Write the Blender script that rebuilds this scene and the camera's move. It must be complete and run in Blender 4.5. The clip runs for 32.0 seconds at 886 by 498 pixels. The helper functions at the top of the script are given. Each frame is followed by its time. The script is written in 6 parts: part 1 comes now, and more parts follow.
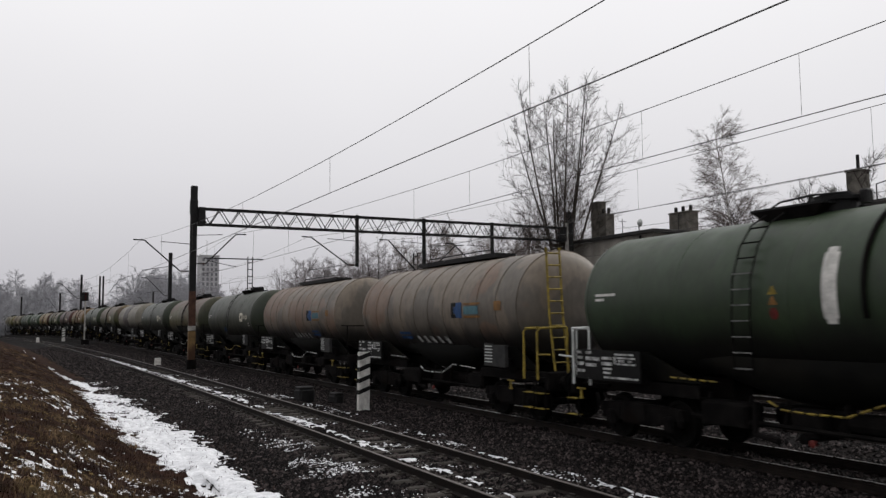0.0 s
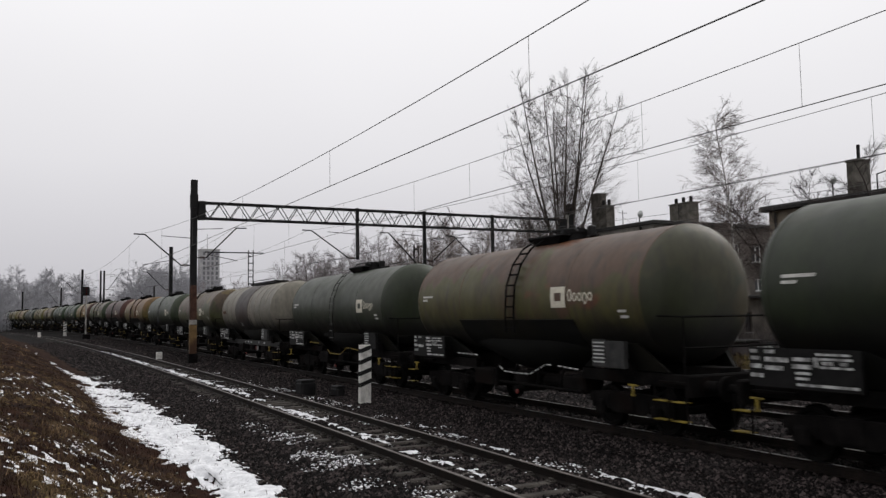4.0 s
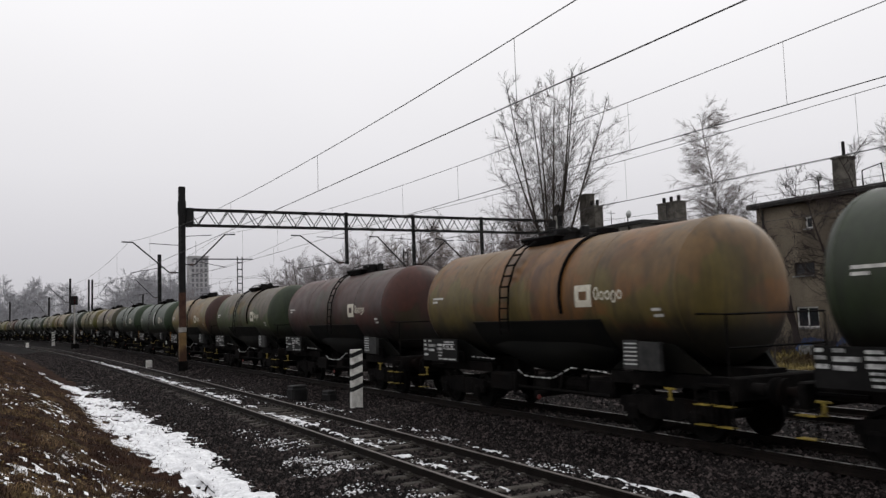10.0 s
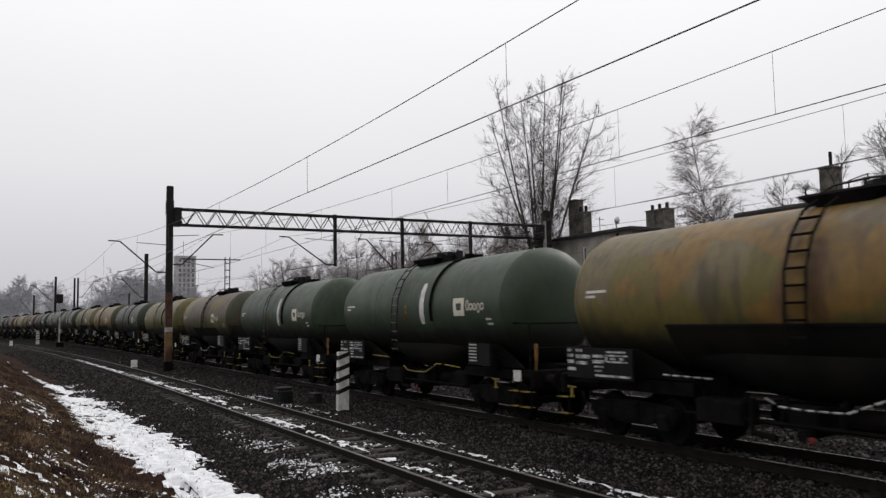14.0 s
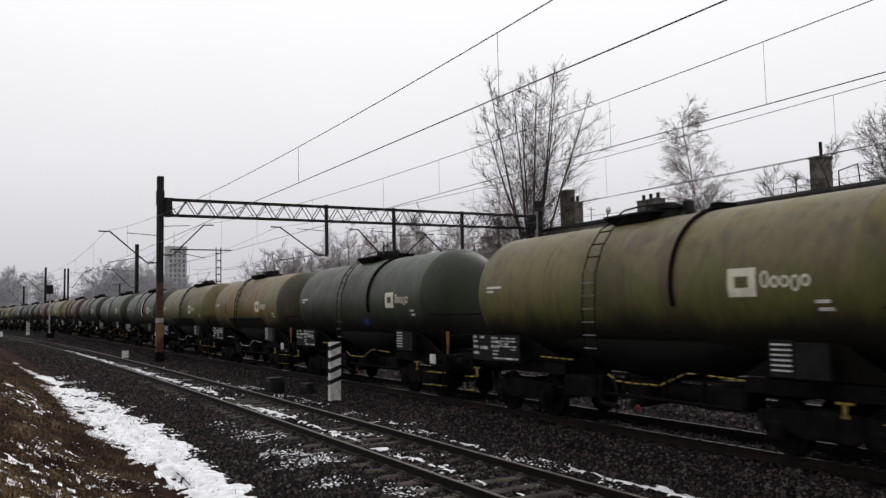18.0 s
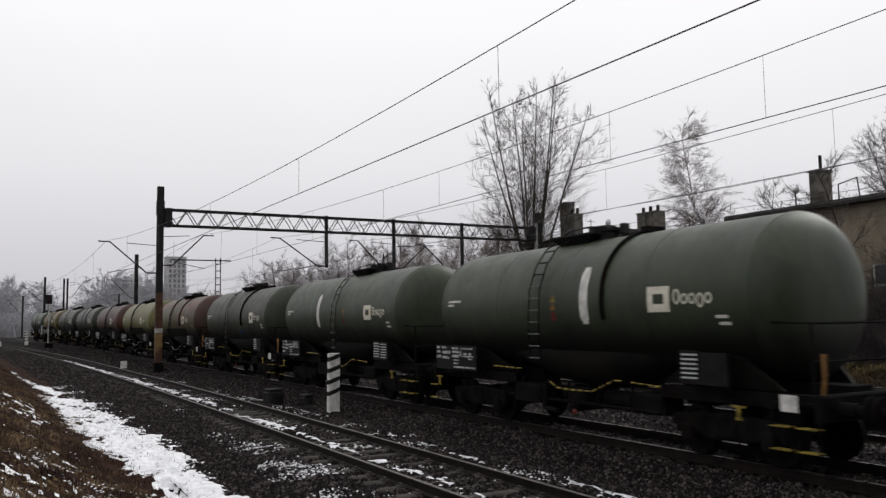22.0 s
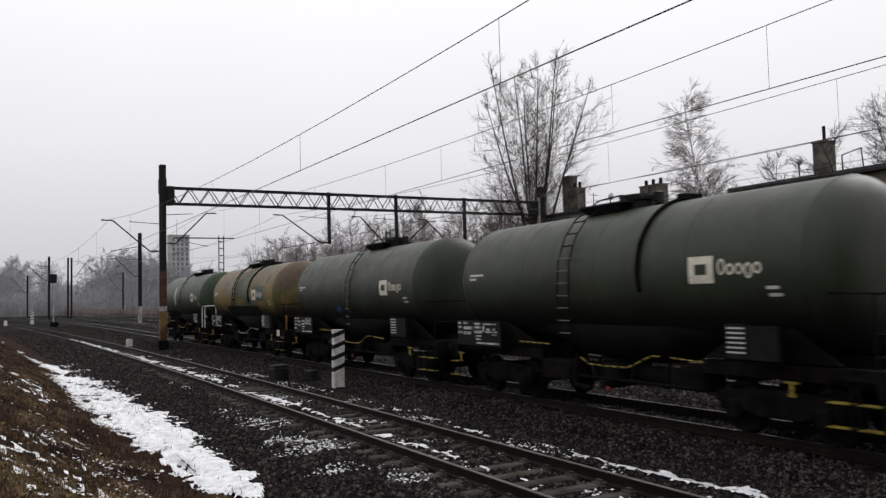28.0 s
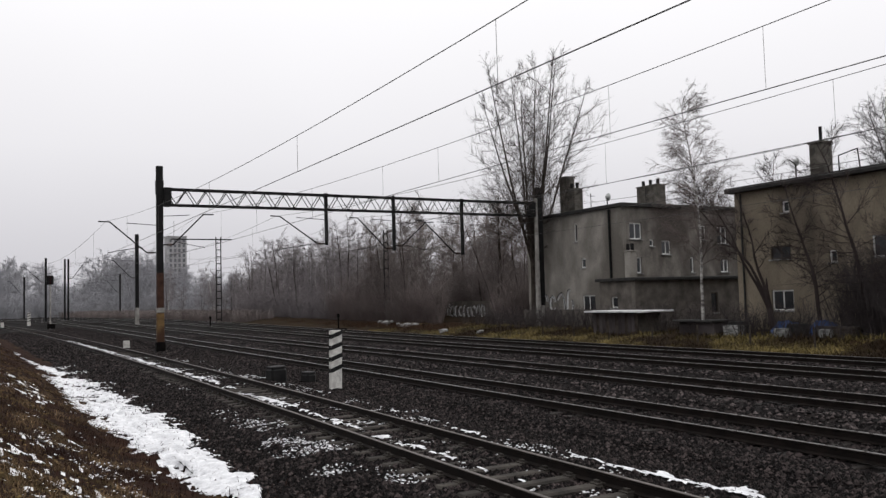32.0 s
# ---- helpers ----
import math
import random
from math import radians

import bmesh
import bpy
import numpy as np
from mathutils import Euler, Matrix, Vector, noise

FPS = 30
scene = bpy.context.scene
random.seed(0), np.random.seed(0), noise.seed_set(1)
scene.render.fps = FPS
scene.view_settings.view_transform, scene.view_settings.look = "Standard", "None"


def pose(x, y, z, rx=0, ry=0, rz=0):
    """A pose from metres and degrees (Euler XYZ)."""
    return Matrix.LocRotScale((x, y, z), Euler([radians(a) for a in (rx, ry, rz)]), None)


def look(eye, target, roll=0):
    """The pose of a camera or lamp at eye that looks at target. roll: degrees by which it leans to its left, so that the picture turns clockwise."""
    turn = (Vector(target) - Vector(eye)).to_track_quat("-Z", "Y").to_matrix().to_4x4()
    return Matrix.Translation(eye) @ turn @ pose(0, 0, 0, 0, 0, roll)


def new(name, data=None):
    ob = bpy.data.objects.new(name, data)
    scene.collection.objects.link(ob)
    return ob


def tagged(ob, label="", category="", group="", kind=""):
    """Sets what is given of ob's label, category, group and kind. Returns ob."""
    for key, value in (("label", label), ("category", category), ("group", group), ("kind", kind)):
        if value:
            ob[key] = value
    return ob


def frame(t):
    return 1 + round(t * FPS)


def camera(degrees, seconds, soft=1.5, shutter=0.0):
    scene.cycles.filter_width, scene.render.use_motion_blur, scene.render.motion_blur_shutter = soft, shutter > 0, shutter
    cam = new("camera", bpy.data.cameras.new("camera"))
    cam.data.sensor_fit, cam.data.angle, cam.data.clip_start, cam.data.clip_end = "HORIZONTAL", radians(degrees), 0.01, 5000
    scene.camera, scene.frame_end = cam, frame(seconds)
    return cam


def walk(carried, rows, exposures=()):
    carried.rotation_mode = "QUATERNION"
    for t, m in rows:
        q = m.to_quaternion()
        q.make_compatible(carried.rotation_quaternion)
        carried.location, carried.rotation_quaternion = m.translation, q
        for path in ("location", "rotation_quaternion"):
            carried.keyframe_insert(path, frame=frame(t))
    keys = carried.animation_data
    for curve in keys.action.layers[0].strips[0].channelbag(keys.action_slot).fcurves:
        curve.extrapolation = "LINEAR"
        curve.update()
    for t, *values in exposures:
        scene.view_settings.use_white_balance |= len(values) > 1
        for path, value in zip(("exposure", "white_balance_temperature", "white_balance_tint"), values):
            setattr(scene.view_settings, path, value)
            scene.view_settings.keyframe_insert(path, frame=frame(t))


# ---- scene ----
# A long freight train of tank wagons on an electrified main line, winter, overcast.
# x: across the tracks, y: along the tracks, z: up from the rail heads.

PATH = (
    (0, 95.14, 0.51, -26.81),
    (0.5, 95.09, 0.47, -26.74),
    (1, 95.03, 0.34, -27.09),
    (1.5, 94.90, 0.54, -27.16),
    (2, 94.98, 0.60, -27.62),
    (2.5, 94.94, 0.92, -26.76),
    (3, 94.69, 0.57, -27.05),
    (3.5, 94.38, 0.81, -26.96),
    (4, 94.62, 0.84, -26.75),
    (4.5, 94.84, 0.75, -26.29),
    (6.5, 94.80, 1.31, -26.96),
    (7, 94.64, 1.27, -26.70),
    (7.5, 94.77, 1.31, -26.87),
    (8, 94.72, 1.39, -27.39),
    (8.5, 94.49, 1.44, -27.46),
    (9, 94.47, 1.58, -28.06),
    (9.5, 94.74, 1.83, -27.76),
    (10, 94.81, 1.85, -27.41),
    (10.5, 95.16, 1.84, -27.90),
    (11, 94.72, 1.56, -28.05),
    (11.5, 94.54, 1.66, -28.14),
    (12, 94.57, 1.57, -28.15),
    (12.5, 94.91, 1.06, -28.36),
    (13, 95.18, 1.29, -28.24),
    (13.5, 95.19, 1.09, -28.23),
    (14, 95.04, 1.07, -28.28),
    (14.5, 94.94, 0.95, -28.05),
    (16.5, 94.90, 0.95, -28.12),
    (17, 94.79, 1.10, -28.46),
    (17.5, 94.36, 1.33, -28.50),
    (18, 94.34, 1.17, -28.86),
    (18.5, 93.96, 1.00, -29.17),
    (19, 94.42, 0.97, -28.60),
    (19.5, 94.86, 1.12, -29.16),
    (20, 94.95, 1.16, -29.17),
    (20.5, 95.42, 1.17, -29.04),
    (21, 95.55, 1.50, -28.78),
    (21.5, 95.12, 1.37, -28.77),
    (22, 95.15, 0.91, -28.90),
    (22.5, 94.92, 1.27, -29.08),
    (23, 95.41, 1.03, -29.11),
    (23.5, 94.76, 1.12, -29.32),
    (24, 94.36, 1.33, -28.83),
    (24.5, 94.34, 1.53, -28.62),
    (25, 94.16, 1.38, -28.22),
    (25.5, 93.84, 1.69, -28.38),
    (27.5, 93.65, 1.23, -28.72),
    (28, 93.42, 1.50, -28.66),
    (28.5, 93.73, 1.64, -28.67),
    (29, 93.91, 1.65, -28.53),
    (29.5, 93.84, 1.87, -28.24),
    (30, 94.09, 1.53, -28.66),
    (30.5, 94.20, 1.17, -28.87),
    (31, 93.95, 1.33, -28.93),
    (31.5, 93.53, 1.02, -29.21),
    (32, 93.48, 1.60, -28.84),
)
EYE = (0.0, 0.0, 2.5)
cam = camera(57.0, 32.0, 1.4, 0.2)
walk(cam, [(t, pose(*EYE, rx, ry, rz)) for t, rx, ry, rz in PATH], ((0.0, -0.09), (4.0, -0.04), (7.0, 0.0), (13.0, 0.0), (19.0, 0.07), (22.0, 0.02), (24.0, 0.05), (28.0, 0.08), (32.0, 0.09)))

# ---- sky and light ----
world = bpy.data.worlds.new("overcast_sky")
scene.world = world
world.use_nodes = True
wn, wl = world.node_tree.nodes, world.node_tree.links
wn.clear()
w_out = wn.new("ShaderNodeOutputWorld")
w_bg = wn.new("ShaderNodeBackground")
w_sky = wn.new("ShaderNodeTexSky")
w_sky.sky_type = "NISHITA"
w_sky.sun_disc = False
w_sky.sun_elevation, w_sky.sun_rotation = radians(42), radians(86)
w_sky.dust_density, w_sky.air_density = 6.0, 1.0
w_hsv = wn.new("ShaderNodeHueSaturation")
w_hsv.inputs["Saturation"].default_value = 0.0
w_hsv.inputs["Value"].default_value = 0.1
w_tc = wn.new("ShaderNodeTexCoord")
w_sep = wn.new("ShaderNodeSeparateXYZ")
w_ramp = wn.new("ShaderNodeValToRGB")
for pos, col in ((0.0, (0.56, 0.55, 0.585)), (0.08, (0.66, 0.65, 0.685)), (0.18, (0.81, 0.80, 0.83)), (0.34, (0.955, 0.945, 0.968)), (1.0, (1.45, 1.44, 1.47))):
    el = w_ramp.color_ramp.elements.new(pos) if pos not in (0.0, 1.0) else w_ramp.color_ramp.elements[0 if pos == 0.0 else -1]
    el.color = (*col, 1)
w_noise = wn.new("ShaderNodeTexNoise")
w_noise.inputs["Scale"].default_value = 1.6
w_noise.inputs["Detail"].default_value = 3.0
w_cloud = wn.new("ShaderNodeMapRange")
w_cloud.inputs["To Min"].default_value, w_cloud.inputs["To Max"].default_value = 0.93, 1.06
w_mul = wn.new("ShaderNodeMix")
w_mul.data_type, w_mul.blend_type = "RGBA", "MULTIPLY"
w_mul.inputs["Factor"].default_value = 1.0
w_mix = wn.new("ShaderNodeMix")
w_mix.data_type = "RGBA"
w_mix.inputs["Factor"].default_value = 0.04
wl.new(w_tc.outputs["Generated"], w_sep.inputs[0])
wl.new(w_sep.outputs["Z"], w_ramp.inputs[0])
wl.new(w_tc.outputs["Generated"], w_noise.inputs["Vector"])
wl.new(w_noise.outputs["Fac"], w_cloud.inputs["Value"])
wl.new(w_ramp.outputs["Color"], w_mul.inputs["A"])
wl.new(w_cloud.outputs["Result"], w_mul.inputs["B"])
wl.new(w_sky.outputs["Color"], w_hsv.inputs["Color"])
wl.new(w_mul.outputs["Result"], w_mix.inputs["A"])
wl.new(w_hsv.outputs["Color"], w_mix.inputs["B"])
wl.new(w_mix.outputs["Result"], w_bg.inputs["Color"])
w_bg.inputs["Strength"].default_value = 1.0
wl.new(w_bg.outputs[0], w_out.inputs[0])

sun = new("sun", bpy.data.lights.new("sun", "SUN"))
sun.data.energy, sun.data.angle, sun.data.color = 1.5, radians(34), (1.0, 0.98, 0.95)
sun.matrix_basis = look((72, 19, 54), (12, 15, 0))


# ---- materials ----
def surface(name, c1, c2, scale=3.0, rough=0.75, metal=0.0, bump=0.25, grain=40.0, c3=None, patch=0.6, spec=0.15, stretch=(1, 1, 1), contrast=(0.35, 0.65)):
    m = bpy.data.materials.new(name)
    m.use_nodes = True
    n, l = m.node_tree.nodes, m.node_tree.links
    b = n["Principled BSDF"]
    tc, mp = n.new("ShaderNodeTexCoord"), n.new("ShaderNodeMapping")
    mp.inputs["Scale"].default_value = stretch
    l.new(tc.outputs["Object"], mp.inputs["Vector"])
    info = n.new("ShaderNodeObjectInfo")
    add = n.new("ShaderNodeVectorMath")
    add.operation = "MULTIPLY_ADD"
    add.inputs[1].default_value = (17.0, 31.0, 23.0)
    l.new(info.outputs["Random"], add.inputs[0])
    l.new(mp.outputs["Vector"], add.inputs[2])
    coarse, fine = n.new("ShaderNodeTexNoise"), n.new("ShaderNodeTexNoise")
    coarse.inputs["Scale"].default_value, coarse.inputs["Detail"].default_value = scale, 5.0
    fine.inputs["Scale"].default_value, fine.inputs["Detail"].default_value = grain, 4.0
    l.new(add.outputs[0], coarse.inputs["Vector"])
    l.new(add.outputs[0], fine.inputs["Vector"])
    ramp = n.new("ShaderNodeValToRGB")
    ramp.color_ramp.elements[0].position, ramp.color_ramp.elements[1].position = contrast
    ramp.color_ramp.elements[0].color, ramp.color_ramp.elements[1].color = (*c1, 1), (*c2, 1)
    l.new(coarse.outputs["Fac"], ramp.inputs[0])
    last = ramp.outputs["Color"]
    if c3:
        big = n.new("ShaderNodeTexNoise")
        big.inputs["Scale"].default_value, big.inputs["Detail"].default_value = scale * 0.27, 3.0
        l.new(add.outputs[0], big.inputs["Vector"])
        r2 = n.new("ShaderNodeMapRange")
        r2.inputs["From Min"].default_value, r2.inputs["From Max"].default_value = patch, patch + 0.12
        l.new(big.outputs["Fac"], r2.inputs["Value"])
        mx = n.new("ShaderNodeMix")
        mx.data_type = "RGBA"
        l.new(r2.outputs["Result"], mx.inputs["Factor"])
        l.new(last, mx.inputs["A"])
        mx.inputs["B"].default_value = (*c3, 1)
        last = mx.outputs["Result"]
    fr = n.new("ShaderNodeMapRange")
    fr.inputs["To Min"].default_value, fr.inputs["To Max"].default_value = 0.6, 1.4
    l.new(fine.outputs["Fac"], fr.inputs["Value"])
    mul = n.new("ShaderNodeMix")
    mul.data_type, mul.blend_type = "RGBA", "MULTIPLY"
    mul.inputs["Factor"].default_value = 1.0
    l.new(last, mul.inputs["A"])
    l.new(fr.outputs["Result"], mul.inputs["B"])
    l.new(mul.outputs["Result"], b.inputs["Base Color"])
    rr = n.new("ShaderNodeMapRange")
    rr.inputs["To Min"].default_value, rr.inputs["To Max"].default_value = max(0.05, rough - 0.15), min(1.0, rough + 0.15)
    l.new(coarse.outputs["Fac"], rr.inputs["Value"])
    l.new(rr.outputs["Result"], b.inputs["Roughness"])
    b.inputs["Metallic"].default_value = metal
    b.inputs["Specular IOR Level"].default_value = spec
    if bump:
        bp = n.new("ShaderNodeBump")
        bp.inputs["Strength"].default_value, bp.inputs["Distance"].default_value = bump, 0.02
        l.new(fine.outputs["Fac"], bp.inputs["Height"])
        l.new(bp.outputs["Normal"], b.inputs["Normal"])
    return m


def speckled(name, lo, hi, power=2.5, rough=0.8, spec=0.08):
    """Loose pieces that differ one from another in tone."""
    m = bpy.data.materials.new(name)
    m.use_nodes = True
    n, l = m.node_tree.nodes, m.node_tree.links
    b, g, p = n["Principled BSDF"], n.new("ShaderNodeNewGeometry"), n.new("ShaderNodeMath")
    p.operation = "POWER"
    p.inputs[1].default_value = power
    mx = n.new("ShaderNodeMix")
    mx.data_type = "RGBA"
    mx.inputs["A"].default_value, mx.inputs["B"].default_value = (*lo, 1), (*hi, 1)
    l.new(g.outputs["Random Per Island"], p.inputs[0])
    l.new(p.outputs[0], mx.inputs["Factor"])
    tc, nz, mr, mul = n.new("ShaderNodeTexCoord"), n.new("ShaderNodeTexNoise"), n.new("ShaderNodeMapRange"), n.new("ShaderNodeMix")
    nz.inputs["Scale"].default_value = 30.0
    mr.inputs["To Min"].default_value, mr.inputs["To Max"].default_value = 0.6, 1.4
    mul.data_type, mul.blend_type = "RGBA", "MULTIPLY"
    mul.inputs["Factor"].default_value = 1.0
    l.new(tc.outputs["Object"], nz.inputs["Vector"])
    l.new(nz.outputs["Fac"], mr.inputs["Value"])
    l.new(mx.outputs["Result"], mul.inputs["A"])
    l.new(mr.outputs["Result"], mul.inputs["B"])
    l.new(mul.outputs["Result"], b.inputs["Base Color"])
    b.inputs["Roughness"].default_value, b.inputs["Specular IOR Level"].default_value = rough, spec
    return m


def paint(name, base, alt, third, level=0.0, rough=0.42, streak=0.25, grime_and_shade=0.7, tilt=0.0, blotch=0.0, runs_down=0.0):
    """Weathered tank paint: broad patches of two or three coats, rust and soot runs down the sides."""
    m = bpy.data.materials.new(name)
    m.use_nodes = True
    n, l = m.node_tree.nodes, m.node_tree.links
    b = n["Principled BSDF"]
    tc, info = n.new("ShaderNodeTexCoord"), n.new("ShaderNodeObjectInfo")
    add = n.new("ShaderNodeVectorMath")
    add.operation = "MULTIPLY_ADD"
    add.inputs[1].default_value = (37.0, 53.0, 29.0)
    l.new(info.outputs["Random"], add.inputs[0])
    l.new(tc.outputs["Object"], add.inputs[2])

    def noise_of(scale, detail, stretch=None):
        t = n.new("ShaderNodeTexNoise")
        t.inputs["Scale"].default_value, t.inputs["Detail"].default_value = scale, detail
        if stretch:
            mp = n.new("ShaderNodeMapping")
            mp.inputs["Scale"].default_value = stretch
            l.new(add.outputs[0], mp.inputs["Vector"])
            l.new(mp.outputs["Vector"], t.inputs["Vector"])
        else:
            l.new(add.outputs[0], t.inputs["Vector"])
        return t.outputs["Fac"]

    def step(value, lo, hi):
        r = n.new("ShaderNodeMapRange")
        r.interpolation_type = "SMOOTHSTEP"
        r.inputs["From Min"].default_value, r.inputs["From Max"].default_value = lo, hi
        l.new(value, r.inputs["Value"])
        return r.outputs["Result"]

    def blend(fac, a, c):
        mx = n.new("ShaderNodeMix")
        mx.data_type = "RGBA"
        l.new(fac, mx.inputs["Factor"])
        if isinstance(a, tuple):
            mx.inputs["A"].default_value = (*a, 1)
        else:
            l.new(a, mx.inputs["A"])
        mx.inputs["B"].default_value = (*c, 1)
        return mx.outputs["Result"]

    sep = n.new("ShaderNodeSeparateXYZ")
    l.new(tc.outputs["Object"], sep.inputs[0])
    slope = n.new("ShaderNodeMath")
    slope.operation = "MULTIPLY_ADD"
    slope.inputs[1].default_value = -tilt
    l.new(sep.outputs["Z"], slope.inputs[0])
    l.new(noise_of(0.6, 6.0, (1, 1, 0.45)), slope.inputs[2])
    lo = 0.50 - level - tilt * 3.2
    col = blend(step(slope.outputs[0], lo, lo + 0.035), base, alt)
    col = blend(step(noise_of(0.42, 3.0, (1, 0.8, 1.3)), 0.545, 0.585), col, third)
    bl = n.new("ShaderNodeMath")
    bl.operation = "MULTIPLY"
    bl.inputs[1].default_value = blotch
    l.new(step(noise_of(0.9, 7.0, (1, 1, 0.7)), 0.52, 0.66), bl.inputs[0])
    col = blend(bl.outputs[0], col, tuple(0.42 * v for v in base))
    runs = step(noise_of(1.0, 6.0, (4.0, 4.0, 0.4)), 0.50, 0.72)
    soot = tuple(0.35 * v + 0.008 for v in base)
    k = n.new("ShaderNodeMath")
    k.operation = "MULTIPLY"
    k.inputs[1].default_value = streak
    l.new(runs, k.inputs[0])
    col = blend(k.outputs[0], col, soot)
    # rust and spill runs below the manhole
    if runs_down:
        near = n.new("ShaderNodeMath")
        near.operation = "MULTIPLY_ADD"
        near.inputs[1].default_value, near.inputs[2].default_value = 1.0, 0.5
        l.new(sep.outputs["Y"], near.inputs[0])
        away = n.new("ShaderNodeMath")
        away.operation = "ABSOLUTE"
        l.new(near.outputs[0], away.inputs[0])
        zone, both = n.new("ShaderNodeMapRange"), n.new("ShaderNodeMath")
        zone.interpolation_type = "SMOOTHSTEP"
        zone.inputs["From Min"].default_value, zone.inputs["From Max"].default_value = 1.5, 0.3
        l.new(away.outputs[0], zone.inputs["Value"])
        both.operation = "MULTIPLY"
        l.new(zone.outputs["Result"], both.inputs[0])
        l.new(step(noise_of(1.0, 5.0, (2.6, 2.6, 0.18)), 0.46, 0.62), both.inputs[1])
        weak = n.new("ShaderNodeMath")
        weak.operation = "MULTIPLY"
        weak.inputs[1].default_value = runs_down
        l.new(both.outputs[0], weak.inputs[0])
        col = blend(weak.outputs[0], col, (0.050, 0.022, 0.013))
    # ragged tarry lower coat that also carries the barrel's underside shade in colour
    edge, lift = n.new("ShaderNodeMath"), n.new("ShaderNodeMath")
    lift.operation, edge.operation = "MULTIPLY_ADD", "SUBTRACT"
    lift.inputs[1].default_value, lift.inputs[2].default_value = 0.9, 1.80
    l.new(noise_of(1.1, 5.0, (1, 1, 0.5)), lift.inputs[0])
    l.new(lift.outputs[0], edge.inputs[0])
    l.new(sep.outputs["Z"], edge.inputs[1])
    gk = n.new("ShaderNodeMath")
    gk.operation = "MULTIPLY"
    gk.inputs[1].default_value = grime_and_shade
    l.new(step(edge.outputs[0], -0.38, 0.26), gk.inputs[0])
    col = blend(gk.outputs[0], col, (0.007, 0.0065, 0.006))
    fine = n.new("ShaderNodeMapRange")
    fine.inputs["To Min"].default_value, fine.inputs["To Max"].default_value = 0.62, 1.38
    l.new(noise_of(5.0, 9.0, (1.4, 1.4, 0.8)), fine.inputs["Value"])
    mul = n.new("ShaderNodeMix")
    mul.data_type, mul.blend_type = "RGBA", "MULTIPLY"
    mul.inputs["Factor"].default_value = 1.0
    l.new(col, mul.inputs["A"])
    l.new(fine.outputs["Result"], mul.inputs["B"])
    l.new(mul.outputs["Result"], b.inputs["Base Color"])
    rg = n.new("ShaderNodeMapRange")
    rg.inputs["To Min"].default_value, rg.inputs["To Max"].default_value = rough - 0.1, rough + 0.2
    l.new(noise_of(2.2, 5.0), rg.inputs["Value"])
    l.new(rg.outputs["Result"], b.inputs["Roughness"])
    b.inputs["Specular IOR Level"].default_value = 0.30
    bp = n.new("ShaderNodeBump")
    bp.inputs["Strength"].default_value, bp.inputs["Distance"].default_value = 0.10, 0.02
    l.new(noise_of(1.3, 4.0), bp.inputs["Height"])
    l.new(bp.outputs["Normal"], b.inputs["Normal"])
    return m


# Siding ballast is toned darker than the main one for the train's shade.
BALLAST = surface("ballast_stone", (0.0018, 0.0014, 0.0014), (0.0055, 0.0044, 0.0042), 6.0, 0.9, 0, 1.0, 26.0, c3=(0.0085, 0.0058, 0.0050), patch=0.52, spec=0.04)
# Lighter copies for the main tracks, without the train's shade in their tone.
MAINBALLAST = surface("unshaded_ballast", (0.0034, 0.0028, 0.0028), (0.0100, 0.0083, 0.0082), 6.0, 0.9, 0, 1.0, 26.0, c3=(0.0085, 0.0066, 0.0060), patch=0.52, spec=0.04)
MAINSTONE = speckled("unshaded_stone", (0.0042, 0.0034, 0.0034), (0.105, 0.086, 0.084), 3.4)
STONE = speckled("loose_stone", (0.0024, 0.0018, 0.0018), (0.066, 0.052, 0.050), 3.8)
LITTER = speckled("leaf_litter", (0.010, 0.005, 0.0035), (0.150, 0.105, 0.042), 2.0)
PLATETEXT = surface("worn_white_lettering", (0.16, 0.16, 0.157), (0.42, 0.42, 0.41), 7.0, 0.7, 0, 0.1, spec=0.1, contrast=(0.42, 0.58))
SNOWBIT = speckled("snow_crumbs", (0.35, 0.355, 0.37), (0.66, 0.665, 0.68), 1.0, 0.6, 0.2)
EARTH = surface("bare_earth", (0.035, 0.025, 0.018), (0.075, 0.055, 0.038), 1.2, 0.95, 0, 0.8, 12.0, c3=(0.06, 0.055, 0.03), spec=0.03)
TURF = surface("winter_turf", (0.014, 0.009, 0.006), (0.032, 0.022, 0.012), 0.9, 0.95, 0, 0.9, 9.0, c3=(0.030, 0.015, 0.009), spec=0.03)
BANK = surface("bank_litter", (0.008, 0.004, 0.003), (0.028, 0.014, 0.009), 3.0, 0.95, 0, 1.0, 22.0, c3=(0.040, 0.028, 0.012), patch=0.58, spec=0.03)
SNOW = surface("old_snow", (0.44, 0.445, 0.465), (0.64, 0.645, 0.66), 5.0, 0.6, 0, 0.5, 25.0, spec=0.3)
RAIL = surface("rail_steel", (0.005, 0.0038, 0.0032), (0.013, 0.0095, 0.0080), 4.0, 0.7, 0.1, 0.2, 50.0, spec=0.1)
RAILTOP = surface("rail_head", (0.085, 0.080, 0.076), (0.155, 0.148, 0.142), 6.0, 0.30, 1.0, 0.03, 50.0, spec=0.3)
DULLTOP = surface("rusty_rail_head", (0.060, 0.052, 0.047), (0.115, 0.10, 0.092), 6.0, 0.55, 0.5, 0.05, 50.0, spec=0.2)
SLEEPER = surface("sleeper_concrete", (0.020, 0.018, 0.016), (0.056, 0.050, 0.044), 2.5, 0.9, 0, 0.5, 30.0, spec=0.1)
OLDSLEEPER = surface("sleeper_timber", (0.007, 0.006, 0.0055), (0.018, 0.015, 0.013), 2.5, 0.85, 0, 0.5, 30.0)
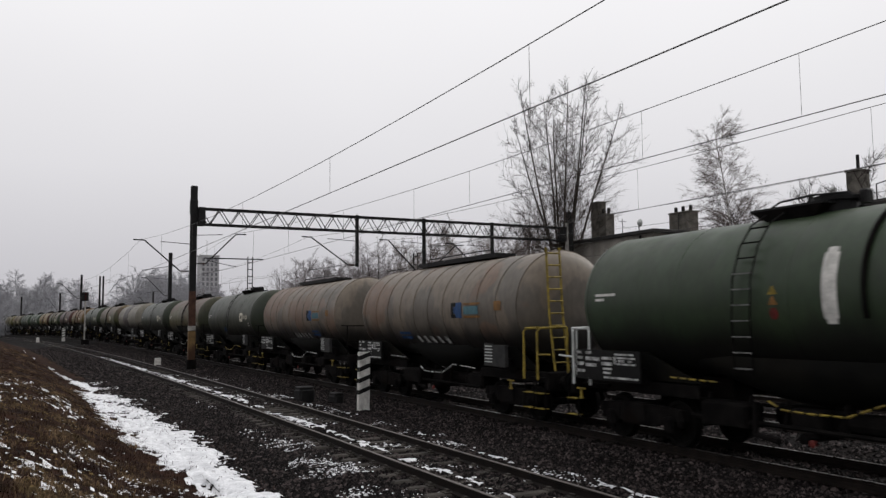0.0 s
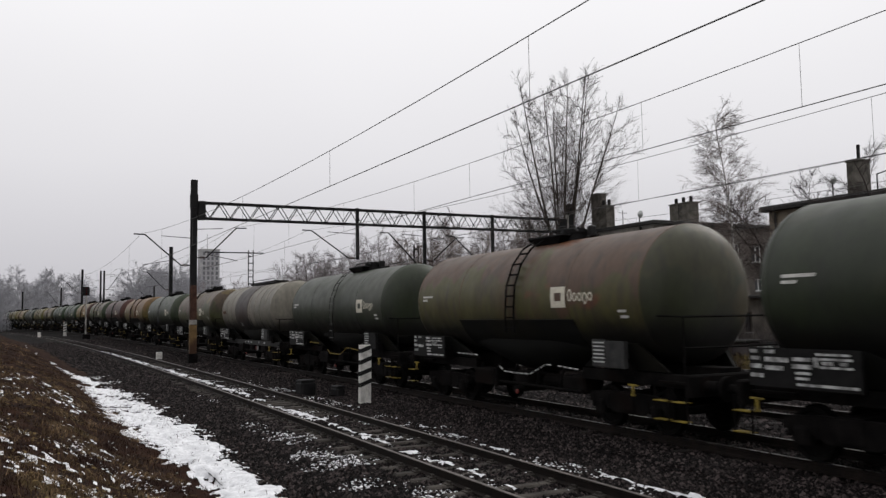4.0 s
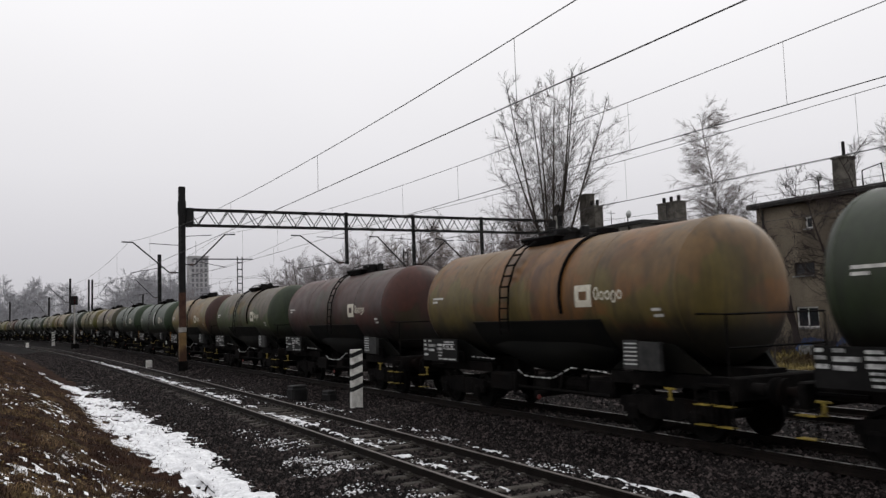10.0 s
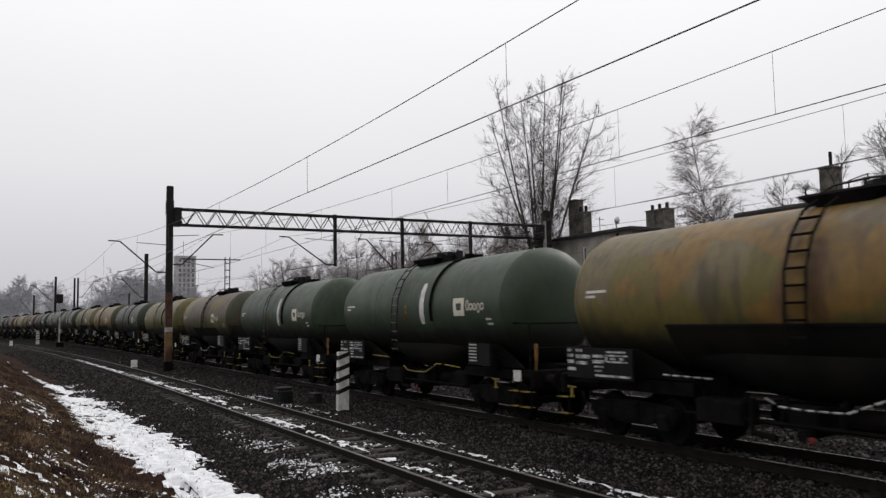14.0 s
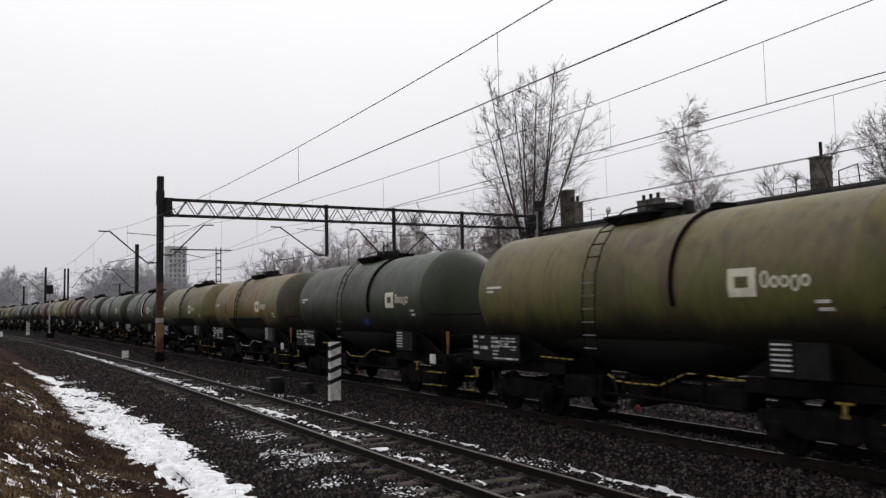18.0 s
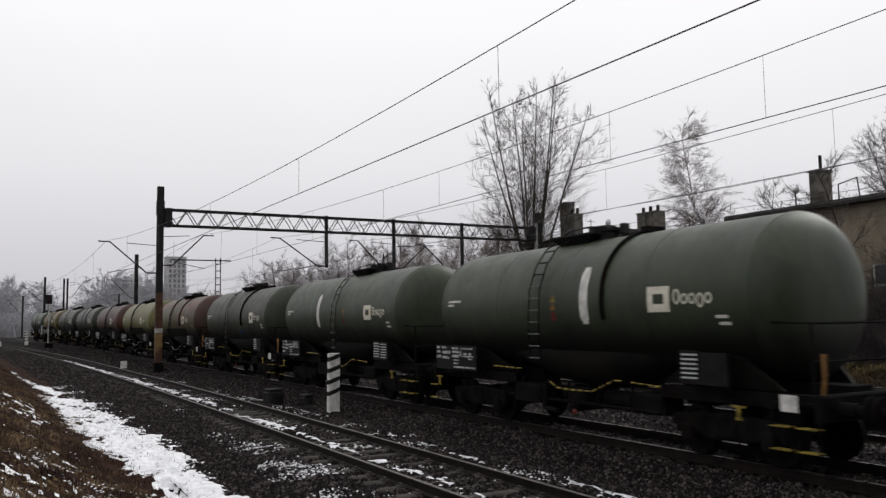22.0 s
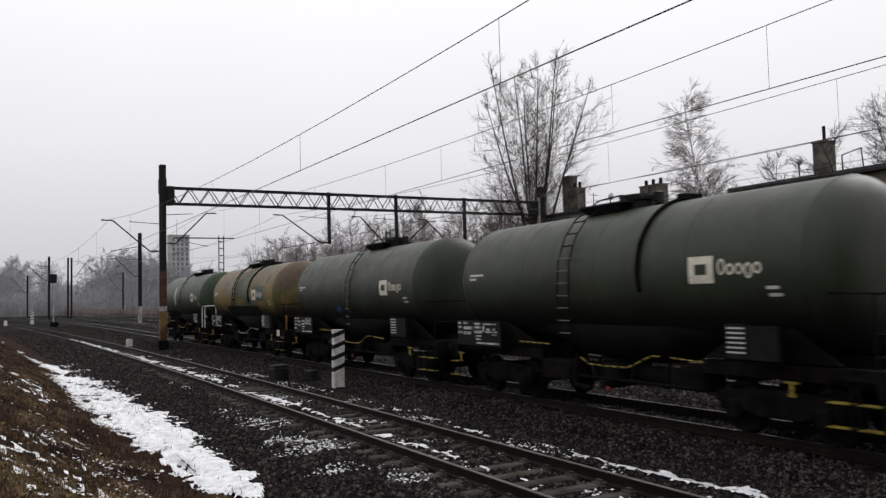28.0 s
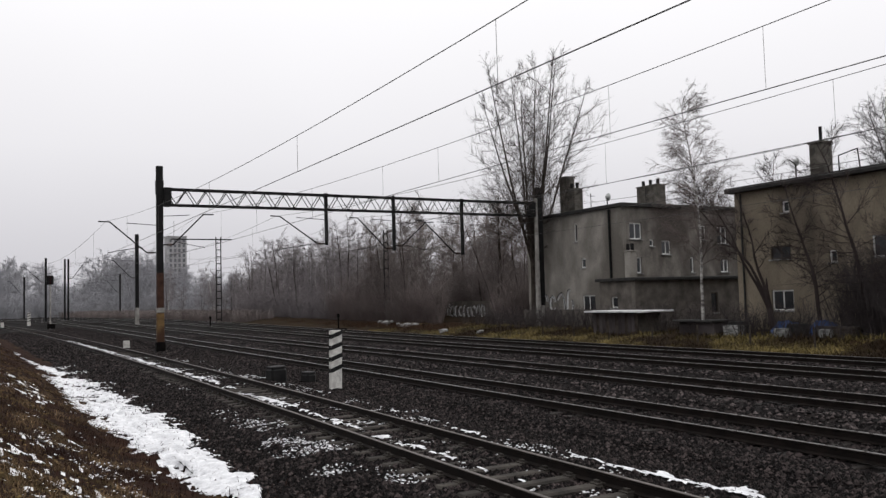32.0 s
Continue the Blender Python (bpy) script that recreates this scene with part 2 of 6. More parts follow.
STEEL = surface("dark_painted_steel", (0.005, 0.005, 0.0054), (0.012, 0.0115, 0.0115), 3.0, 0.6, 0.0, 0.2, 40.0, spec=0.15)
RUSTSTEEL = surface("rusty_mast_steel", (0.030, 0.014, 0.010), (0.07, 0.035, 0.024), 3.0, 0.7, 0.1, 0.3, 30.0)
MASTYELLOW = surface("mast_yellow_band", (0.085, 0.052, 0.024), (0.18, 0.115, 0.050), 2.0, 0.8, 0, 0.3, 20.0, c3=(0.05, 0.026, 0.016), patch=0.55)
MASTGREY = surface("mast_grey_concrete", (0.16, 0.15, 0.14), (0.30, 0.29, 0.27), 2.0, 0.85, 0, 0.3, 20.0)
WIRE = surface("copper_wire", (0.05, 0.05, 0.05), (0.09, 0.085, 0.08), 2.0, 0.5, 0.5, 0.0)
INSULATOR = surface("insulator_glaze", (0.03, 0.015, 0.01), (0.06, 0.03, 0.02), 5.0, 0.3)
WHITEP = surface("white_marking_paint", (0.36, 0.35, 0.33), (0.56, 0.55, 0.52), 5.0, 0.6, 0, 0.1, 30.0)
BLACKP = surface("black_marking_paint", (0.006, 0.006, 0.006), (0.016, 0.016, 0.016), 5.0, 0.7, 0, 0.1, 30.0, spec=0.1)
CREAM = surface("cream_lettering", (0.46, 0.43, 0.35), (0.58, 0.55, 0.46), 6.0, 0.55, 0, 0.05)
YELLOWP = surface("yellow_marking_paint", (0.10, 0.074, 0.016), (0.24, 0.175, 0.030), 6.0, 0.6, 0, 0.1)
BLUEP = surface("blue_marking_paint", (0.016, 0.040, 0.10), (0.026, 0.065, 0.16), 6.0, 0.6, 0, 0.1)
OCHREP = surface("repainted_ochre", (0.085, 0.060, 0.022), (0.125, 0.088, 0.030), 3.0, 0.5, 0, 0.1)
TEALG = surface("repainted_teal", (0.022, 0.050, 0.040), (0.036, 0.070, 0.055), 3.0, 0.5, 0, 0.1)
RUSTP = surface("rust_touch_up", (0.042, 0.020, 0.012), (0.070, 0.034, 0.018), 4.0, 0.6, 0, 0.1)
TEALP = surface("faded_teal_patch", (0.045, 0.10, 0.12), (0.075, 0.15, 0.17), 6.0, 0.6, 0, 0.1)
REDP = surface("red_marking_paint", (0.07, 0.014, 0.012), (0.13, 0.022, 0.018), 6.0, 0.55, 0, 0.1)
ORANGEP = surface("orange_marking_paint", (0.11, 0.058, 0.02), (0.19, 0.095, 0.03), 6.0, 0.55, 0, 0.1)
GREYWORN = surface("worn_bare_steel", (0.05, 0.05, 0.05), (0.16, 0.16, 0.155), 6.0, 0.5, 0.2, 0.1)
GREYRAIL = surface("pale_grey_handrail_paint", (0.30, 0.31, 0.30), (0.45, 0.46, 0.45), 6.0, 0.5, 0, 0.1)
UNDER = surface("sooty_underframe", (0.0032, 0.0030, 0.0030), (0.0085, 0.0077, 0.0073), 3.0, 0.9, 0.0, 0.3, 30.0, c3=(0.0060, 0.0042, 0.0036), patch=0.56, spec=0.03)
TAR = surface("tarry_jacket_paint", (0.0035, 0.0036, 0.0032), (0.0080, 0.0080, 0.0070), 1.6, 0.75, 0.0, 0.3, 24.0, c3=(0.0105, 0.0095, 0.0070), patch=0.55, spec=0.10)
PLATE = surface("dark_data_plate", (0.0045, 0.0044, 0.0043), (0.010, 0.0098, 0.0095), 4.0, 0.7, 0, 0.1, spec=0.1)
PLATEG = surface("grey_sign_board", (0.020, 0.020, 0.020), (0.040, 0.040, 0.039), 4.0, 0.7, 0, 0.1, spec=0.1)
WHEEL = surface("wheel_steel", (0.003, 0.0028, 0.0027), (0.0075, 0.0068, 0.0064), 4.0, 0.8, 0.0, 0.2, spec=0.05)
PLASTER = surface("stained_grey_stucco", (0.165, 0.153, 0.136), (0.275, 0.258, 0.232), 0.9, 0.92, 0, 0.5, 14.0, c3=(0.125, 0.114, 0.100), patch=0.52, stretch=(1, 1, 0.55))
PLASTERB = surface("stained_brown_stucco", (0.150, 0.126, 0.094), (0.228, 0.193, 0.147), 0.8, 0.92, 0, 0.5, 14.0, c3=(0.088, 0.074, 0.058), patch=0.48, stretch=(1, 1, 0.55), spec=0.15)
PLASTERG = surface("darker_gable_stucco", (0.085, 0.077, 0.069), (0.20, 0.184, 0.164), 1.1, 0.92, 0, 0.5, 14.0, c3=(0.062, 0.053, 0.047), patch=0.47, stretch=(1, 1, 0.6))
PLASTERD = surface("dark_damp_stucco", (0.066, 0.059, 0.053), (0.135, 0.121, 0.106), 1.2, 0.92, 0, 0.5, 14.0)
ROOFFELT = surface("roof_felt", (0.018, 0.018, 0.018), (0.04, 0.038, 0.036), 2.0, 0.85, 0, 0.4)
CHIMNEY = surface("chimney_stucco", (0.050, 0.046, 0.040), (0.135, 0.125, 0.108), 1.8, 0.9, 0, 0.5, 18.0, spec=0.15)
FRAMEW = surface("white_window_frame", (0.55, 0.55, 0.54), (0.70, 0.70, 0.68), 4.0, 0.5, 0, 0.05)
SHEDROOF = surface("frosted_sheet_roof", (0.34, 0.34, 0.35), (0.55, 0.55, 0.56), 2.0, 0.7, 0, 0.2)
BLOCKG = surface("weathered_pale_blocks", (0.10, 0.10, 0.098), (0.30, 0.30, 0.29), 3.0, 0.85, 0, 0.3, 16.0)
GRAFF = surface("pale_spray_paint", (0.40, 0.40, 0.40), (0.60, 0.60, 0.60), 4.0, 0.7, 0, 0.1)
BARK = surface("grey_brown_bark", (0.024, 0.019, 0.016), (0.060, 0.050, 0.042), 2.0, 0.95, 0, 0.5, 16.0, spec=0.15)
TWIG = surface("bare_twigs", (0.036, 0.029, 0.026), (0.075, 0.062, 0.056), 0.5, 0.95, 0, 0.0, spec=0.1)
DARKTWIG = surface("dark_thicket_twigs", (0.032, 0.027, 0.027), (0.074, 0.064, 0.064), 0.5, 0.95, 0, 0.0, spec=0.08)
# Next three: distance haze put into the twig colour, most in the first.
MIDTWIG = surface("haze_paled_wood_twigs", (0.15, 0.135, 0.138), (0.235, 0.215, 0.218), 0.5, 0.95, 0, 0.0, spec=0.08)
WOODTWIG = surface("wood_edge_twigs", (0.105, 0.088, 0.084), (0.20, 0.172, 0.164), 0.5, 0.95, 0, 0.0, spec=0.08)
WOODBRUSH = surface("wood_edge_brush", (0.115, 0.092, 0.088), (0.20, 0.165, 0.158), 0.5, 0.95, 0, 0.0, spec=0.08)
BIRCHTWIG = surface("fine_birch_twigs", (0.085, 0.068, 0.062), (0.15, 0.125, 0.115), 0.5, 0.95, 0, 0.0, spec=0.1)
BRUSH = surface("black_brown_brush", (0.026, 0.020, 0.019), (0.054, 0.043, 0.041), 0.5, 0.95, 0, 0.0, spec=0.08)
RUSSET = surface("russet_bracken", (0.024, 0.012, 0.008), (0.065, 0.036, 0.022), 0.7, 0.95, 0, 0.0, spec=0.1)
BIRCH = surface("birch_bark", (0.10, 0.09, 0.085), (0.50, 0.48, 0.46), 1.6, 0.85, 0, 0.3, 14.0, stretch=(1, 1, 3.0))
RUBBLE = speckled("pale_rubble", (0.08, 0.075, 0.07), (0.42, 0.42, 0.41), 1.4)
# Far twigs carry the haze in their pale base colour.
FARTWIG = surface("haze_paled_far_twigs", (0.215, 0.214, 0.228), (0.30, 0.298, 0.316), 0.3, 0.95, 0, 0.0, spec=0.05)
FARWALL = surface("far_pale_concrete", (0.30, 0.30, 0.31), (0.42, 0.42, 0.43), 0.2, 0.9, 0, 0.0)
FARGLASS = surface("far_window_panes", (0.12, 0.12, 0.13), (0.18, 0.18, 0.2), 0.5, 0.3, 0, 0.0)
DRYGRASS = surface("dead_grass", (0.017, 0.009, 0.006), (0.25, 0.17, 0.092), 1.9, 0.9, 0, 0.0, contrast=(0.44, 0.70), c3=(0.016, 0.007, 0.005), patch=0.50, spec=0.1)
REDGRASS = surface("russet_weeds", (0.010, 0.0045, 0.0035), (0.034, 0.0155, 0.010), 1.2, 0.9, 0, 0.0, spec=0.1)
OLIVEGRASS = surface("verge_grass", (0.062, 0.050, 0.021), (0.20, 0.155, 0.058), 0.9, 0.9, 0, 0.0, c3=(0.026, 0.017, 0.010), patch=0.44, spec=0.1)
TARP = surface("blue_tarpaulin", (0.012, 0.03, 0.09), (0.03, 0.06, 0.16), 2.0, 0.5, 0, 0.2)
GLASS = bpy.data.materials.new("window_glass")
GLASS.use_nodes = True
GLASS.node_tree.nodes["Principled BSDF"].inputs["Base Color"].default_value = (0.02, 0.022, 0.025, 1)
GLASS.node_tree.nodes["Principled BSDF"].inputs["Roughness"].default_value = 0.08
SIGNALGLASS = surface("signal_lens", (0.02, 0.0, 0.0), (0.05, 0.01, 0.01), 5.0, 0.2)


# ---- mesh tools ----
class Shape:
    """Collects vertices and faces for one mesh."""

    def __init__(self):
        self.v, self.f = [], []

    def add(self, verts, faces):
        o = len(self.v)
        self.v.extend(verts)
        self.f.extend(tuple(i + o for i in q) for q in faces)
        return self

    def box(self, c, s, rz=0.0, chamfer=0.0):
        hx, hy, hz = s[0] / 2, s[1] / 2, s[2] / 2
        ca, sa = math.cos(rz), math.sin(rz)
        k = min(chamfer, hx * 0.9, hy * 0.9)
        if k > 0:
            ring = [(-hx + k, -hy), (hx - k, -hy), (hx, -hy + k), (hx, hy - k), (hx - k, hy), (-hx + k, hy), (-hx, hy - k), (-hx, -hy + k)]
            top = [(x * (1 - k / hx), y * (1 - k / hy)) for x, y in ring]
            pts = [(x, y, -hz) for x, y in ring] + [(x, y, hz - k) for x, y in ring] + [(x, y, hz) for x, y in top]
            fc = [tuple(range(7, -1, -1)), tuple(range(16, 24))]
            for r in (0, 8):
                fc += [(r + i, r + (i + 1) % 8, r + 8 + (i + 1) % 8, r + 8 + i) for i in range(8)]
        else:
            pts = [(x, y, z) for z in (-hz, hz) for x, y in ((-hx, -hy), (hx, -hy), (hx, hy), (-hx, hy))]
            fc = [(3, 2, 1, 0), (4, 5, 6, 7), (0, 1, 5, 4), (1, 2, 6, 5), (2, 3, 7, 6), (3, 0, 4, 7)]
        return self.add([(c[0] + x * ca - y * sa, c[1] + x * sa + y * ca, c[2] + z) for x, y, z in pts], fc)

    def tube(self, pts, r, n=6, caps=True):
        pts = [Vector(p) for p in pts]
        rs = r if isinstance(r, (list, tuple)) else [r] * len(pts)
        verts, ref = [], None
        for i, p in enumerate(pts):
            d = (pts[min(i + 1, len(pts) - 1)] - pts[max(i - 1, 0)]).normalized()
            if ref is None:
                ref = Vector((0, 0, 1)) if abs(d.z) < 0.9 else Vector((1, 0, 0))
            a = d.cross(ref).normalized()
            b = a.cross(d).normalized()
            ref = b
            for k in range(n):
                w = 2 * math.pi * k / n
                q = p + (a * math.cos(w) + b * math.sin(w)) * rs[i]
                verts.append((q.x, q.y, q.z))
        fc = [(i * n + k, i * n + (k + 1) % n, (i + 1) * n + (k + 1) % n, (i + 1) * n + k) for i in range(len(pts) - 1) for k in range(n)]
        if caps:
            fc += [tuple(range(n - 1, -1, -1)), tuple(range((len(pts) - 1) * n, len(pts) * n))]
        return self.add(verts, fc)

    def lathe_y(self, profile, zc, n=40, xc=0.0):
        """Turns a profile of (y, radius) about a line along y at height zc."""
        verts = []
        for y, r in profile:
            for k in range(n):
                w = 2 * math.pi * k / n
                verts.append((xc + r * math.cos(w), y, zc + r * math.sin(w)))
        m = len(profile)
        fc = [(i * n + (k + 1) % n, i * n + k, (i + 1) * n + k, (i + 1) * n + (k + 1) % n) for i in range(m - 1) for k in range(n)]
        fc += [tuple(range(n)), tuple(range(m * n - 1, (m - 1) * n - 1, -1))]
        return self.add(verts, fc)

    def lathe_x(self, profile, y, z, n=20):
        verts = []
        for x, r in profile:
            for k in range(n):
                w = 2 * math.pi * k / n
                verts.append((x, y + r * math.cos(w), z + r * math.sin(w)))
        m = len(profile)
        fc = [(i * n + k, i * n + (k + 1) % n, (i + 1) * n + (k + 1) % n, (i + 1) * n + k) for i in range(m - 1) for k in range(n)]
        fc += [tuple(range(n - 1, -1, -1)), tuple(range((m - 1) * n, m * n))]
        return self.add(verts, fc)

    def mesh(self, name, mat, smooth=False, angle=40):
        me = bpy.data.meshes.new(name)
        me.from_pydata(self.v, [], self.f)
        me.materials.append(mat)
        if smooth:
            me.polygons.foreach_set("use_smooth", [True] * len(me.polygons))
            me.set_sharp_from_angle(angle=radians(angle))
        me.update()
        return me


def part(name, shape, mat, parent, label="", smooth=False, kind=""):
    me = shape if isinstance(shape, bpy.types.Mesh) else shape.mesh(name, mat, smooth)
    ob = new(name, me)
    ob.parent = parent
    return tagged(ob, label, kind=kind)


def thing(name, label, category, m=None, group=""):
    ob = new(name)
    ob.empty_display_size = 0.3
    if m is not None:
        ob.matrix_basis = m
    return tagged(ob, label, category, group)


def single(name, shape, mat, label="", category="", kind="", group="", smooth=False, m=None):
    ob = new(name, shape if isinstance(shape, bpy.types.Mesh) else shape.mesh(name, mat, smooth))
    if m is not None:
        ob.matrix_basis = m
    return tagged(ob, label, category, group, kind)


def bend(y):
    """Sideways shift of the line, which curves to its left in the distance."""
    return -((y - 15) ** 2) / 2900 if y > 15 else 0.0


def rise(y, x=12.0):
    """The main line climbs gently in the distance; the siding and its bank stay lower."""
    k = min(max((y - 40) / 100, 0.0), 1.0)
    return 0.6 * k * k * (3 - 2 * k) * float(np.interp(x, (8.0, 11.0), (0.2, 1.0)))


def rise_of(y, x):
    k = np.clip((y - 40) / 100, 0, 1)
    return 0.6 * k * k * (3 - 2 * k) * np.interp(x, (8.0, 11.0), (0.2, 1.0))


def heading(y):
    return math.atan(2 * (y - 15) / 2900) if y > 15 else 0.0


def grid_noise(x, y, cell, seed):
    """Smooth value noise on arrays."""
    rs = np.random.RandomState(seed)
    t = rs.rand(256, 256)
    u, v = x / cell, y / cell
    i, j = np.floor(u).astype(int), np.floor(v).astype(int)
    a, b = u - i, v - j
    a, b = a * a * (3 - 2 * a), b * b * (3 - 2 * b)
    g = lambda p, q: t[p % 256, q % 256]
    return (g(i, j) * (1 - a) + g(i + 1, j) * a) * (1 - b) + (g(i, j + 1) * (1 - a) + g(i + 1, j + 1) * a) * b


def mesh_from(name, verts, faces, mat, smooth=False):
    me = bpy.data.meshes.new(name)
    me.from_pydata(verts.tolist() if isinstance(verts, np.ndarray) else verts, [], faces.tolist() if isinstance(faces, np.ndarray) else faces)
    me.materials.append(mat)
    if smooth:
        me.polygons.foreach_set("use_smooth", [True] * len(me.polygons))
    me.update()
    return me


# ---- ground ----
TRACKS = {"siding": 6.80, "main_a": 12.4, "main_b": 17.1, "main_c": 22.3, "main_d": 26.5}


def relief(x, y, amp, seed):
    return (grid_noise(x, y, 0.35, seed) - 0.5) * amp + (grid_noise(x, y, 1.7, seed + 1) - 0.5) * amp * 2


def bed_z(x, y):
    """Height of the stone bed across the formation, in straightened coordinates."""
    z = np.full_like(x, -0.20)
    z = np.where(x < 5.2, -0.20 - 0.16 * np.clip((5.2 - x) / 1.2, 0, 1), z)
    for a, b in ((8.5, 10.4), (14.0, 15.4), (18.7, 20.6), (24.0, 25.0)):
        z -= 0.10 * np.clip((x - a) / 0.4, 0, 1) * np.clip((b - x) / 0.4, 0, 1)
    z -= 0.35 * np.clip((x - 28.3) / 1.6, 0, 1)
    return z + relief(x, y, 0.04, 3)


def bank_z(x, y):
    k = np.clip((3.0 - x) / 4.0, 0, 1)
    return -0.36 + 1.30 * k * k * (3 - 2 * k) + 0.05 * np.clip(-x - 1, 0, 12) + relief(x, y, 0.09, 11)


def verge_z(x, y):
    return -0.45 + 0.55 * np.clip((x - 29.5) / 6.0, 0, 1) + 0.25 * np.clip((x - 37) / 10.0, 0, 1) + relief(x, y, 0.12, 21)


def strip(name, x0, x1, nx, ys, height, mat, label):
    xs = np.linspace(x0, x1, nx)
    gx, gy = np.meshgrid(xs, ys)
    gz = height(gx, gy)
    sh = np.array([bend(v) for v in ys])[:, None]
    verts = np.stack([gx + sh, gy, gz + rise_of(gy, gx)], -1).reshape(-1, 3)
    i = np.arange(len(ys) - 1)[:, None] * nx + np.arange(nx - 1)[None, :]
    faces = np.stack([i, i + 1, i + nx + 1, i + nx], -1).reshape(-1, 4)
    return tagged(new(name, mesh_from(name, verts, faces, mat, True)), label, kind="structure")


YS = np.concatenate([np.linspace(-450, -20, 20), np.arange(-15, 45, 0.22), np.linspace(45.5, 110, 130), np.linspace(112, 420, 100)])
single("ground", Shape().add([(-3000, -3000, -0.9), (3000, -3000, -0.9), (3000, 3000, -0.9), (-3000, 3000, -0.9)], [(0, 1, 2, 3)]), EARTH, "bare brown winter earth reaching the horizon", kind="structure")
strip("ballast_bed", 3.0, 10.5, 60, YS, bed_z, BALLAST, "dark wet ballast round the siding, train shade in its tone")
strip("ballast_bed", 10.5, 30.0, 80, YS, bed_z, MAINBALLAST, "dark wet ballast in an unshaded tone under four main tracks")
strip("bank", -6.0, 3.05, 80, YS, bank_z, BANK, "low bank of dead weeds and litter beside the siding")
strip("bank_top", -60.0, -6.0, 40, YS, bank_z, BANK, "rough ground of dead weeds above the bank")
strip("verge", 29.9, 140.0, 90, YS, verge_z, TURF, "verge of yellowed winter grass beyond the tracks")

# loose stones of the bed that the view passes nearest
rs = np.random.RandomState(5)


def stones(name, count, x0, x1, y0, y1, size, mat, label, near=True):
    u = rs.rand(count)
    y = y0 + (y1 - y0) * (u ** 1.5 if near else u)
    x = x0 + (x1 - x0) * rs.rand(count)
    z = bed_z(x, y)
    base = np.array([(1, 0, 0), (0, 1, 0), (-1, 0, 0), (0, -1, 0), (0, 0, 1), (0, 0, -0.6)], float)
    fc = np.array([(0, 1, 4), (1, 2, 4), (2, 3, 4), (3, 0, 4), (1, 0, 5), (2, 1, 5), (3, 2, 5), (0, 3, 5)])
    s = size * (0.55 + rs.rand(count, 1, 1) ** 2 * 1.3)
    v = base[None] * (0.7 + 0.6 * rs.rand(count, 6, 3)) * s * np.array([1, 1, 0.75])
    w = rs.rand(count) * 6.28
    c, d = np.cos(w)[:, None], np.sin(w)[:, None]
    vx, vy = v[..., 0] * c - v[..., 1] * d, v[..., 0] * d + v[..., 1] * c
    sh = np.where(y > 15, -((y - 15) ** 2) / 2900, 0)
    verts = np.stack([vx + (x + sh)[:, None], vy + y[:, None], v[..., 2] + (z + rise_of(y, x) + 0.012)[:, None]], -1).reshape(-1, 3)
    faces = (fc[None] + (np.arange(count) * 6)[:, None, None]).reshape(-1, 3)
    return tagged(new(name, mesh_from(name, verts, faces, mat)), label, kind="stuff")


stones("ballast_stones", 130000, 3.6, 11.2, 6.5, 48.0, 0.031, STONE, "loose angular dark ballast stones around the siding")
stones("far_ballast_stones", 55000, 2.9, 11.2, 36.0, 110.0, 0.048, STONE, "loose dark ballast stones farther along the siding", False)
stones("ballast_stones", 14000, 11.0, 13.7, 8.0, 60.0, 0.040, STONE, "loose dark ballast stones under the passing train")
stones("far_ballast_stones", 68000, 13.6, 29.3, 8.0, 75.0, 0.044, MAINSTONE, "loose dark ballast stones between the main tracks")



def crumbs(name, count, dens, x0, x1, y0, y1, size, base, mat, label, seed):
    """Small pieces strewn where dens allows."""
    r = np.random.RandomState(seed)
    y = y0 + (y1 - y0) * r.rand(count * 4) ** 1.3
    x = x0 + (x1 - x0) * r.rand(count * 4)
    keep = np.nonzero(dens(x, y) + 0.9 * (grid_noise(x, y, 0.8, seed) - 0.5) + 0.5 * (grid_noise(x, y, 0.25, seed + 1) - 0.5) > r.rand(count * 4) * 0.6)[0][:count]
    x, y = x[keep], y[keep]
    k = len(x)
    b = np.array([(1, 0, 0), (0.3, 0.9, 0), (-0.8, 0.5, 0), (-0.7, -0.6, 0), (0.4, -0.9, 0), (0, 0, 0.55)], float)
    fc = np.array([(0, 1, 5), (1, 2, 5), (2, 3, 5), (3, 4, 5), (4, 0, 5)])
    v = b[None] * (0.6 + 0.8 * r.rand(k, 6, 3)) * (size * (0.5 + 1.3 * r.rand(k, 1, 1) ** 2))
    w = r.rand(k) * 6.28
    c, d = np.cos(w)[:, None], np.sin(w)[:, None]
    sh = np.where(y > 15, -((y - 15) ** 2) / 2900, 0)
    verts = np.stack([v[..., 0] * c - v[..., 1] * d + (x + sh)[:, None], v[..., 0] * d + v[..., 1] * c + y[:, None], v[..., 2] + (base(x, y) + rise_of(y, x))[:, None]], -1).reshape(-1, 3)
    faces = (fc[None] + (np.arange(k) * 6)[:, None, None]).reshape(-1, 3)
    return tagged(new(name, mesh_from(name, verts, faces, mat)), label, kind="stuff")


# ---- snow: old patches lying on the stones and in the ditch ----


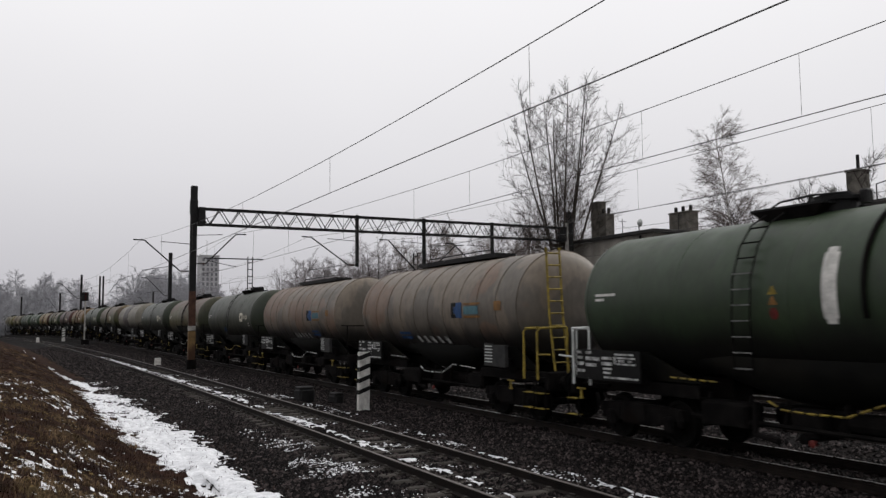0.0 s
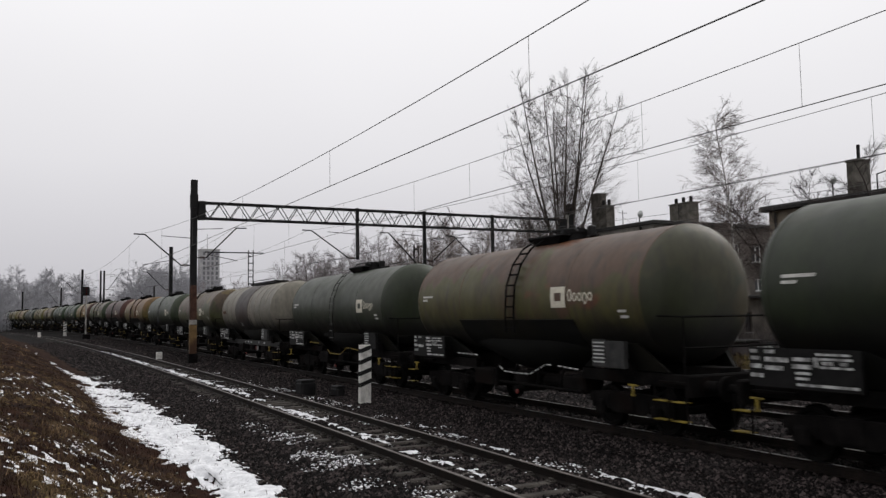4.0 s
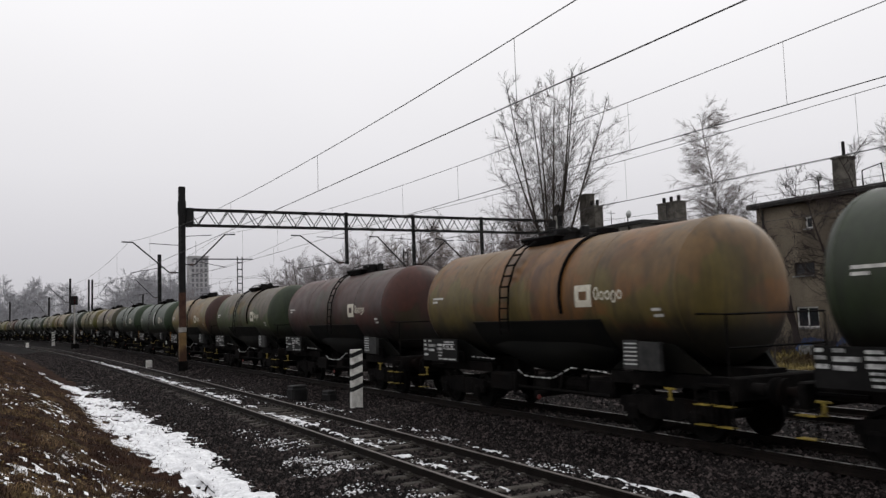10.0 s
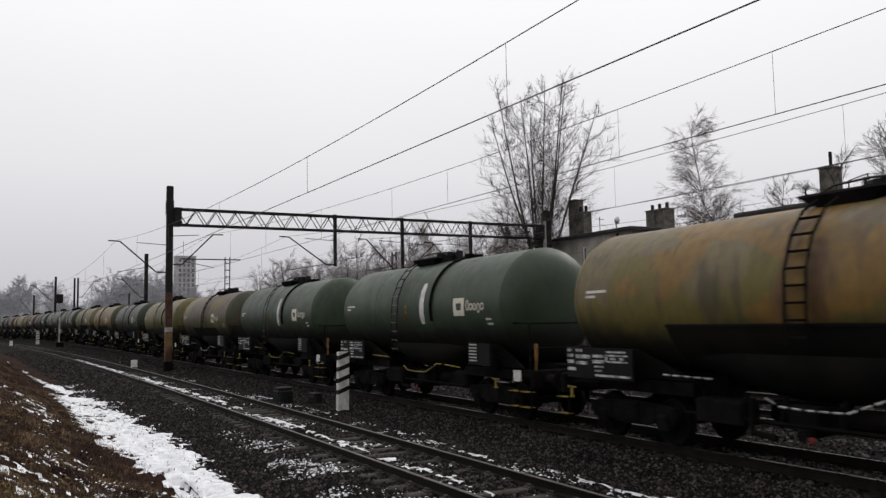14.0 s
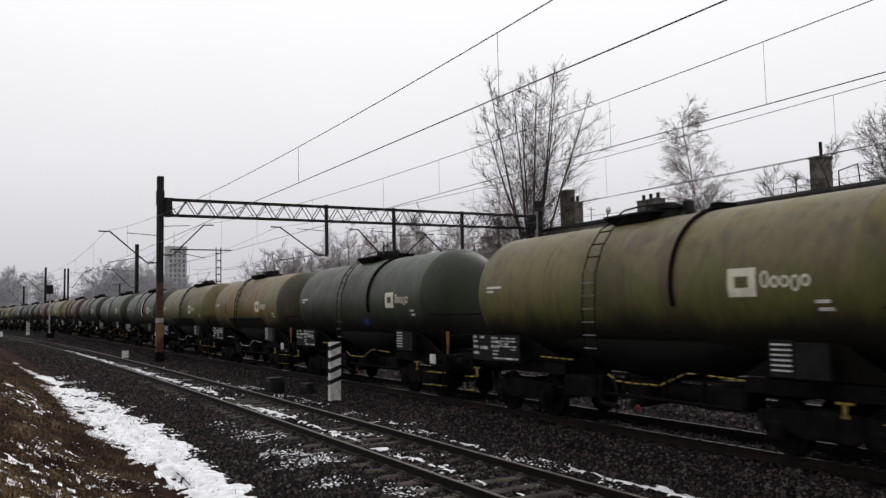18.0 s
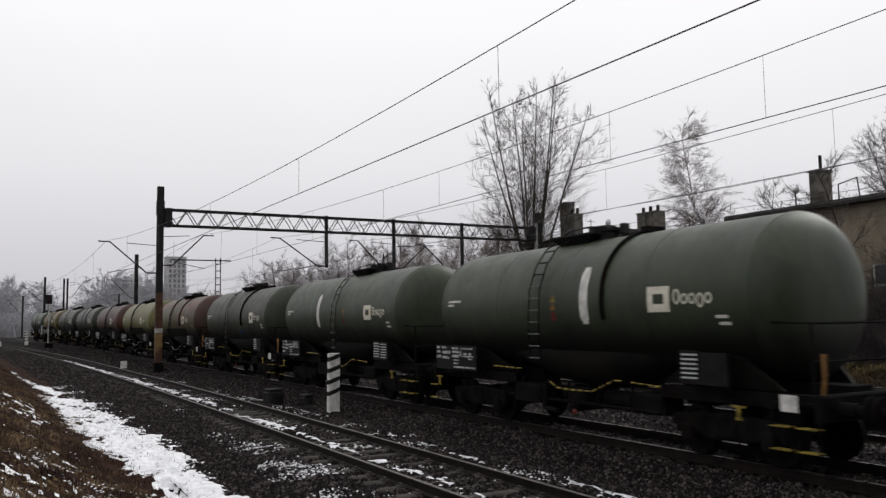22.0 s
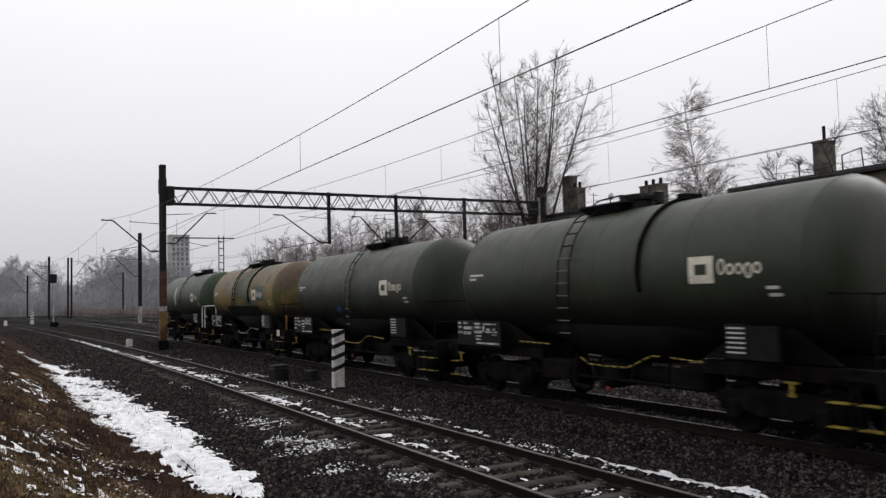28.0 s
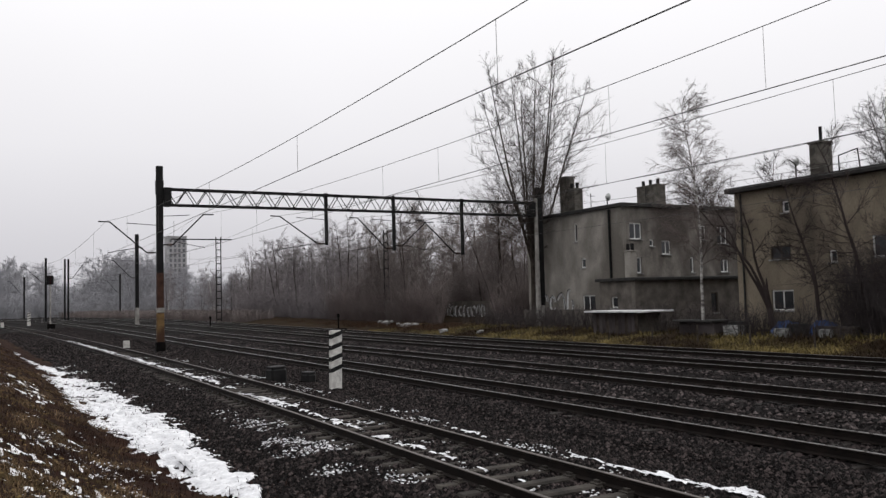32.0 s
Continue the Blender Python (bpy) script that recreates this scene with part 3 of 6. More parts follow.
def snow_sheet(name, x0, x1, y0, y1, cell, wanted, base, thick, label, seed, fine=0.38):
    nx, ny = int((x1 - x0) / cell), int((y1 - y0) / cell)
    gx, gy = np.meshgrid(np.linspace(x0, x1, nx), np.linspace(y0, y1, ny))
    n = 0.36 * (1.04 - fine) / 0.66 * (grid_noise(gx, gy * 0.6, 0.9, seed) + grid_noise(gx, gy * 0.55, 0.34, seed + 1)) + fine * grid_noise(gx, gy * 0.6, 0.10, seed + 2)
    d = wanted(gx, gy) + n - 0.55
    z = base(gx, gy) + np.clip(d * 3, 0, 1) * thick + (grid_noise(gx, gy, 0.2, seed + 4) - 0.5) * 0.03
    z = np.where(d < 0.02, z - 0.03, z)
    sh = np.where(gy > 15, -((gy - 15) ** 2) / 2900, 0)
    verts = np.stack([gx + sh, gy, z + rise_of(gy, gx)], -1).reshape(-1, 3)
    i = np.arange(ny - 1)[:, None] * nx + np.arange(nx - 1)[None, :]
    keep = (d[:-1, :-1] > 0) & (d[1:, 1:] > 0) & (d[1:, :-1] > 0) & (d[:-1, 1:] > 0)
    faces = np.stack([i, i + 1, i + nx + 1, i + nx], -1)[keep]
    used, inv = np.unique(faces, return_inverse=True)
    return tagged(new(name, mesh_from(name, verts[used], inv.reshape(faces.shape), SNOW, True)), label, kind="stuff")


def ditch_snow(x, y):
    mid = np.interp(y, (8, 12.5, 14, 15.5, 18, 21, 24, 31, 43, 52, 62), (3.2, 3.25, 3.3, 3.18, 3.10, 3.05, 3.12, 2.78, 2.4, 1.85, 1.3))
    half = np.interp(y, (8, 11.6, 12.5, 14, 15.5, 18, 21, 24, 31, 43, 52, 62), (0.0, 0.05, 0.42, 0.66, 0.74, 0.86, 1.0, 1.2, 0.98, 0.78, 0.5, 0.2))
    return np.interp(y, (8, 18, 24, 34, 44, 52, 62), (0.36, 0.30, 0.27, 0.24, 0.10, -0.06, -0.12)) - 0.46 * (np.abs(x - mid) / np.maximum(half, 0.05)) ** 2.0


def bank_snow(x, y):
    return np.interp(y, (6, 10, 16, 22, 30), (-0.13, -0.12, -0.13, -0.13, -0.22)) - 0.5 * np.clip(x - 1.2, 0, 2)


def siding_snow(x, y):
    inner = 0.16 - np.abs(x - 6.70) / 0.7
    inner = inner + np.interp(y, (8, 14, 22, 30, 45, 70), (-0.18, -0.11, 0.0, 0.0, 0.03, 0.0))
    line = np.interp(y, (8.3, 10, 14, 17, 20), (8.80, 8.62, 8.32, 8.5, 8.4))
    outer = -0.02 - np.abs(x - line) / np.where(y < 10.5, 1.0, 0.6) + np.interp(y, (7, 8, 10, 10.4, 11.1, 11.5, 12, 13.3, 14, 15.4, 15.8, 16.6, 18, 18.6, 24, 60), (0.24, 0.26, 0.26, -0.1, 0.08, 0.08, -0.15, 0.0, 0.14, 0.14, -0.1, 0.12, 0.12, -0.1, -0.15, -0.3))
    return np.maximum(inner, outer)


snow_sheet("ditch_snow", 0.8, 4.9, 8.5, 92.0, 0.045, ditch_snow, lambda x, y: np.maximum(bank_z(x, y), np.where(x > 3.0, bed_z(x, y), -9)) + 0.005, 0.05, "strip of old white snow in the ditch", 31)
snow_sheet("bank_snow", -3.0, 2.4, 6.0, 30.0, 0.05, bank_snow, lambda x, y: bank_z(x, y) + 0.02, 0.03, "thin scattered snow between dead weeds", 41, 0.62)
snow_sheet("track_snow", 4.3, 9.3, 6.5, 75.0, 0.05, siding_snow, lambda x, y: bed_z(x, y) + 0.045, 0.02, "thin broken snow between and beside the rails", 51, 0.6)

crumbs("snow_crumbs", 6500, lambda x, y: 0.06 - np.abs(x - 5.2) / 1.9 + np.interp(y, (6, 9, 15, 19, 24, 36), (0.0, 0.12, 0.14, 0.0, -0.2, -0.4)), 3.8, 6.4, 6.5, 30.0, 0.019, lambda x, y: bed_z(x, y) + 0.035, SNOWBIT, "crumbs of snow caught between ballast stones", 61)
crumbs("snow_crumbs", 5200, lambda x, y: -0.02 - np.where(x > 8.9, 0.25, 0.0) - np.where((x > 6.15) & (x < 7.5), 0.0, 0.06), 6.0, 9.4, 6.5, 45.0, 0.024, lambda x, y: bed_z(x, y) + 0.045, SNOWBIT, "crumbs of snow along the siding rails", 63)
crumbs("snow_crumbs", 3500, lambda x, y: 0.25 - np.abs(x - 3.2) / 1.5, 1.6, 5.2, 8.0, 45.0, 0.035, lambda x, y: np.maximum(bank_z(x, y), np.where(x > 3.0, bed_z(x, y), -9)) + 0.02, SNOWBIT, "crumbs of snow along the ragged edge of the ditch", 65)
crumbs("snow_crumbs", 6500, lambda x, y: -0.24 + np.interp(y, (5, 12, 20, 30), (0.1, 0.08, 0.0, -0.2)), -3.5, 2.4, 5.0, 30.0, 0.016, lambda x, y: bank_z(x, y) + 0.05, SNOWBIT, "crumbs of snow among the dead weeds", 67)

crumbs("ditch_stones", 500, lambda x, y: 0.05 - np.abs(x - 3.3) / 1.5, 2.0, 4.8, 8.5, 40.0, 0.035, lambda x, y: np.maximum(bank_z(x, y), np.where(x > 3.0, bed_z(x, y), -9)) + 0.035, STONE, "dark stones lying on the ditch snow", 69)
crumbs("leaf_litter", 26000, lambda x, y: 0.10 - 0.35 * np.clip(x - 0.9, 0, 2), -5.0, 2.8, 4.5, 34.0, 0.017, lambda x, y: bank_z(x, y) + 0.035, LITTER, "tan and russet leaf litter caught on the bank", 71)

# ---- tracks ----
RAIL_Y = np.concatenate([np.linspace(-450, 0, 16), np.arange(4, 340, 4.0)])


def rail_meshes(x):
    prof = [(-0.07, -0.172), (0.07, -0.172), (0.07, -0.160), (0.012, -0.135), (0.012, -0.045), (0.034, -0.035), (0.034, -0.006), (-0.034, -0.006), (-0.034, -0.035), (-0.012, -0.045), (-0.012, -0.135), (-0.07, -0.160)]
    head = [(-0.034, -0.006), (0.034, -0.006), (0.026, 0.001), (-0.026, 0.001)]
    out = []
    for pr in (prof, head):
        s, n = Shape(), len(pr)
        for y in RAIL_Y:
            s.v.extend((x + px + bend(y), y, pz + rise(y, x)) for px, pz in pr)
        for i in range(len(RAIL_Y) - 1):
            s.f.extend((i * n + k, i * n + (k + 1) % n, (i + 1) * n + (k + 1) % n, (i + 1) * n + k) for k in range(n))
        out.append(s)
    return out


def sleeper_shape():
    s = Shape()
    s.box((0, 0, -0.24), (2.5, 0.22, 0.16), chamfer=0.03)
    for x in (-0.753, 0.753):
        s.box((x, 0, -0.155), (0.34, 0.18, 0.025))
        for d in (-0.1, 0.1):
            s.box((x + d, 0, -0.125), (0.05, 0.1, 0.04))
    return s


SLEEPER_ME = sleeper_shape().mesh("sleeper", SLEEPER)
OLD_ME = Shape().box((0, 0, -0.275), (2.5, 0.25, 0.16), chamfer=0.02).mesh("sleeper", OLDSLEEPER)
for tname, tx in TRACKS.items():
    near = tname == "siding"
    tr = thing("railway_track", "siding track on weathered concrete sleepers with thin snow" if near else "main line track with polished rail heads bedded in dark ballast", "railway track", group="parallel tracks")
    for sx in (-0.753, 0.753):
        web, head = rail_meshes(tx + sx)
        rl = part("rail", web, RAIL, tr)
        part("rail_head", head, DULLTOP if near else RAILTOP, rl, "worn shiny running surface")
    if near:
        y = 3.0
        while y < 52:
            sl = part("sleeper", SLEEPER_ME, SLEEPER, tr)
            sl.matrix_basis = pose(tx + bend(y), y, rise(y, tx) + rs.uniform(-0.01, 0.012), 0, 0, math.degrees(heading(y)) + rs.uniform(-0.8, 0.8))
            y += 0.62
    rest, y = Shape(), (52 if near else -10.0)
    while tname in ("main_a", "main_b", "main_c") and y < 62:
        if y > 4:
            sl = part("sleeper", OLD_ME, OLDSLEEPER, tr)
            sl.matrix_basis = pose(tx + bend(y), y, rise(y) + rs.uniform(-0.012, 0.006), 0, 0, math.degrees(heading(y)) + rs.uniform(-0.8, 0.8))
        y += 0.62
    while y < 130:
        rest.box((tx + bend(y), y, -0.275 + rise(y, tx)), (2.5, 0.25, 0.16), heading(y))
        y += 0.62
    part("sleeper_row", rest, SLEEPER if near else OLDSLEEPER, tr, "row of sleepers sunk in ballast", kind="stuff")

# ---- overhead line ----
MAST_Y = (-13.0, 53.0, 107.0, 160.0)


def wire_run(name, x, contact, low, high, hangers, label):
    w = thing(name, label, "overhead wire", group="overhead wires")

    def mess(y):
        i = max(k for k in range(len(MAST_Y)) if MAST_Y[k] <= y + 0.01) if y >= MAST_Y[0] else 0
        a, b = (MAST_Y[i], MAST_Y[i + 1]) if i + 1 < len(MAST_Y) else (MAST_Y[-1], 213.0)
        u = (2 * y - a - b) / (b - a)
        return low + (high - low) * u * u + rise(y)

    ys = [v for v in np.arange(-13, 213.1, 3.0)]
    mx_ = (-13.0, 53.0, 107.0, 160.0, 213.0)
    off = lambda y: x + float(np.interp(y, mx_, [bend(v) + g for v, g in zip(mx_, (0.32, -0.1, 0.1, -0.1, 0.1))]))
    part("messenger_wire", Shape().tube([(off(y), y, mess(y)) for y in ys], 0.009, 5), WIRE, w)
    part("contact_wire", Shape().tube([(off(y), y, contact + rise(y)) for y in ys], 0.010, 5), WIRE, w)
    for y in hangers:
        part("dropper", Shape().tube([(off(y), y, contact + rise(y)), (off(y), y, mess(y))], 0.005, 4), WIRE, w)


span = lambda *near: tuple(near) + tuple(y for y in (58, 67, 76, 85, 94, 103, 112, 121, 130, 139, 148))
wire_run("catenary", 6.6, 5.68, 6.56, 7.75, span(1.2, 10.1, 18.9, 27.6, 36.5, 45.0), "copper contact and messenger wires over the siding")
wire_run("catenary", 12.25, 6.12, 7.18, 8.3, span(2.0, 9.9, 14.1, 22.0, 26.0, 33.0, 41.0, 48.0), "copper contact and messenger wires over the main track")
wire_run("catenary", 17.2, 6.0, 7.3, 8.3, span(5.0, 12.0, 20.0, 28.0, 36.0, 44.0), "copper contact and messenger wires over the main track")
wire_run("catenary", 22.6, 6.0, 7.05, 8.3, span(6.0, 14.0, 22.0, 30.0, 38.0, 46.0), "copper contact and messenger wires over the main track")
wire_run("catenary", 27.4, 6.0, 7.05, 8.3, span(8.0, 16.0, 24.0, 32.0, 40.0, 48.0), "copper contact and messenger wires beside the verge")


def arm(parent, x_post, x_end, y, z0, z1, contact):
    """A hinged bracket: slanted tube, level top tube and steady arm with insulators."""
    s = 1 if x_end > x_post else -1
    a = part("bracket_arm", Shape().tube([(x_post, y, z0), (x_post + s * 0.55, y, z0), (x_end - s * 0.1, y, z1), (x_end + s * 0.55, y, z1 + 0.02)], 0.045, 6), STEEL, parent)
    ins = Shape()
    for k in range(5):
        ins.tube([(x_post + s * (0.18 + 0.07 * k), y, z0), (x_post + s * (0.205 + 0.07 * k), y, z0)], 0.085, 8)
    part("insulator", ins, INSULATOR, a)
    zt = contact + 0.45
    part("steady_arm", Shape().tube([(x_post, y, z1 - 0.15), (x_post + s * (abs(x_end - x_post) * 0.62), y, z1 - 0.05)], 0.022, 5), STEEL, parent)
    part("steady_arm", Shape().tube([(x_post + s * abs(x_end - x_post) * 0.3, y, zt), (x_end, y, zt - 0.35)], 0.02, 5), STEEL, parent)


# portal across the main tracks
GY = 53.0
portal = thing("catenary_portal", "black steel lattice portal spanning the main tracks, masts with yellow bases", "catenary portal")
mast_l = part("mast", Shape().box((9.12, GY, 7.45), (0.40, 0.34, 7.7), chamfer=0.03).box((9.12, GY, 9.95), (0.46, 0.40, 0.9), chamfer=0.03), STEEL, portal)
part("mast_section", Shape().box((9.12, GY, 3.35), (0.41, 0.36, 2.5), chamfer=0.03), RUSTSTEEL, mast_l, "rust-red lower mast section")
part("mast_base", Shape().box((9.12, GY, 1.2), (0.43, 0.38, 1.78), chamfer=0.03), MASTYELLOW, mast_l, "worn yellow painted base band")
part("mast_collar", Shape().box((9.12, GY, 2.28), (0.44, 0.39, 0.30), chamfer=0.03), MASTGREY, mast_l, "pale grey collar")
part("foundation", Shape().box((9.12, GY, -0.0), (0.55, 0.5, 0.65), chamfer=0.04), UNDER, mast_l)
XR = 37.9
mast_r = part("mast", Shape().box((XR + 0.24, GY, 6.45), (0.48, 0.34, 9.4), chamfer=0.03), STEEL, portal)
part("mast_base", Shape().box((XR + 0.18, GY, 0.45), (0.38, 0.36, 2.6), chamfer=0.03), MASTGREY, mast_r, "pale weathered mast foot")
part("prop", Shape().tube([(XR - 0.34, GY - 0.3, -0.4), (XR - 0.30, GY - 0.3, 5.0), (XR - 0.24, GY - 0.3, 10.2)], [0.23, 0.17, 0.12], 8), MASTGREY, portal, "pale grey post beside the mast")
zb, zt = 8.85, 9.85
x0, x1 = 9.45, XR - 0.2
for yy in (GY - 0.35, GY + 0.35):
    for z in (zb, zt):
        part("chord", Shape().box(((x0 + x1) / 2, yy, z), (x1 - x0, 0.09, 0.10)), STEEL, portal)
n_bay = 44
for yy in (GY - 0.35, GY + 0.35):
    for k in range(n_bay):
        xa = x0 + (x1 - x0) * k / n_bay
        xb = x0 + (x1 - x0) * (k + 1) / n_bay
        za, zc = (zb, zt) if k % 2 else (zt, zb)
        part("diagonal", Shape().tube([(xa, yy, za), (xb, yy, zc)], 0.028, 4), STEEL, portal)
for k in range(0, n_bay + 1, 2):
    xa = x0 + (x1 - x0) * k / n_bay
    part("cross_tie", Shape().box((xa, GY, zt), (0.05, 0.7, 0.05)), STEEL, portal)
part("beam_end", Shape().box((x0 + 0.12, GY, 9.35), (0.42, 0.8, 1.15)), STEEL, portal)
part("beam_end", Shape().box((x1 - 0.2, GY, 9.3), (0.5, 0.8, 1.1)), STEEL, portal)
part("clamp", Shape().box((9.4, GY, 9.35), (0.35, 0.5, 0.45)), STEEL, portal)
for xd, zd in ((20.15, 6.4), (25.3, 6.05), (31.0, 5.75)):
    part("drop_post", Shape().box((xd, GY, (zd + 10.0) / 2), (0.20, 0.22, 10.0 - zd), chamfer=0.02), STEEL, portal)
arm(portal, 8.9, 6.1, GY, 5.85, 7.72, 5.75)
arm(portal, 9.35, 11.9, GY, 6.35, 8.3, 6.08)
arm(portal, 20.05, 16.75, GY, 6.5, 8.32, 6.0)
arm(portal, 25.2, 22.4, GY, 6.2, 8.34, 6.0)
arm(portal, 30.9, 27.6, GY, 5.85, 8.25, 6.0)
arm(portal, 25.4, 28.0, GY, 6.4, 8.15, 6.0)


def lone_mast(x, y, h, width, arms, label, mat=STEEL, pale=None, lattice=False):
    b = rise(y) - 0.3
    t = thing("catenary_mast", label, "mast", group="catenary masts")
    if lattice:
        for dx in (-width / 2, width / 2):
            part("post", Shape().box((x + dx, y, b + h / 2), (0.1, 0.14, h)), mat, t)
        k = 0.0
        while k < h - 0.8:
            part("batten", Shape().box((x, y, b + k + 0.5), (width, 0.1, 0.12)), mat, t)
            k += 0.9
    else:
        part("post", Shape().box((x, y, b + h / 2), (width, width, h), chamfer=0.02), mat, t)
    if pale:
        part("mast_foot", Shape().box((x, y, b + pale / 2), (width + 0.03, width + 0.03, pale), chamfer=0.02), MASTGREY, t, "pale concrete mast foot")
    for xe, z0, z1 in arms:
        arm(t, x + (0.1 if xe > x else -0.1), xe, y, b + z0, b + z1, b + 6.2)
    return t


def on_ray(x_over_y, y):
    return x_over_y * y


lone_mast(0.1464 * 107, 107, 11.4, 0.42, ((on_ray(0.1464, 107) - 2.9, 6.0, 8.2),), "dark steel mast with a bracket arm between the main tracks", pale=2.3)
lone_mast(0.2404 * 107, 107, 11.2, 0.62, (), "lattice mast of two channels with battens", lattice=True)
gantry2 = thing("cross_beam", "thin level beam carried between two far masts", "beam")
part("beam", Shape().box((0.221 * 107, 107, 11.0), (7.6, 0.16, 0.14)), STEEL, gantry2)
lone_mast(0.0721 * 158 - 0.28, 158, 11.0, 0.30, (), "one of a pair of close dark masts")
lone_mast(0.0721 * 158 + 0.28, 158, 11.0, 0.30, ((0.0721 * 158 + 3.0, 7.6, 10.4),), "one of a pair of close dark masts with a bracket arm")
lone_mast(0.0512 * 158, 158, 11.2, 0.36, ((0.0512 * 158 - 3.4, 7.0, 9.6),), "grey mast with a bracket arm beside the signal")
lone_mast(0.4647 * 77, 77, 9.9, 0.48, (), "slender lattice mast on a pale foot", lattice=True, pale=2.6)
lone_mast(0.128 * 215, 215, 10.5, 0.35, ((0.128 * 215 - 3.2, 6.0, 9.0),), "far dark mast with a bracket arm")
lone_mast(0.030 * 215, 215, 10.0, 0.35, ((0.030 * 215 - 3.0, 6.0, 9.0),), "far dark mast with a bracket arm")
lone_mast(-0.008 * 215, 215, 9.0, 0.35, (), "plain dark mast far along the line")

# signal beyond the portal
sx_, sy_ = 0.0557 * 112, 112.0
sig = thing("railway_signal", "colour-light signal on a pale post, black head", "signal")
part("post", Shape().tube([(sx_, sy_, 0.1), (sx_, sy_, 5.6)], 0.09, 8), MASTGREY, sig)
hd = part("signal_head", Shape().box((sx_, sy_, 6.15), (0.75, 0.3, 1.15), chamfer=0.1), BLACKP, sig)
for k in range(3):
    part("lens", Shape().tube([(sx_, sy_ - 0.16, 5.8 + 0.33 * k), (sx_, sy_ - 0.30, 5.8 + 0.33 * k)], 0.1, 10), SIGNALGLASS, hd)
part("base_box", Shape().box((sx_ + 0.1, sy_, 0.45), (0.9, 0.5, 0.6), chamfer=0.04), UNDER, sig)

# ---- trackside things ----


def striped_post(x, y, h, w, tilt, label):
    t = thing("striped_post", label, "marker post", pose(x, y, rise(y) - 0.3, 0, tilt, 14), group="striped marker posts")
    part("slab", Shape().box((0, 0, h / 2), (w, 0.13, h), chamfer=0.015), WHITEP, t, "whitewashed concrete slab")
    for k in range(4):
        z = 0.60 + k * 0.36
        s = Shape()
        for yy, sg in ((-0.0672, 1), (0.0672, -1)):
            s.add([(-w / 2 * 1.0, yy, z - 0.07), (w / 2, yy, z + 0.07), (w / 2, yy, z + 0.21), (-w / 2, yy, z + 0.07)], [(0, 1, 2, 3)])
        for xx in (-w / 2 - 0.002, w / 2 + 0.002):
            zz = z + (0.07 if xx > 0 else -0.07)
            s.add([(xx, -0.066, zz), (xx, 0.066, zz), (xx, 0.066, zz + 0.14), (xx, -0.066, zz + 0.14)], [(0, 1, 2, 3)])
        part("stripe", s, BLACKP, t, "black slanted stripe")
    return t


striped_post(9.62, 24.75, 1.88, 0.43, 1.2, "white concrete marker post with black slanted stripes")
striped_post(0.0346 * 130, 130, 1.9, 0.45, 0, "distant white marker post with black slanted stripes")
kb = thing("kilometre_stone", "small white concrete stone beside the siding", "marker stone", pose(7.75 + 0.0, 57.6, -0.3, 0, 0, 8))
part("stone", Shape().box((0, 0, 0.3), (0.38, 0.2, 0.62), chamfer=0.03), WHITEP, kb)
kb2 = thing("kilometre_stone", "small white concrete stone far along the line", "marker stone", pose(on_ray(0.0, 130) + 1.2, 132, 0.2, 0, 0, 8))
part("stone", Shape().box((0, 0, 0.3), (0.4, 0.2, 0.7), chamfer=0.03), WHITEP, kb2)
for bx, by, s in ((8.78, 28.3, 1.0), (9.72, 27.6, 0.62)):
    bb = thing("point_machine", "squat black cast box on the ballast", "point machine", pose(bx, by, -0.3, 0, 0, 12))
    part("case", Shape().box((0, 0, 0.26 * s), (0.62 * s, 0.5, 0.52 * s), chamfer=0.07), STEEL, bb)
    part("lid", Shape().box((0, 0, 0.55 * s), (0.56 * s, 0.46, 0.08), chamfer=0.03), STEEL, bb)
    part("foot", Shape().box((0.0, 0.0, 0.03), (0.9 * s, 0.3, 0.07)), UNDER, bb)
for lx, ly, lh in ((27.6, 70.0, 1.4), (20.0, 87.0, 1.2)):
    lm = thing("points_lever", "short black points indicator between tracks", "points lever", pose(lx, ly, rise(ly) - 0.3, 0, 0, 0))
    part("post", Shape().tube([(0, 0, 0), (0, 0, lh)], 0.07, 6), UNDER, lm)
    part("lantern", Shape().box((0, 0, lh), (0.22, 0.2, 0.3), chamfer=0.03), UNDER, lm)
    part("base", Shape().box((0.2, 0, 0.12), (1.1, 0.4, 0.22), chamfer=0.03), UNDER, lm)


# ---- houses ----


def wall(parent, name, axis, at, a0, a1, z0, z1, holes, mat, thick=0.35, inward=1):
    """A wall with openings cut through; axis 'x' means the wall stands at x = at and runs along y."""
    s = Shape()
    aa = sorted({a0, a1, *[h[0] for h in holes], *[h[1] for h in holes]})
    zz = sorted({z0, z1, *[h[2] for h in holes], *[h[3] for h in holes]})
    for i in range(len(aa) - 1):
        for j in range(len(zz) - 1):
            ca, cz = (aa[i] + aa[i + 1]) / 2, (zz[j] + zz[j + 1]) / 2
            if any(h[0] < ca < h[1] and h[2] < cz < h[3] for h in holes):
                continue
            c = (at + inward * thick / 2, ca, cz) if axis == "x" else (ca, at + inward * thick / 2, cz)
            d = (thick, aa[i + 1] - aa[i], zz[j + 1] - zz[j]) if axis == "x" else (aa[i + 1] - aa[i], thick, zz[j + 1] - zz[j])
            s.box(c, d)
    return part(name, s, mat, parent)


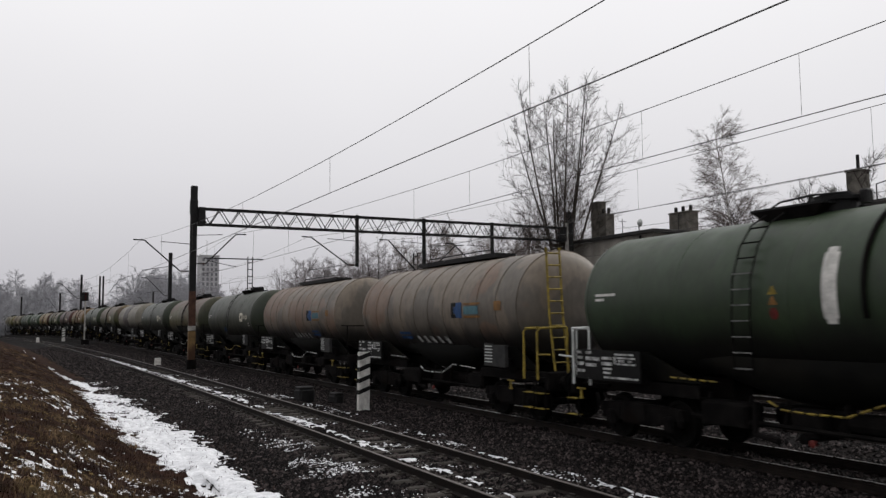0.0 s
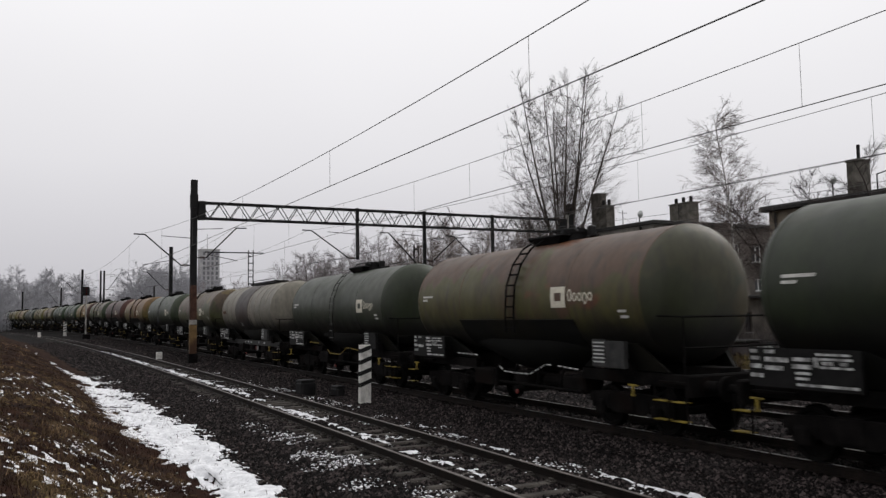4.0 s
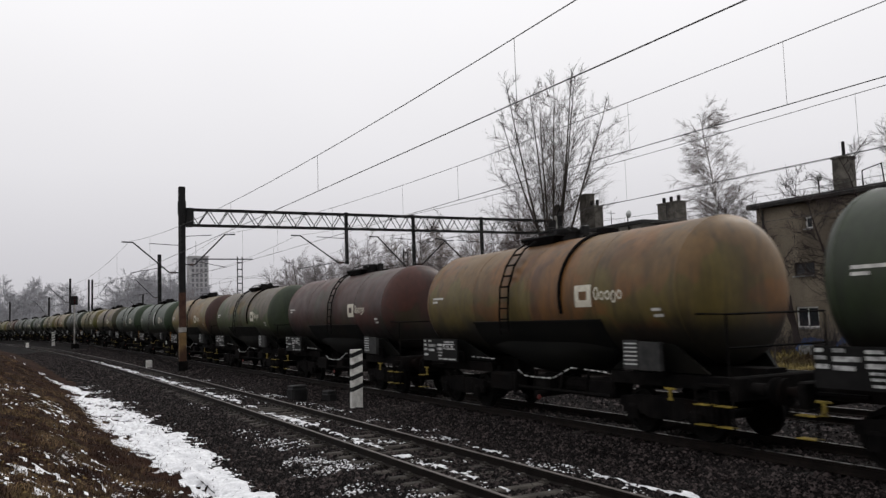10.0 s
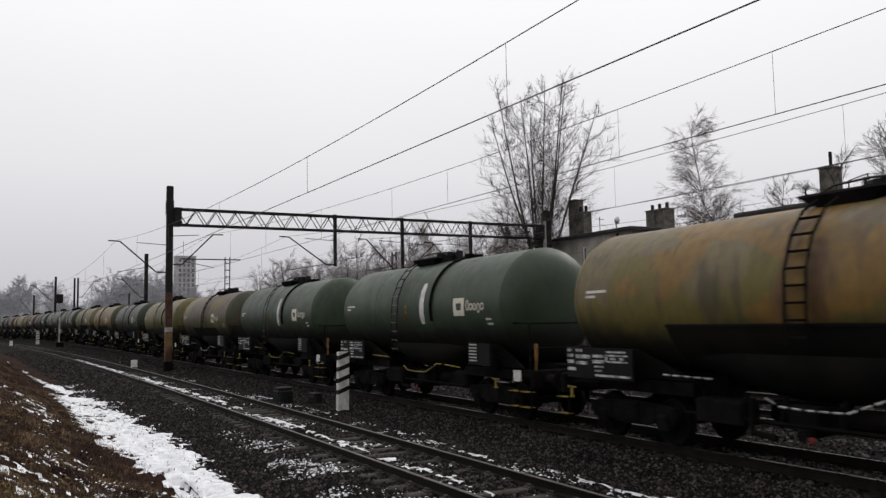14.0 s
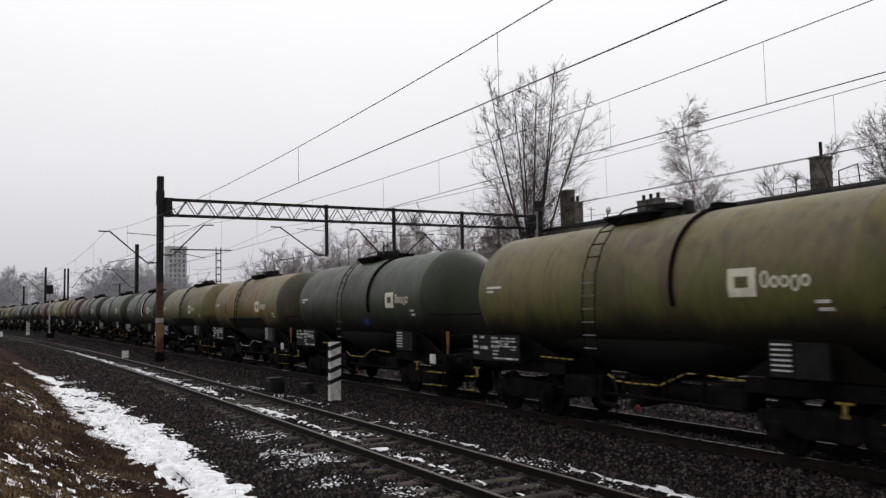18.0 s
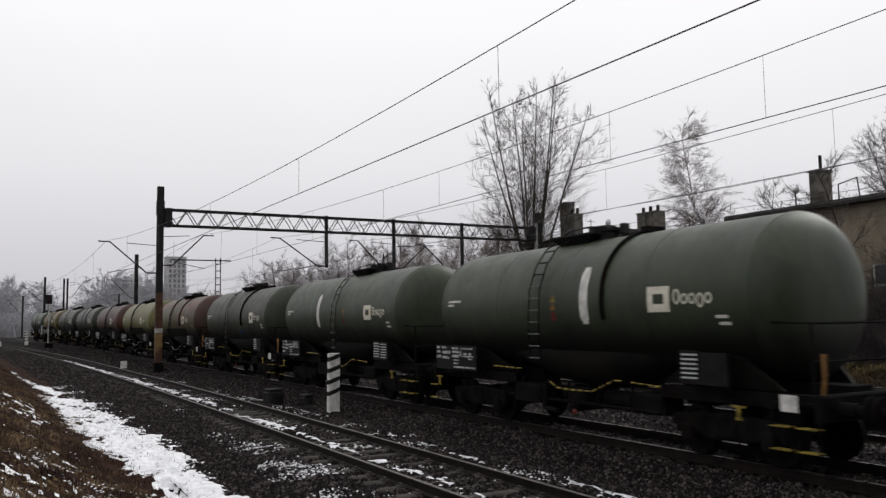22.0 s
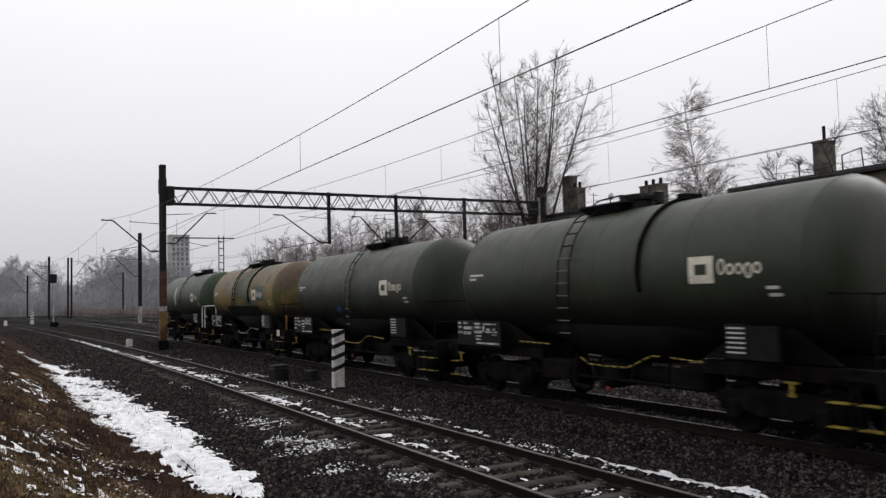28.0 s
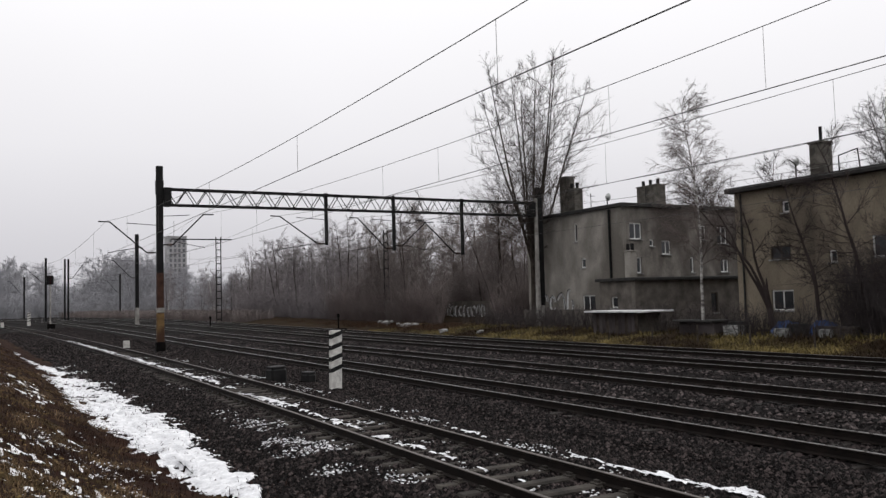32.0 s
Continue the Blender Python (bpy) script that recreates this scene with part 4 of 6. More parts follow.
def window(parent, axis, at, h, inward=1, bars=1, frame_mat=FRAMEW):
    a0, a1, z0, z1 = h
    w = new("window")
    w.parent = parent
    d = 0.12 * inward
    put = lambda a, z, la, lz, depth, off=0.0: ((at + d + off, a, z), (depth, la, lz)) if axis == "x" else ((a, at + d + off, z), (la, depth, lz))
    fr = Shape()
    t = 0.08
    for a, z, la, lz in ((a0 + t / 2, (z0 + z1) / 2, t, z1 - z0), (a1 - t / 2, (z0 + z1) / 2, t, z1 - z0), ((a0 + a1) / 2, z0 + t / 2, a1 - a0 - 2 * t, t), ((a0 + a1) / 2, z1 - t / 2, a1 - a0 - 2 * t, t)):
        fr.box(*put(a, z, la, lz, 0.07))
    for k in range(bars):
        a = a0 + (a1 - a0) * (k + 1) / (bars + 1)
        fr.box(*put(a, (z0 + z1) / 2, 0.07, z1 - z0 - 2 * t, 0.06))
    part("window_frame", fr, frame_mat, w)
    part("pane", Shape().box(*put((a0 + a1) / 2, (z0 + z1) / 2, a1 - a0 - 2 * t, z1 - z0 - 2 * t, 0.02, 0.02 * inward)), GLASS, w)
    part("sill", Shape().box(*put((a0 + a1) / 2, z0 - 0.04, a1 - a0 + 0.10, 0.07, 0.22, -0.13 * inward)), BLOCKG, w)
    return w


def chimney(parent, x, y, z0, z1, sx, sy, pots, mat=CHIMNEY):
    c = part("chimney", Shape().box((x, y, (z0 + z1) / 2), (sx, sy, z1 - z0), chamfer=0.04), mat, parent)
    part("cap", Shape().box((x, y, z1 + 0.05), (sx + 0.1, sy + 0.1, 0.09), chamfer=0.02), mat, c)
    for k in range(pots):
        yy = y - sy * 0.35 + sy * 0.7 * (k / max(1, pots - 1))
        part("pot", Shape().tube([(x, yy, z1), (x, yy, z1 + 0.55)], 0.13, 8), STEEL, c)
    return c


h1 = thing("house", "grey rendered three-storey house with a flat felt roof", "house")
ha = [(49.97, 50.37, 6.6, 8.0), (49.07, 49.63, 4.55, 5.25), (48.1, 49.6, 1.25, 2.45)]
hb = [(40.15, 41.3, 6.4, 7.6), (42.05, 42.45, 5.9, 6.4), (43.2, 44.1, 5.3, 6.35), (47.0, 47.8, 6.4, 7.5), (49.0, 50.05, 6.15, 7.45), (46.05, 46.4, 3.95, 5.1), (49.25, 50.1, 3.95, 4.9), (40.75, 41.2, 3.95, 5.1)]
wall(h1, "wall", "x", 39.5, 44.8, 56.7, -0.3, 8.75, ha, PLASTER)
# the gable wall has a darker, more mottled stucco than the other walls
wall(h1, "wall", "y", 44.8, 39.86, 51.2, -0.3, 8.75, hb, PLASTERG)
wall(h1, "wall", "x", 51.2, 45.16, 56.7, -0.3, 8.75, [], PLASTER, inward=-1)
wall(h1, "wall", "y", 56.7, 39.86, 50.84, -0.3, 8.75, [], PLASTER, inward=-1)
for h in ha:
    window(h1, "x", 39.5, h, bars=1 if h[1] - h[0] > 1 else 0)
for h in hb:
    window(h1, "y", 44.8, h, bars=1 if h[1] - h[0] > 0.6 else 0)
part("floor_slab", Shape().box((45.35, 50.75, 5.75), (11.0, 11.2, 0.25)), PLASTERD, h1)
part("roof", Shape().box((45.35, 50.75, 8.88), (12.3, 12.6, 0.26), chamfer=0.04), ROOFFELT, h1)
part("drainpipe", Shape().tube([(39.4, 46.1, 0.0), (39.4, 46.1, 8.7)], 0.09, 8), BLACKP, h1)
chimney(h1, 42.2, 54.5, 9.0, 12.3, 0.9, 0.95, 0)
chimney(h1, 42.2, 53.5, 9.0, 11.2, 0.9, 1.0, 2)
chimney(h1, 45.5, 48.1, 9.0, 10.85, 0.9, 2.3, 3)
dish = part("satellite_dish", Shape().lathe_x([(39.9, 0.08), (40.0, 0.2), (40.08, 0.28), (40.1, 0.29)], 46.9, 9.7, 16), GREYRAIL, h1)
part("dish_post", Shape().tube([(40.0, 46.9, 8.9), (40.0, 46.9, 9.8)], 0.04, 6), STEEL, h1)
for ax, ay in ((41.0, 50.0), (43.0, 46.0), (48.0, 46.5)):
    part("aerial", Shape().tube([(ax, ay, 9.0), (ax, ay, 10.4)], 0.03, 5).tube([(ax - 0.4, ay, 10.2), (ax + 0.4, ay, 10.2)], 0.02, 5), STEEL, h1)
# low extension before the gable
ann = thing("house_extension", "low dark rendered extension with a felt roof against the house", "extension")
wall(ann, "wall", "y", 41.2, 37.2, 51.0, -0.3, 3.35, [(44.2, 44.85, 1.0, 2.4)], PLASTERD)
wall(ann, "wall", "x", 37.2, 41.56, 44.78, -0.3, 3.35, [(42.95, 43.6, 1.55, 2.3)], PLASTERD)
window(ann, "y", 41.2, (44.2, 44.85, 1.0, 2.4), bars=0, frame_mat=BARK)
window(ann, "x", 37.2, (42.95, 43.6, 1.55, 2.3), bars=0)
part("roof", Shape().box((44.1, 42.9, 3.46), (14.4, 4.1, 0.2), chamfer=0.04), ROOFFELT, ann)

h2 = thing("house", "brown stained rendered house with felt roof and stout chimney", "house")
hc = [(30.4, 30.87, 6.8, 7.45), (30.45, 31.8, 4.2, 4.95), (27.6, 28.05, 3.85, 4.5), (30.4, 31.85, 1.3, 2.45), (24.6, 25.6, 4.0, 5.1), (24.6, 25.6, 1.3, 2.45)]
wall(h2, "wall", "x", 39.0, 16.0, 34.2, -0.3, 8.3, hc, PLASTERB)
wall(h2, "wall", "y", 34.2, 39.36, 49.0, -0.3, 8.3, [], PLASTERB, inward=-1)
wall(h2, "wall", "y", 16.0, 39.36, 49.0, -0.3, 8.3, [], PLASTERB)
wall(h2, "wall", "x", 49.36, 16.0, 34.2, -0.3, 8.3, [], PLASTERB, inward=-1)
for h in hc:
    window(h2, "x", 39.0, h, bars=1 if h[1] - h[0] > 1 else 0, frame_mat=BARK if h[2] == 4.2 else FRAMEW)
part("floor_slab", Shape().box((44.2, 25.1, 5.6), (9.6, 17.4, 0.25)), PLASTERD, h2)
part("roof", Shape().box((44.1, 25.1, 8.45), (11.2, 18.9, 0.3), chamfer=0.05), ROOFFELT, h2)
part("drainpipe", Shape().tube([(38.93, 33.7, 0.0), (38.93, 33.7, 8.2)], 0.06, 8), PLATEG, h2)
chimney(h2, 40.0, 28.95, 8.5, 10.45, 0.85, 0.85, 0)
part("chimney_pipe", Shape().tube([(40.0, 28.9, 10.4), (40.0, 28.9, 11.4)], 0.09, 8), STEEL, h2)
part("satellite_dish", Shape().lathe_x([(39.4, 0.06), (39.48, 0.15), (39.53, 0.21), (39.55, 0.22)], 30.2, 9.6, 16), GREYRAIL, h2)
part("dish_post", Shape().tube([(39.5, 30.2, 8.5), (39.5, 30.2, 9.6)], 0.04, 6), STEEL, h2)
part("roof_rail", Shape().tube([(39.3, 27.4, 8.6), (39.3, 27.4, 9.5), (39.3, 26.3, 9.7), (39.3, 26.2, 8.6)], 0.04, 6), STEEL, h2)

shed = thing("garden_shed", "low plank shed with a frosted flat roof", "shed")
part("shed_body", Shape().box((34.9, 39.6, 0.45), (1.8, 4.2, 1.75)), PLASTERD, shed)
for k in range(14):
    part("board", Shape().box((33.97, 37.6 + k * 0.3, 0.45), (0.04, 0.27, 1.7)), DARKTWIG if k % 3 else BARK, shed)
part("roof", Shape().box((34.7, 39.2, 1.40), (2.6, 5.4, 0.10), chamfer=0.03), SHEDROOF, shed)
shed2 = thing("garden_shed", "dark patched lean-to with a sagging roof", "shed")
part("shed_body", Shape().box((35.3, 33.5, 0.2), (1.4, 2.6, 1.2), chamfer=0.05), DARKTWIG, shed2)
part("roof", Shape().box((35.2, 33.5, 0.85), (1.8, 2.9, 0.1), chamfer=0.03), ROOFFELT, shed2)


def graffiti(parent, x, y0, z0, letters, size, seed):
    """Sprayed scrawl as looping strokes that spell nothing."""
    r = random.Random(seed)
    for k in range(letters):
        yy = y0 - k * size * 0.95
        a0, n = r.uniform(0, 6.28), r.choice((7, 8, 9))
        w, h = size * r.uniform(0.3, 0.45), size * r.uniform(0.5, 0.85)
        pts = [(x, yy + w * math.cos(a0 + 5.2 * i / n) * r.uniform(0.8, 1.1), z0 + size * 0.75 + h * math.sin(a0 + 5.2 * i / n) * r.uniform(0.8, 1.1)) for i in range(n + 1)]
        part("spray_stroke", Shape().tube(pts, 0.10, 4), GRAFF, parent)
        part("spray_outline", Shape().tube([(px - 0.06, yy + (py - yy) * 1.16, z0 + size * 0.75 + (pz - z0 - size * 0.75) * 1.14) for px, py, pz in pts], 0.035, 4), BLACKP, parent)


low = thing("boundary_wall", "low dark wall covered with pale sprayed scrawl", "wall")
part("wall_panel", Shape().box((44.7, 75.0, 0.9), (0.25, 12.0, 2.5)), PLASTERD, low)
graffiti(low, 44.54, 79.6, 0.35, 9, 0.95, 3)
low2 = thing("boundary_wall", "low rendered garden wall with sprayed scrawl beside the house", "wall")
part("wall_panel", Shape().box((38.6, 51.8, 0.55), (0.22, 8.6, 1.7)), PLASTERD, low2)
graffiti(h1, 39.46, 54.4, 0.95, 4, 1.15, 5)
junk = (("bin", BLOCKG, 35.4, 31.5, 0.6, 0.9, 0.62), ("bin", BLOCKG, 35.4, 28.4, 0.5, 0.6, 0.5), ("bin", BLOCKG, 35.5, 25.9, 0.5, 0.6, 0.5), ("tarpaulin", TARP, 36.8, 29.2, 1.4, 1.8, 0.70), ("tarpaulin", TARP, 36.7, 26.9, 1.2, 1.7, 0.75), ("crate", PLATEG, 35.9, 31.6, 0.7, 0.9, 0.8), ("crate", PLATEG, 36.2, 28.0, 0.6, 1.0, 0.7), ("board_stack", BARK, 36.0, 25.4, 0.8, 1.6, 0.6), ("crate", PLATEG, 36.3, 26.6, 0.5, 0.7, 0.6))
for nm, mt, jx, jy, a, b, c in junk:
    j = thing(nm, {"tarpaulin": "rumpled blue tarpaulin over garden clutter", "crate": "weathered grey crate in the garden", "board_stack": "stack of old boards in the garden", "bin": "pale slatted bin beside the garden edge"}[nm], nm.replace("_", " "), pose(jx, jy, 0.0, 0, 0, 9), group="garden clutter")
    if nm == "tarpaulin":
        s, n = Shape(), 9
        for i in range(n):
            for q in range(n):
                u, v = i / (n - 1) * 2 - 1, q / (n - 1) * 2 - 1
                zz = c * max(0.0, 1 - abs(u) ** 3) * max(0.0, 1 - abs(v) ** 4) * (0.8 + 0.3 * math.sin(5 * u + 3 * v)) + 0.1
                s.v.append((u * a / 2, v * b / 2, zz))
        s.f = [(i * n + q, i * n + q + 1, (i + 1) * n + q + 1, (i + 1) * n + q) for i in range(n - 1) for q in range(n - 1)]
        part("sheet", s, mt, j, smooth=True)
        part("heap", Shape().box((0, 0, 0.1), (a * 0.8, b * 0.8, 0.3)), BARK, j)
    else:
        part("body", Shape().box((0, 0, c / 2), (a, b, c)), mt, j)
        for k in range(3):
            part("slat", Shape().box((-a / 2 - 0.02, 0, c * (0.2 + 0.3 * k)), (0.03, b, 0.12)), mt, j)
for k in range(9):
    fp = thing("fence_post", "thin dark garden fence post", "fence post", pose(31.6 + 0.1 * (k % 3), 17.0 + k * 3.4, -0.45, rs.uniform(-4, 4), rs.uniform(-4, 4), 0), group="garden fence posts")
    part("post", Shape().tube([(0, 0, 0), (0, 0, 1.25)], 0.045, 6), BARK, fp)

chimney(ann, 38.9, 43.4, 3.5, 5.4, 0.62, 0.62, 2, PLASTER)
rr = random.Random(77)
for rx_, ry_, n_, sp_ in ((32.8, 66.5, 14, 1.5), (33.4, 72.0, 7, 1.5), (31.3, 52.0, 2, 0.4), (31.2, 57.0, 4, 1.2)):
    heap = thing("rubble_heap", "pale broken rubble dumped on the verge", "rubble", pose(rx_, ry_, float(verge_z(np.array([rx_ - bend(ry_)]), np.array([ry_]))[0]) + rise(ry_), 0, 0, 80), group="rubble on the verge")
    for k in range(n_):
        w_, d_, h_ = rr.uniform(0.25, 0.6), rr.uniform(0.2, 0.5), rr.uniform(0.08, 0.2)
        chunk = part("chunk", Shape().box((0, 0, 0), (w_, d_, h_), chamfer=0.04), RUBBLE, heap)
        chunk.matrix_basis = pose(rr.uniform(-sp_, sp_), rr.uniform(-0.5, 0.5), rr.uniform(0.1, 0.3), rr.uniform(-20, 20), rr.uniform(-20, 20), rr.uniform(0, 180))

# far tower block
tower = thing("apartment_tower", "pale tall apartment block far behind the woods", "tower block")
TX, TY, TW, TH = 0.1919 * 560, 560.0, 12.4, 48.5
part("wall", Shape().box((TX, TY + 6, TH / 2), (TW, 12, TH), chamfer=0.2), FARWALL, tower)
part("roof", Shape().box((TX, TY + 6, TH + 0.3), (TW + 0.5, 12.5, 0.6)), FARWALL, tower)
for r in range(13):
    for c in range(4):
        part("window", Shape().box((TX - 4.2 + 2.8 * c, TY - 0.05, 46.0 - r * 3.3), (1.5, 0.3, 2.2)), FARGLASS, tower)
part("aerial", Shape().tube([(TX - 1, TY + 6, TH), (TX - 1, TY + 6, TH + 11)], 0.12, 5), STEEL, tower)


# ---- bare trees ----


def bare_tree(seed, height, girth, spread=0.32, limbs=18, upright=0.8, stems=1, start=0.25, twigs=(7, 6), wob=0.10, droop=0.0, fan=0.2, bole=0.0, oval=False, rear_up=0.02, slim=1.0):
    r = random.Random(seed)
    trunk, crown = Shape(), Shape()

    def limb(shape, p, d, length, rad, n, segs, bendup):
        pts, rads = [p.copy()], [rad]
        q, e = p.copy(), d.normalized()
        for i in range(segs):
            e = (e + Vector((r.uniform(-wob, wob), r.uniform(-wob, wob), r.uniform(-wob, wob) * 0.5 + bendup)) * 1.3).normalized()
            q = q + e * (length / segs)
            pts.append(q.copy())
            rads.append(rad * (1 - 0.86 * (i + 1) / segs))
        shape.tube(pts, rads, n, caps=False)
        return pts, e

    def side(d, angle):
        a = r.uniform(0, 2 * math.pi)
        o = d.orthogonal().normalized()
        o = Matrix.Rotation(a, 3, d) @ o
        return (d * math.cos(angle) + o * math.sin(angle)).normalized()

    roots = []
    foot = Vector((0, 0, -0.3))
    if bole:
        limb_pts, _ = limb(trunk, foot, Vector((0, 0, 1)), height * bole * 1.9, girth * 2.0, 9, 6, 0.02)
        foot = limb_pts[3]
    for s in range(stems):
        ang = 6.283 * s / max(1, stems) + r.uniform(-0.4, 0.4)
        lean = Vector((math.cos(ang), math.sin(ang), 0)) * (0.0 if stems == 1 or s == 0 else fan * r.uniform(0.55, 1.1))
        hh = height * (1.0 if s == 0 else r.uniform(0.88, 1.04))
        pts, _ = limb(trunk, foot + Vector((0.15 * lean.x, 0.15 * lean.y, 0.0)), Vector((0, 0, 1)) + lean, hh - foot.z, girth * (1 if stems == 1 else 0.75), 7, 9, rear_up)
        roots.append((pts, hh))
    for pts, hh in roots:
        for k in range(limbs // stems):
            u = start + (0.97 - start) * (k + r.random()) / (limbs // stems)
            f = u * (len(pts) - 1)
            i = min(int(f), len(pts) - 2)
            p = pts[i].lerp(pts[i + 1], f - i)
            ln = height * spread * (0.5 + 2.2 * u * (0.9 - u) if oval else 1.15 - 0.75 * u) * r.uniform(0.7, 1.2)
            d1 = side((pts[i + 1] - pts[i]).normalized(), math.acos(min(0.98, upright)) * r.uniform(0.8, 1.35))
            a_pts, _ = limb(crown, p, d1, ln, girth * slim * 0.26 * (1.1 - 0.7 * u), 4, 4, 0.05 - droop)
            for _ in range(twigs[0]):
                g = r.uniform(0.2, 1.0) * 3.999
                j = int(g)
                p2 = a_pts[j].lerp(a_pts[j + 1], g - j)
                b_pts, _ = limb(crown, p2, side((a_pts[j + 1] - a_pts[j]).normalized(), r.uniform(0.4, 0.9)), ln * r.uniform(0.25, 0.5), girth * 0.085, 3, 2, 0.04 - droop)
                for _ in range(twigs[1]):
                    g2 = r.uniform(0.1, 1.0) * 1.999
                    j2 = int(g2)
                    p3 = b_pts[j2].lerp(b_pts[j2 + 1], g2 - j2)
                    limb(crown, p3, side((b_pts[j2 + 1] - b_pts[j2]).normalized(), r.uniform(0.3, 0.8)), ln * r.uniform(0.10, 0.22), girth * 0.04, 3, 1, 0.02 - droop * 2)
    return trunk, crown


def tree(name, label, place, trunk_me, crown_me, group=""):
    t = thing(name, label, "tree", place, group)
    part("trunk", trunk_me, None, t)
    part("crown", crown_me, None, t)
    return t


a, b = bare_tree(11, 22.0, 0.175, 0.20, 216, 0.72, 8, 0.04, (10, 7), 0.025, fan=0.40, bole=0.27, droop=0.0, rear_up=0.03, slim=0.55)
tree("poplar_tree", "tall bare poplar with several upright stems beside the house", pose(38.8, 54.9, -0.2, 0, 0, 25), a.mesh("trunk", BARK), b.mesh("crown", TWIG))
a, b = bare_tree(14, 13.6, 0.10, 0.225, 96, 0.70, 1, 0.30, (14, 10), 0.04, 0.11)
tree("birch_tree", "slender bare birch with white bark before the house", pose(35.0, 33.3, 0.0), a.mesh("trunk", BIRCH), b.mesh("crown", BIRCHTWIG))
a, b = bare_tree(33, 9.2, 0.13, 0.27, 24, 0.66, 3, 0.34, (9, 8), 0.12, fan=0.26, bole=0.20)
tree("garden_tree", "bare crooked garden tree leaning before the house wall", pose(36.6, 29.7, 0.0, -13, 0, 0), a.mesh("trunk", BRUSH), b.mesh("crown", BRUSH), "garden trees")
for k, (tx, ty, th, sp, up) in enumerate(((36.8, 27.15, 8.6, 0.30, 0.45), (36.8, 24.6, 10.0, 0.34, 0.40), (37.2, 22.6, 9.0, 0.32, 0.5))):
    a, b = bare_tree(20 + k, th, 0.125, sp, 30, up, 1, 0.22, (11, 10), 0.10)
    tree("garden_tree", "bare dark garden tree close to the house wall", pose(tx, ty, 0.0), a.mesh("trunk", BRUSH), b.mesh("crown", BRUSH), "garden trees")
for k, (tx, ty, th) in enumerate(((61.0, 38.0, 17.6), (62.0, 36.2, 19.0), (63.5, 37.4, 17.0), (58.0, 48.0, 14.0), (60.0, 55.0, 13.0))):
    a, b = bare_tree(40 + k, th, 0.18, 0.27, 70, 0.66, 2, 0.25, (11, 9), 0.09)
    tree("bare_tree", "tall bare tree behind the houses", pose(tx, ty, 0.0), a.mesh("trunk", BARK), b.mesh("crown", DARKTWIG), "trees behind the houses")

wood = []
for k in range(7):
    a, b = bare_tree(60 + k, 11.5, 0.15, 0.27 + 0.02 * (k % 3), 40, 0.66, 1 + (k % 2), 0.20, (12, 10), 0.08)
    # the second, paler crown has haze in its colour, for trees farther off
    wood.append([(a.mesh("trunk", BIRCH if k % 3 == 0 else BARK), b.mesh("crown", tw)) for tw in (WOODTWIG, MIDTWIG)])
rw = random.Random(12)
for k in range(190):
    wy = rw.uniform(64, 190)
    wx = 37.5 + bend(wy) * 0.6 + 34 * rw.random() ** 1.6
    hx_ = rw.uniform(10.2, 12.6) if wy < 140 else rw.uniform(8.5, 12.0)
    q = rw.randrange(7)
    while wx < 45.5 and 0.548 < wx / wy < 0.64:
        wx += 3.0
    if wx / wy < 0.275:
        # the wood ends here; a few thin birches stand past it
        if k % 4:
            continue
        hx_ *= 0.8
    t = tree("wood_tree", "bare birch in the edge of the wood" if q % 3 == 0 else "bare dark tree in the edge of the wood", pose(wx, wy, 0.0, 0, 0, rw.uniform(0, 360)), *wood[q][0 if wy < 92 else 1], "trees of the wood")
    s = hx_ / 11.5 * rw.uniform(0.78, 1.08)
    t.scale = (s, s, s)
far = []
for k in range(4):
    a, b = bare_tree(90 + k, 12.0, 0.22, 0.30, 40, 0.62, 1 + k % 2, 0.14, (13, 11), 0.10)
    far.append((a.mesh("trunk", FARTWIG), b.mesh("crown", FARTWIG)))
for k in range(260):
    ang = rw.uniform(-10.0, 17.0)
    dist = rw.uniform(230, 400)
    t = tree("far_tree", "far bare tree coloured misty grey", pose(dist * math.sin(radians(ang)), dist * math.cos(radians(ang)), 0.0, 0, 0, rw.uniform(0, 360)), *far[k % 4], "far trees")
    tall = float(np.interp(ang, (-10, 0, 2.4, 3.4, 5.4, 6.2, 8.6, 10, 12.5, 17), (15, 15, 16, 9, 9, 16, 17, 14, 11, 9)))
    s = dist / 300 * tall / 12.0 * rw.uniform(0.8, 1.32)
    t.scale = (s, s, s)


def thicket(name, count, place, height, mat, label, seed, rad=0.02):
    r = random.Random(seed)
    s = Shape()
    for _ in range(count):
        x, y, z = place(r)
        h = height * r.uniform(0.4, 1.1)
        p = Vector((x, y, z))
        d = Vector((r.uniform(-0.35, 0.35), r.uniform(-0.35, 0.35), 1))
        s.tube([p, p + d * h * 0.5, p + d * h + Vector((r.uniform(-0.4, 0.4), r.uniform(-0.4, 0.4), 0))], [rad, rad * 0.7, rad * 0.2], 3, caps=False)
        for _ in range(5):
            u = r.uniform(0.25, 0.95)
            q = p + d * h * u
            s.tube([q, q + Vector((r.uniform(-1, 1), r.uniform(-1, 1), r.uniform(0.0, 0.9))) * h * 0.3], [rad * 0.5, rad * 0.15], 3, caps=False)
    return tagged(new(name, s.mesh(name, mat)), label, kind="stuff")


def polar(a0, a1, d0, d1):
    def place(r):
        g, d = radians(r.uniform(a0, a1)), r.uniform(d0, d1)
        return d * math.sin(g), d * math.cos(g), 0.0
    return place


def wood_edge(r, near=60.0, back=92.0):
    while True:
        y = r.uniform(near, back)
        x = 36.0 + bend(y) * 0.6 + 16 * r.random() ** 1.5
        if (x > 45.2 or not 0.548 < x / y < 0.64) and x / y > 0.262:
            return x, y, -0.1


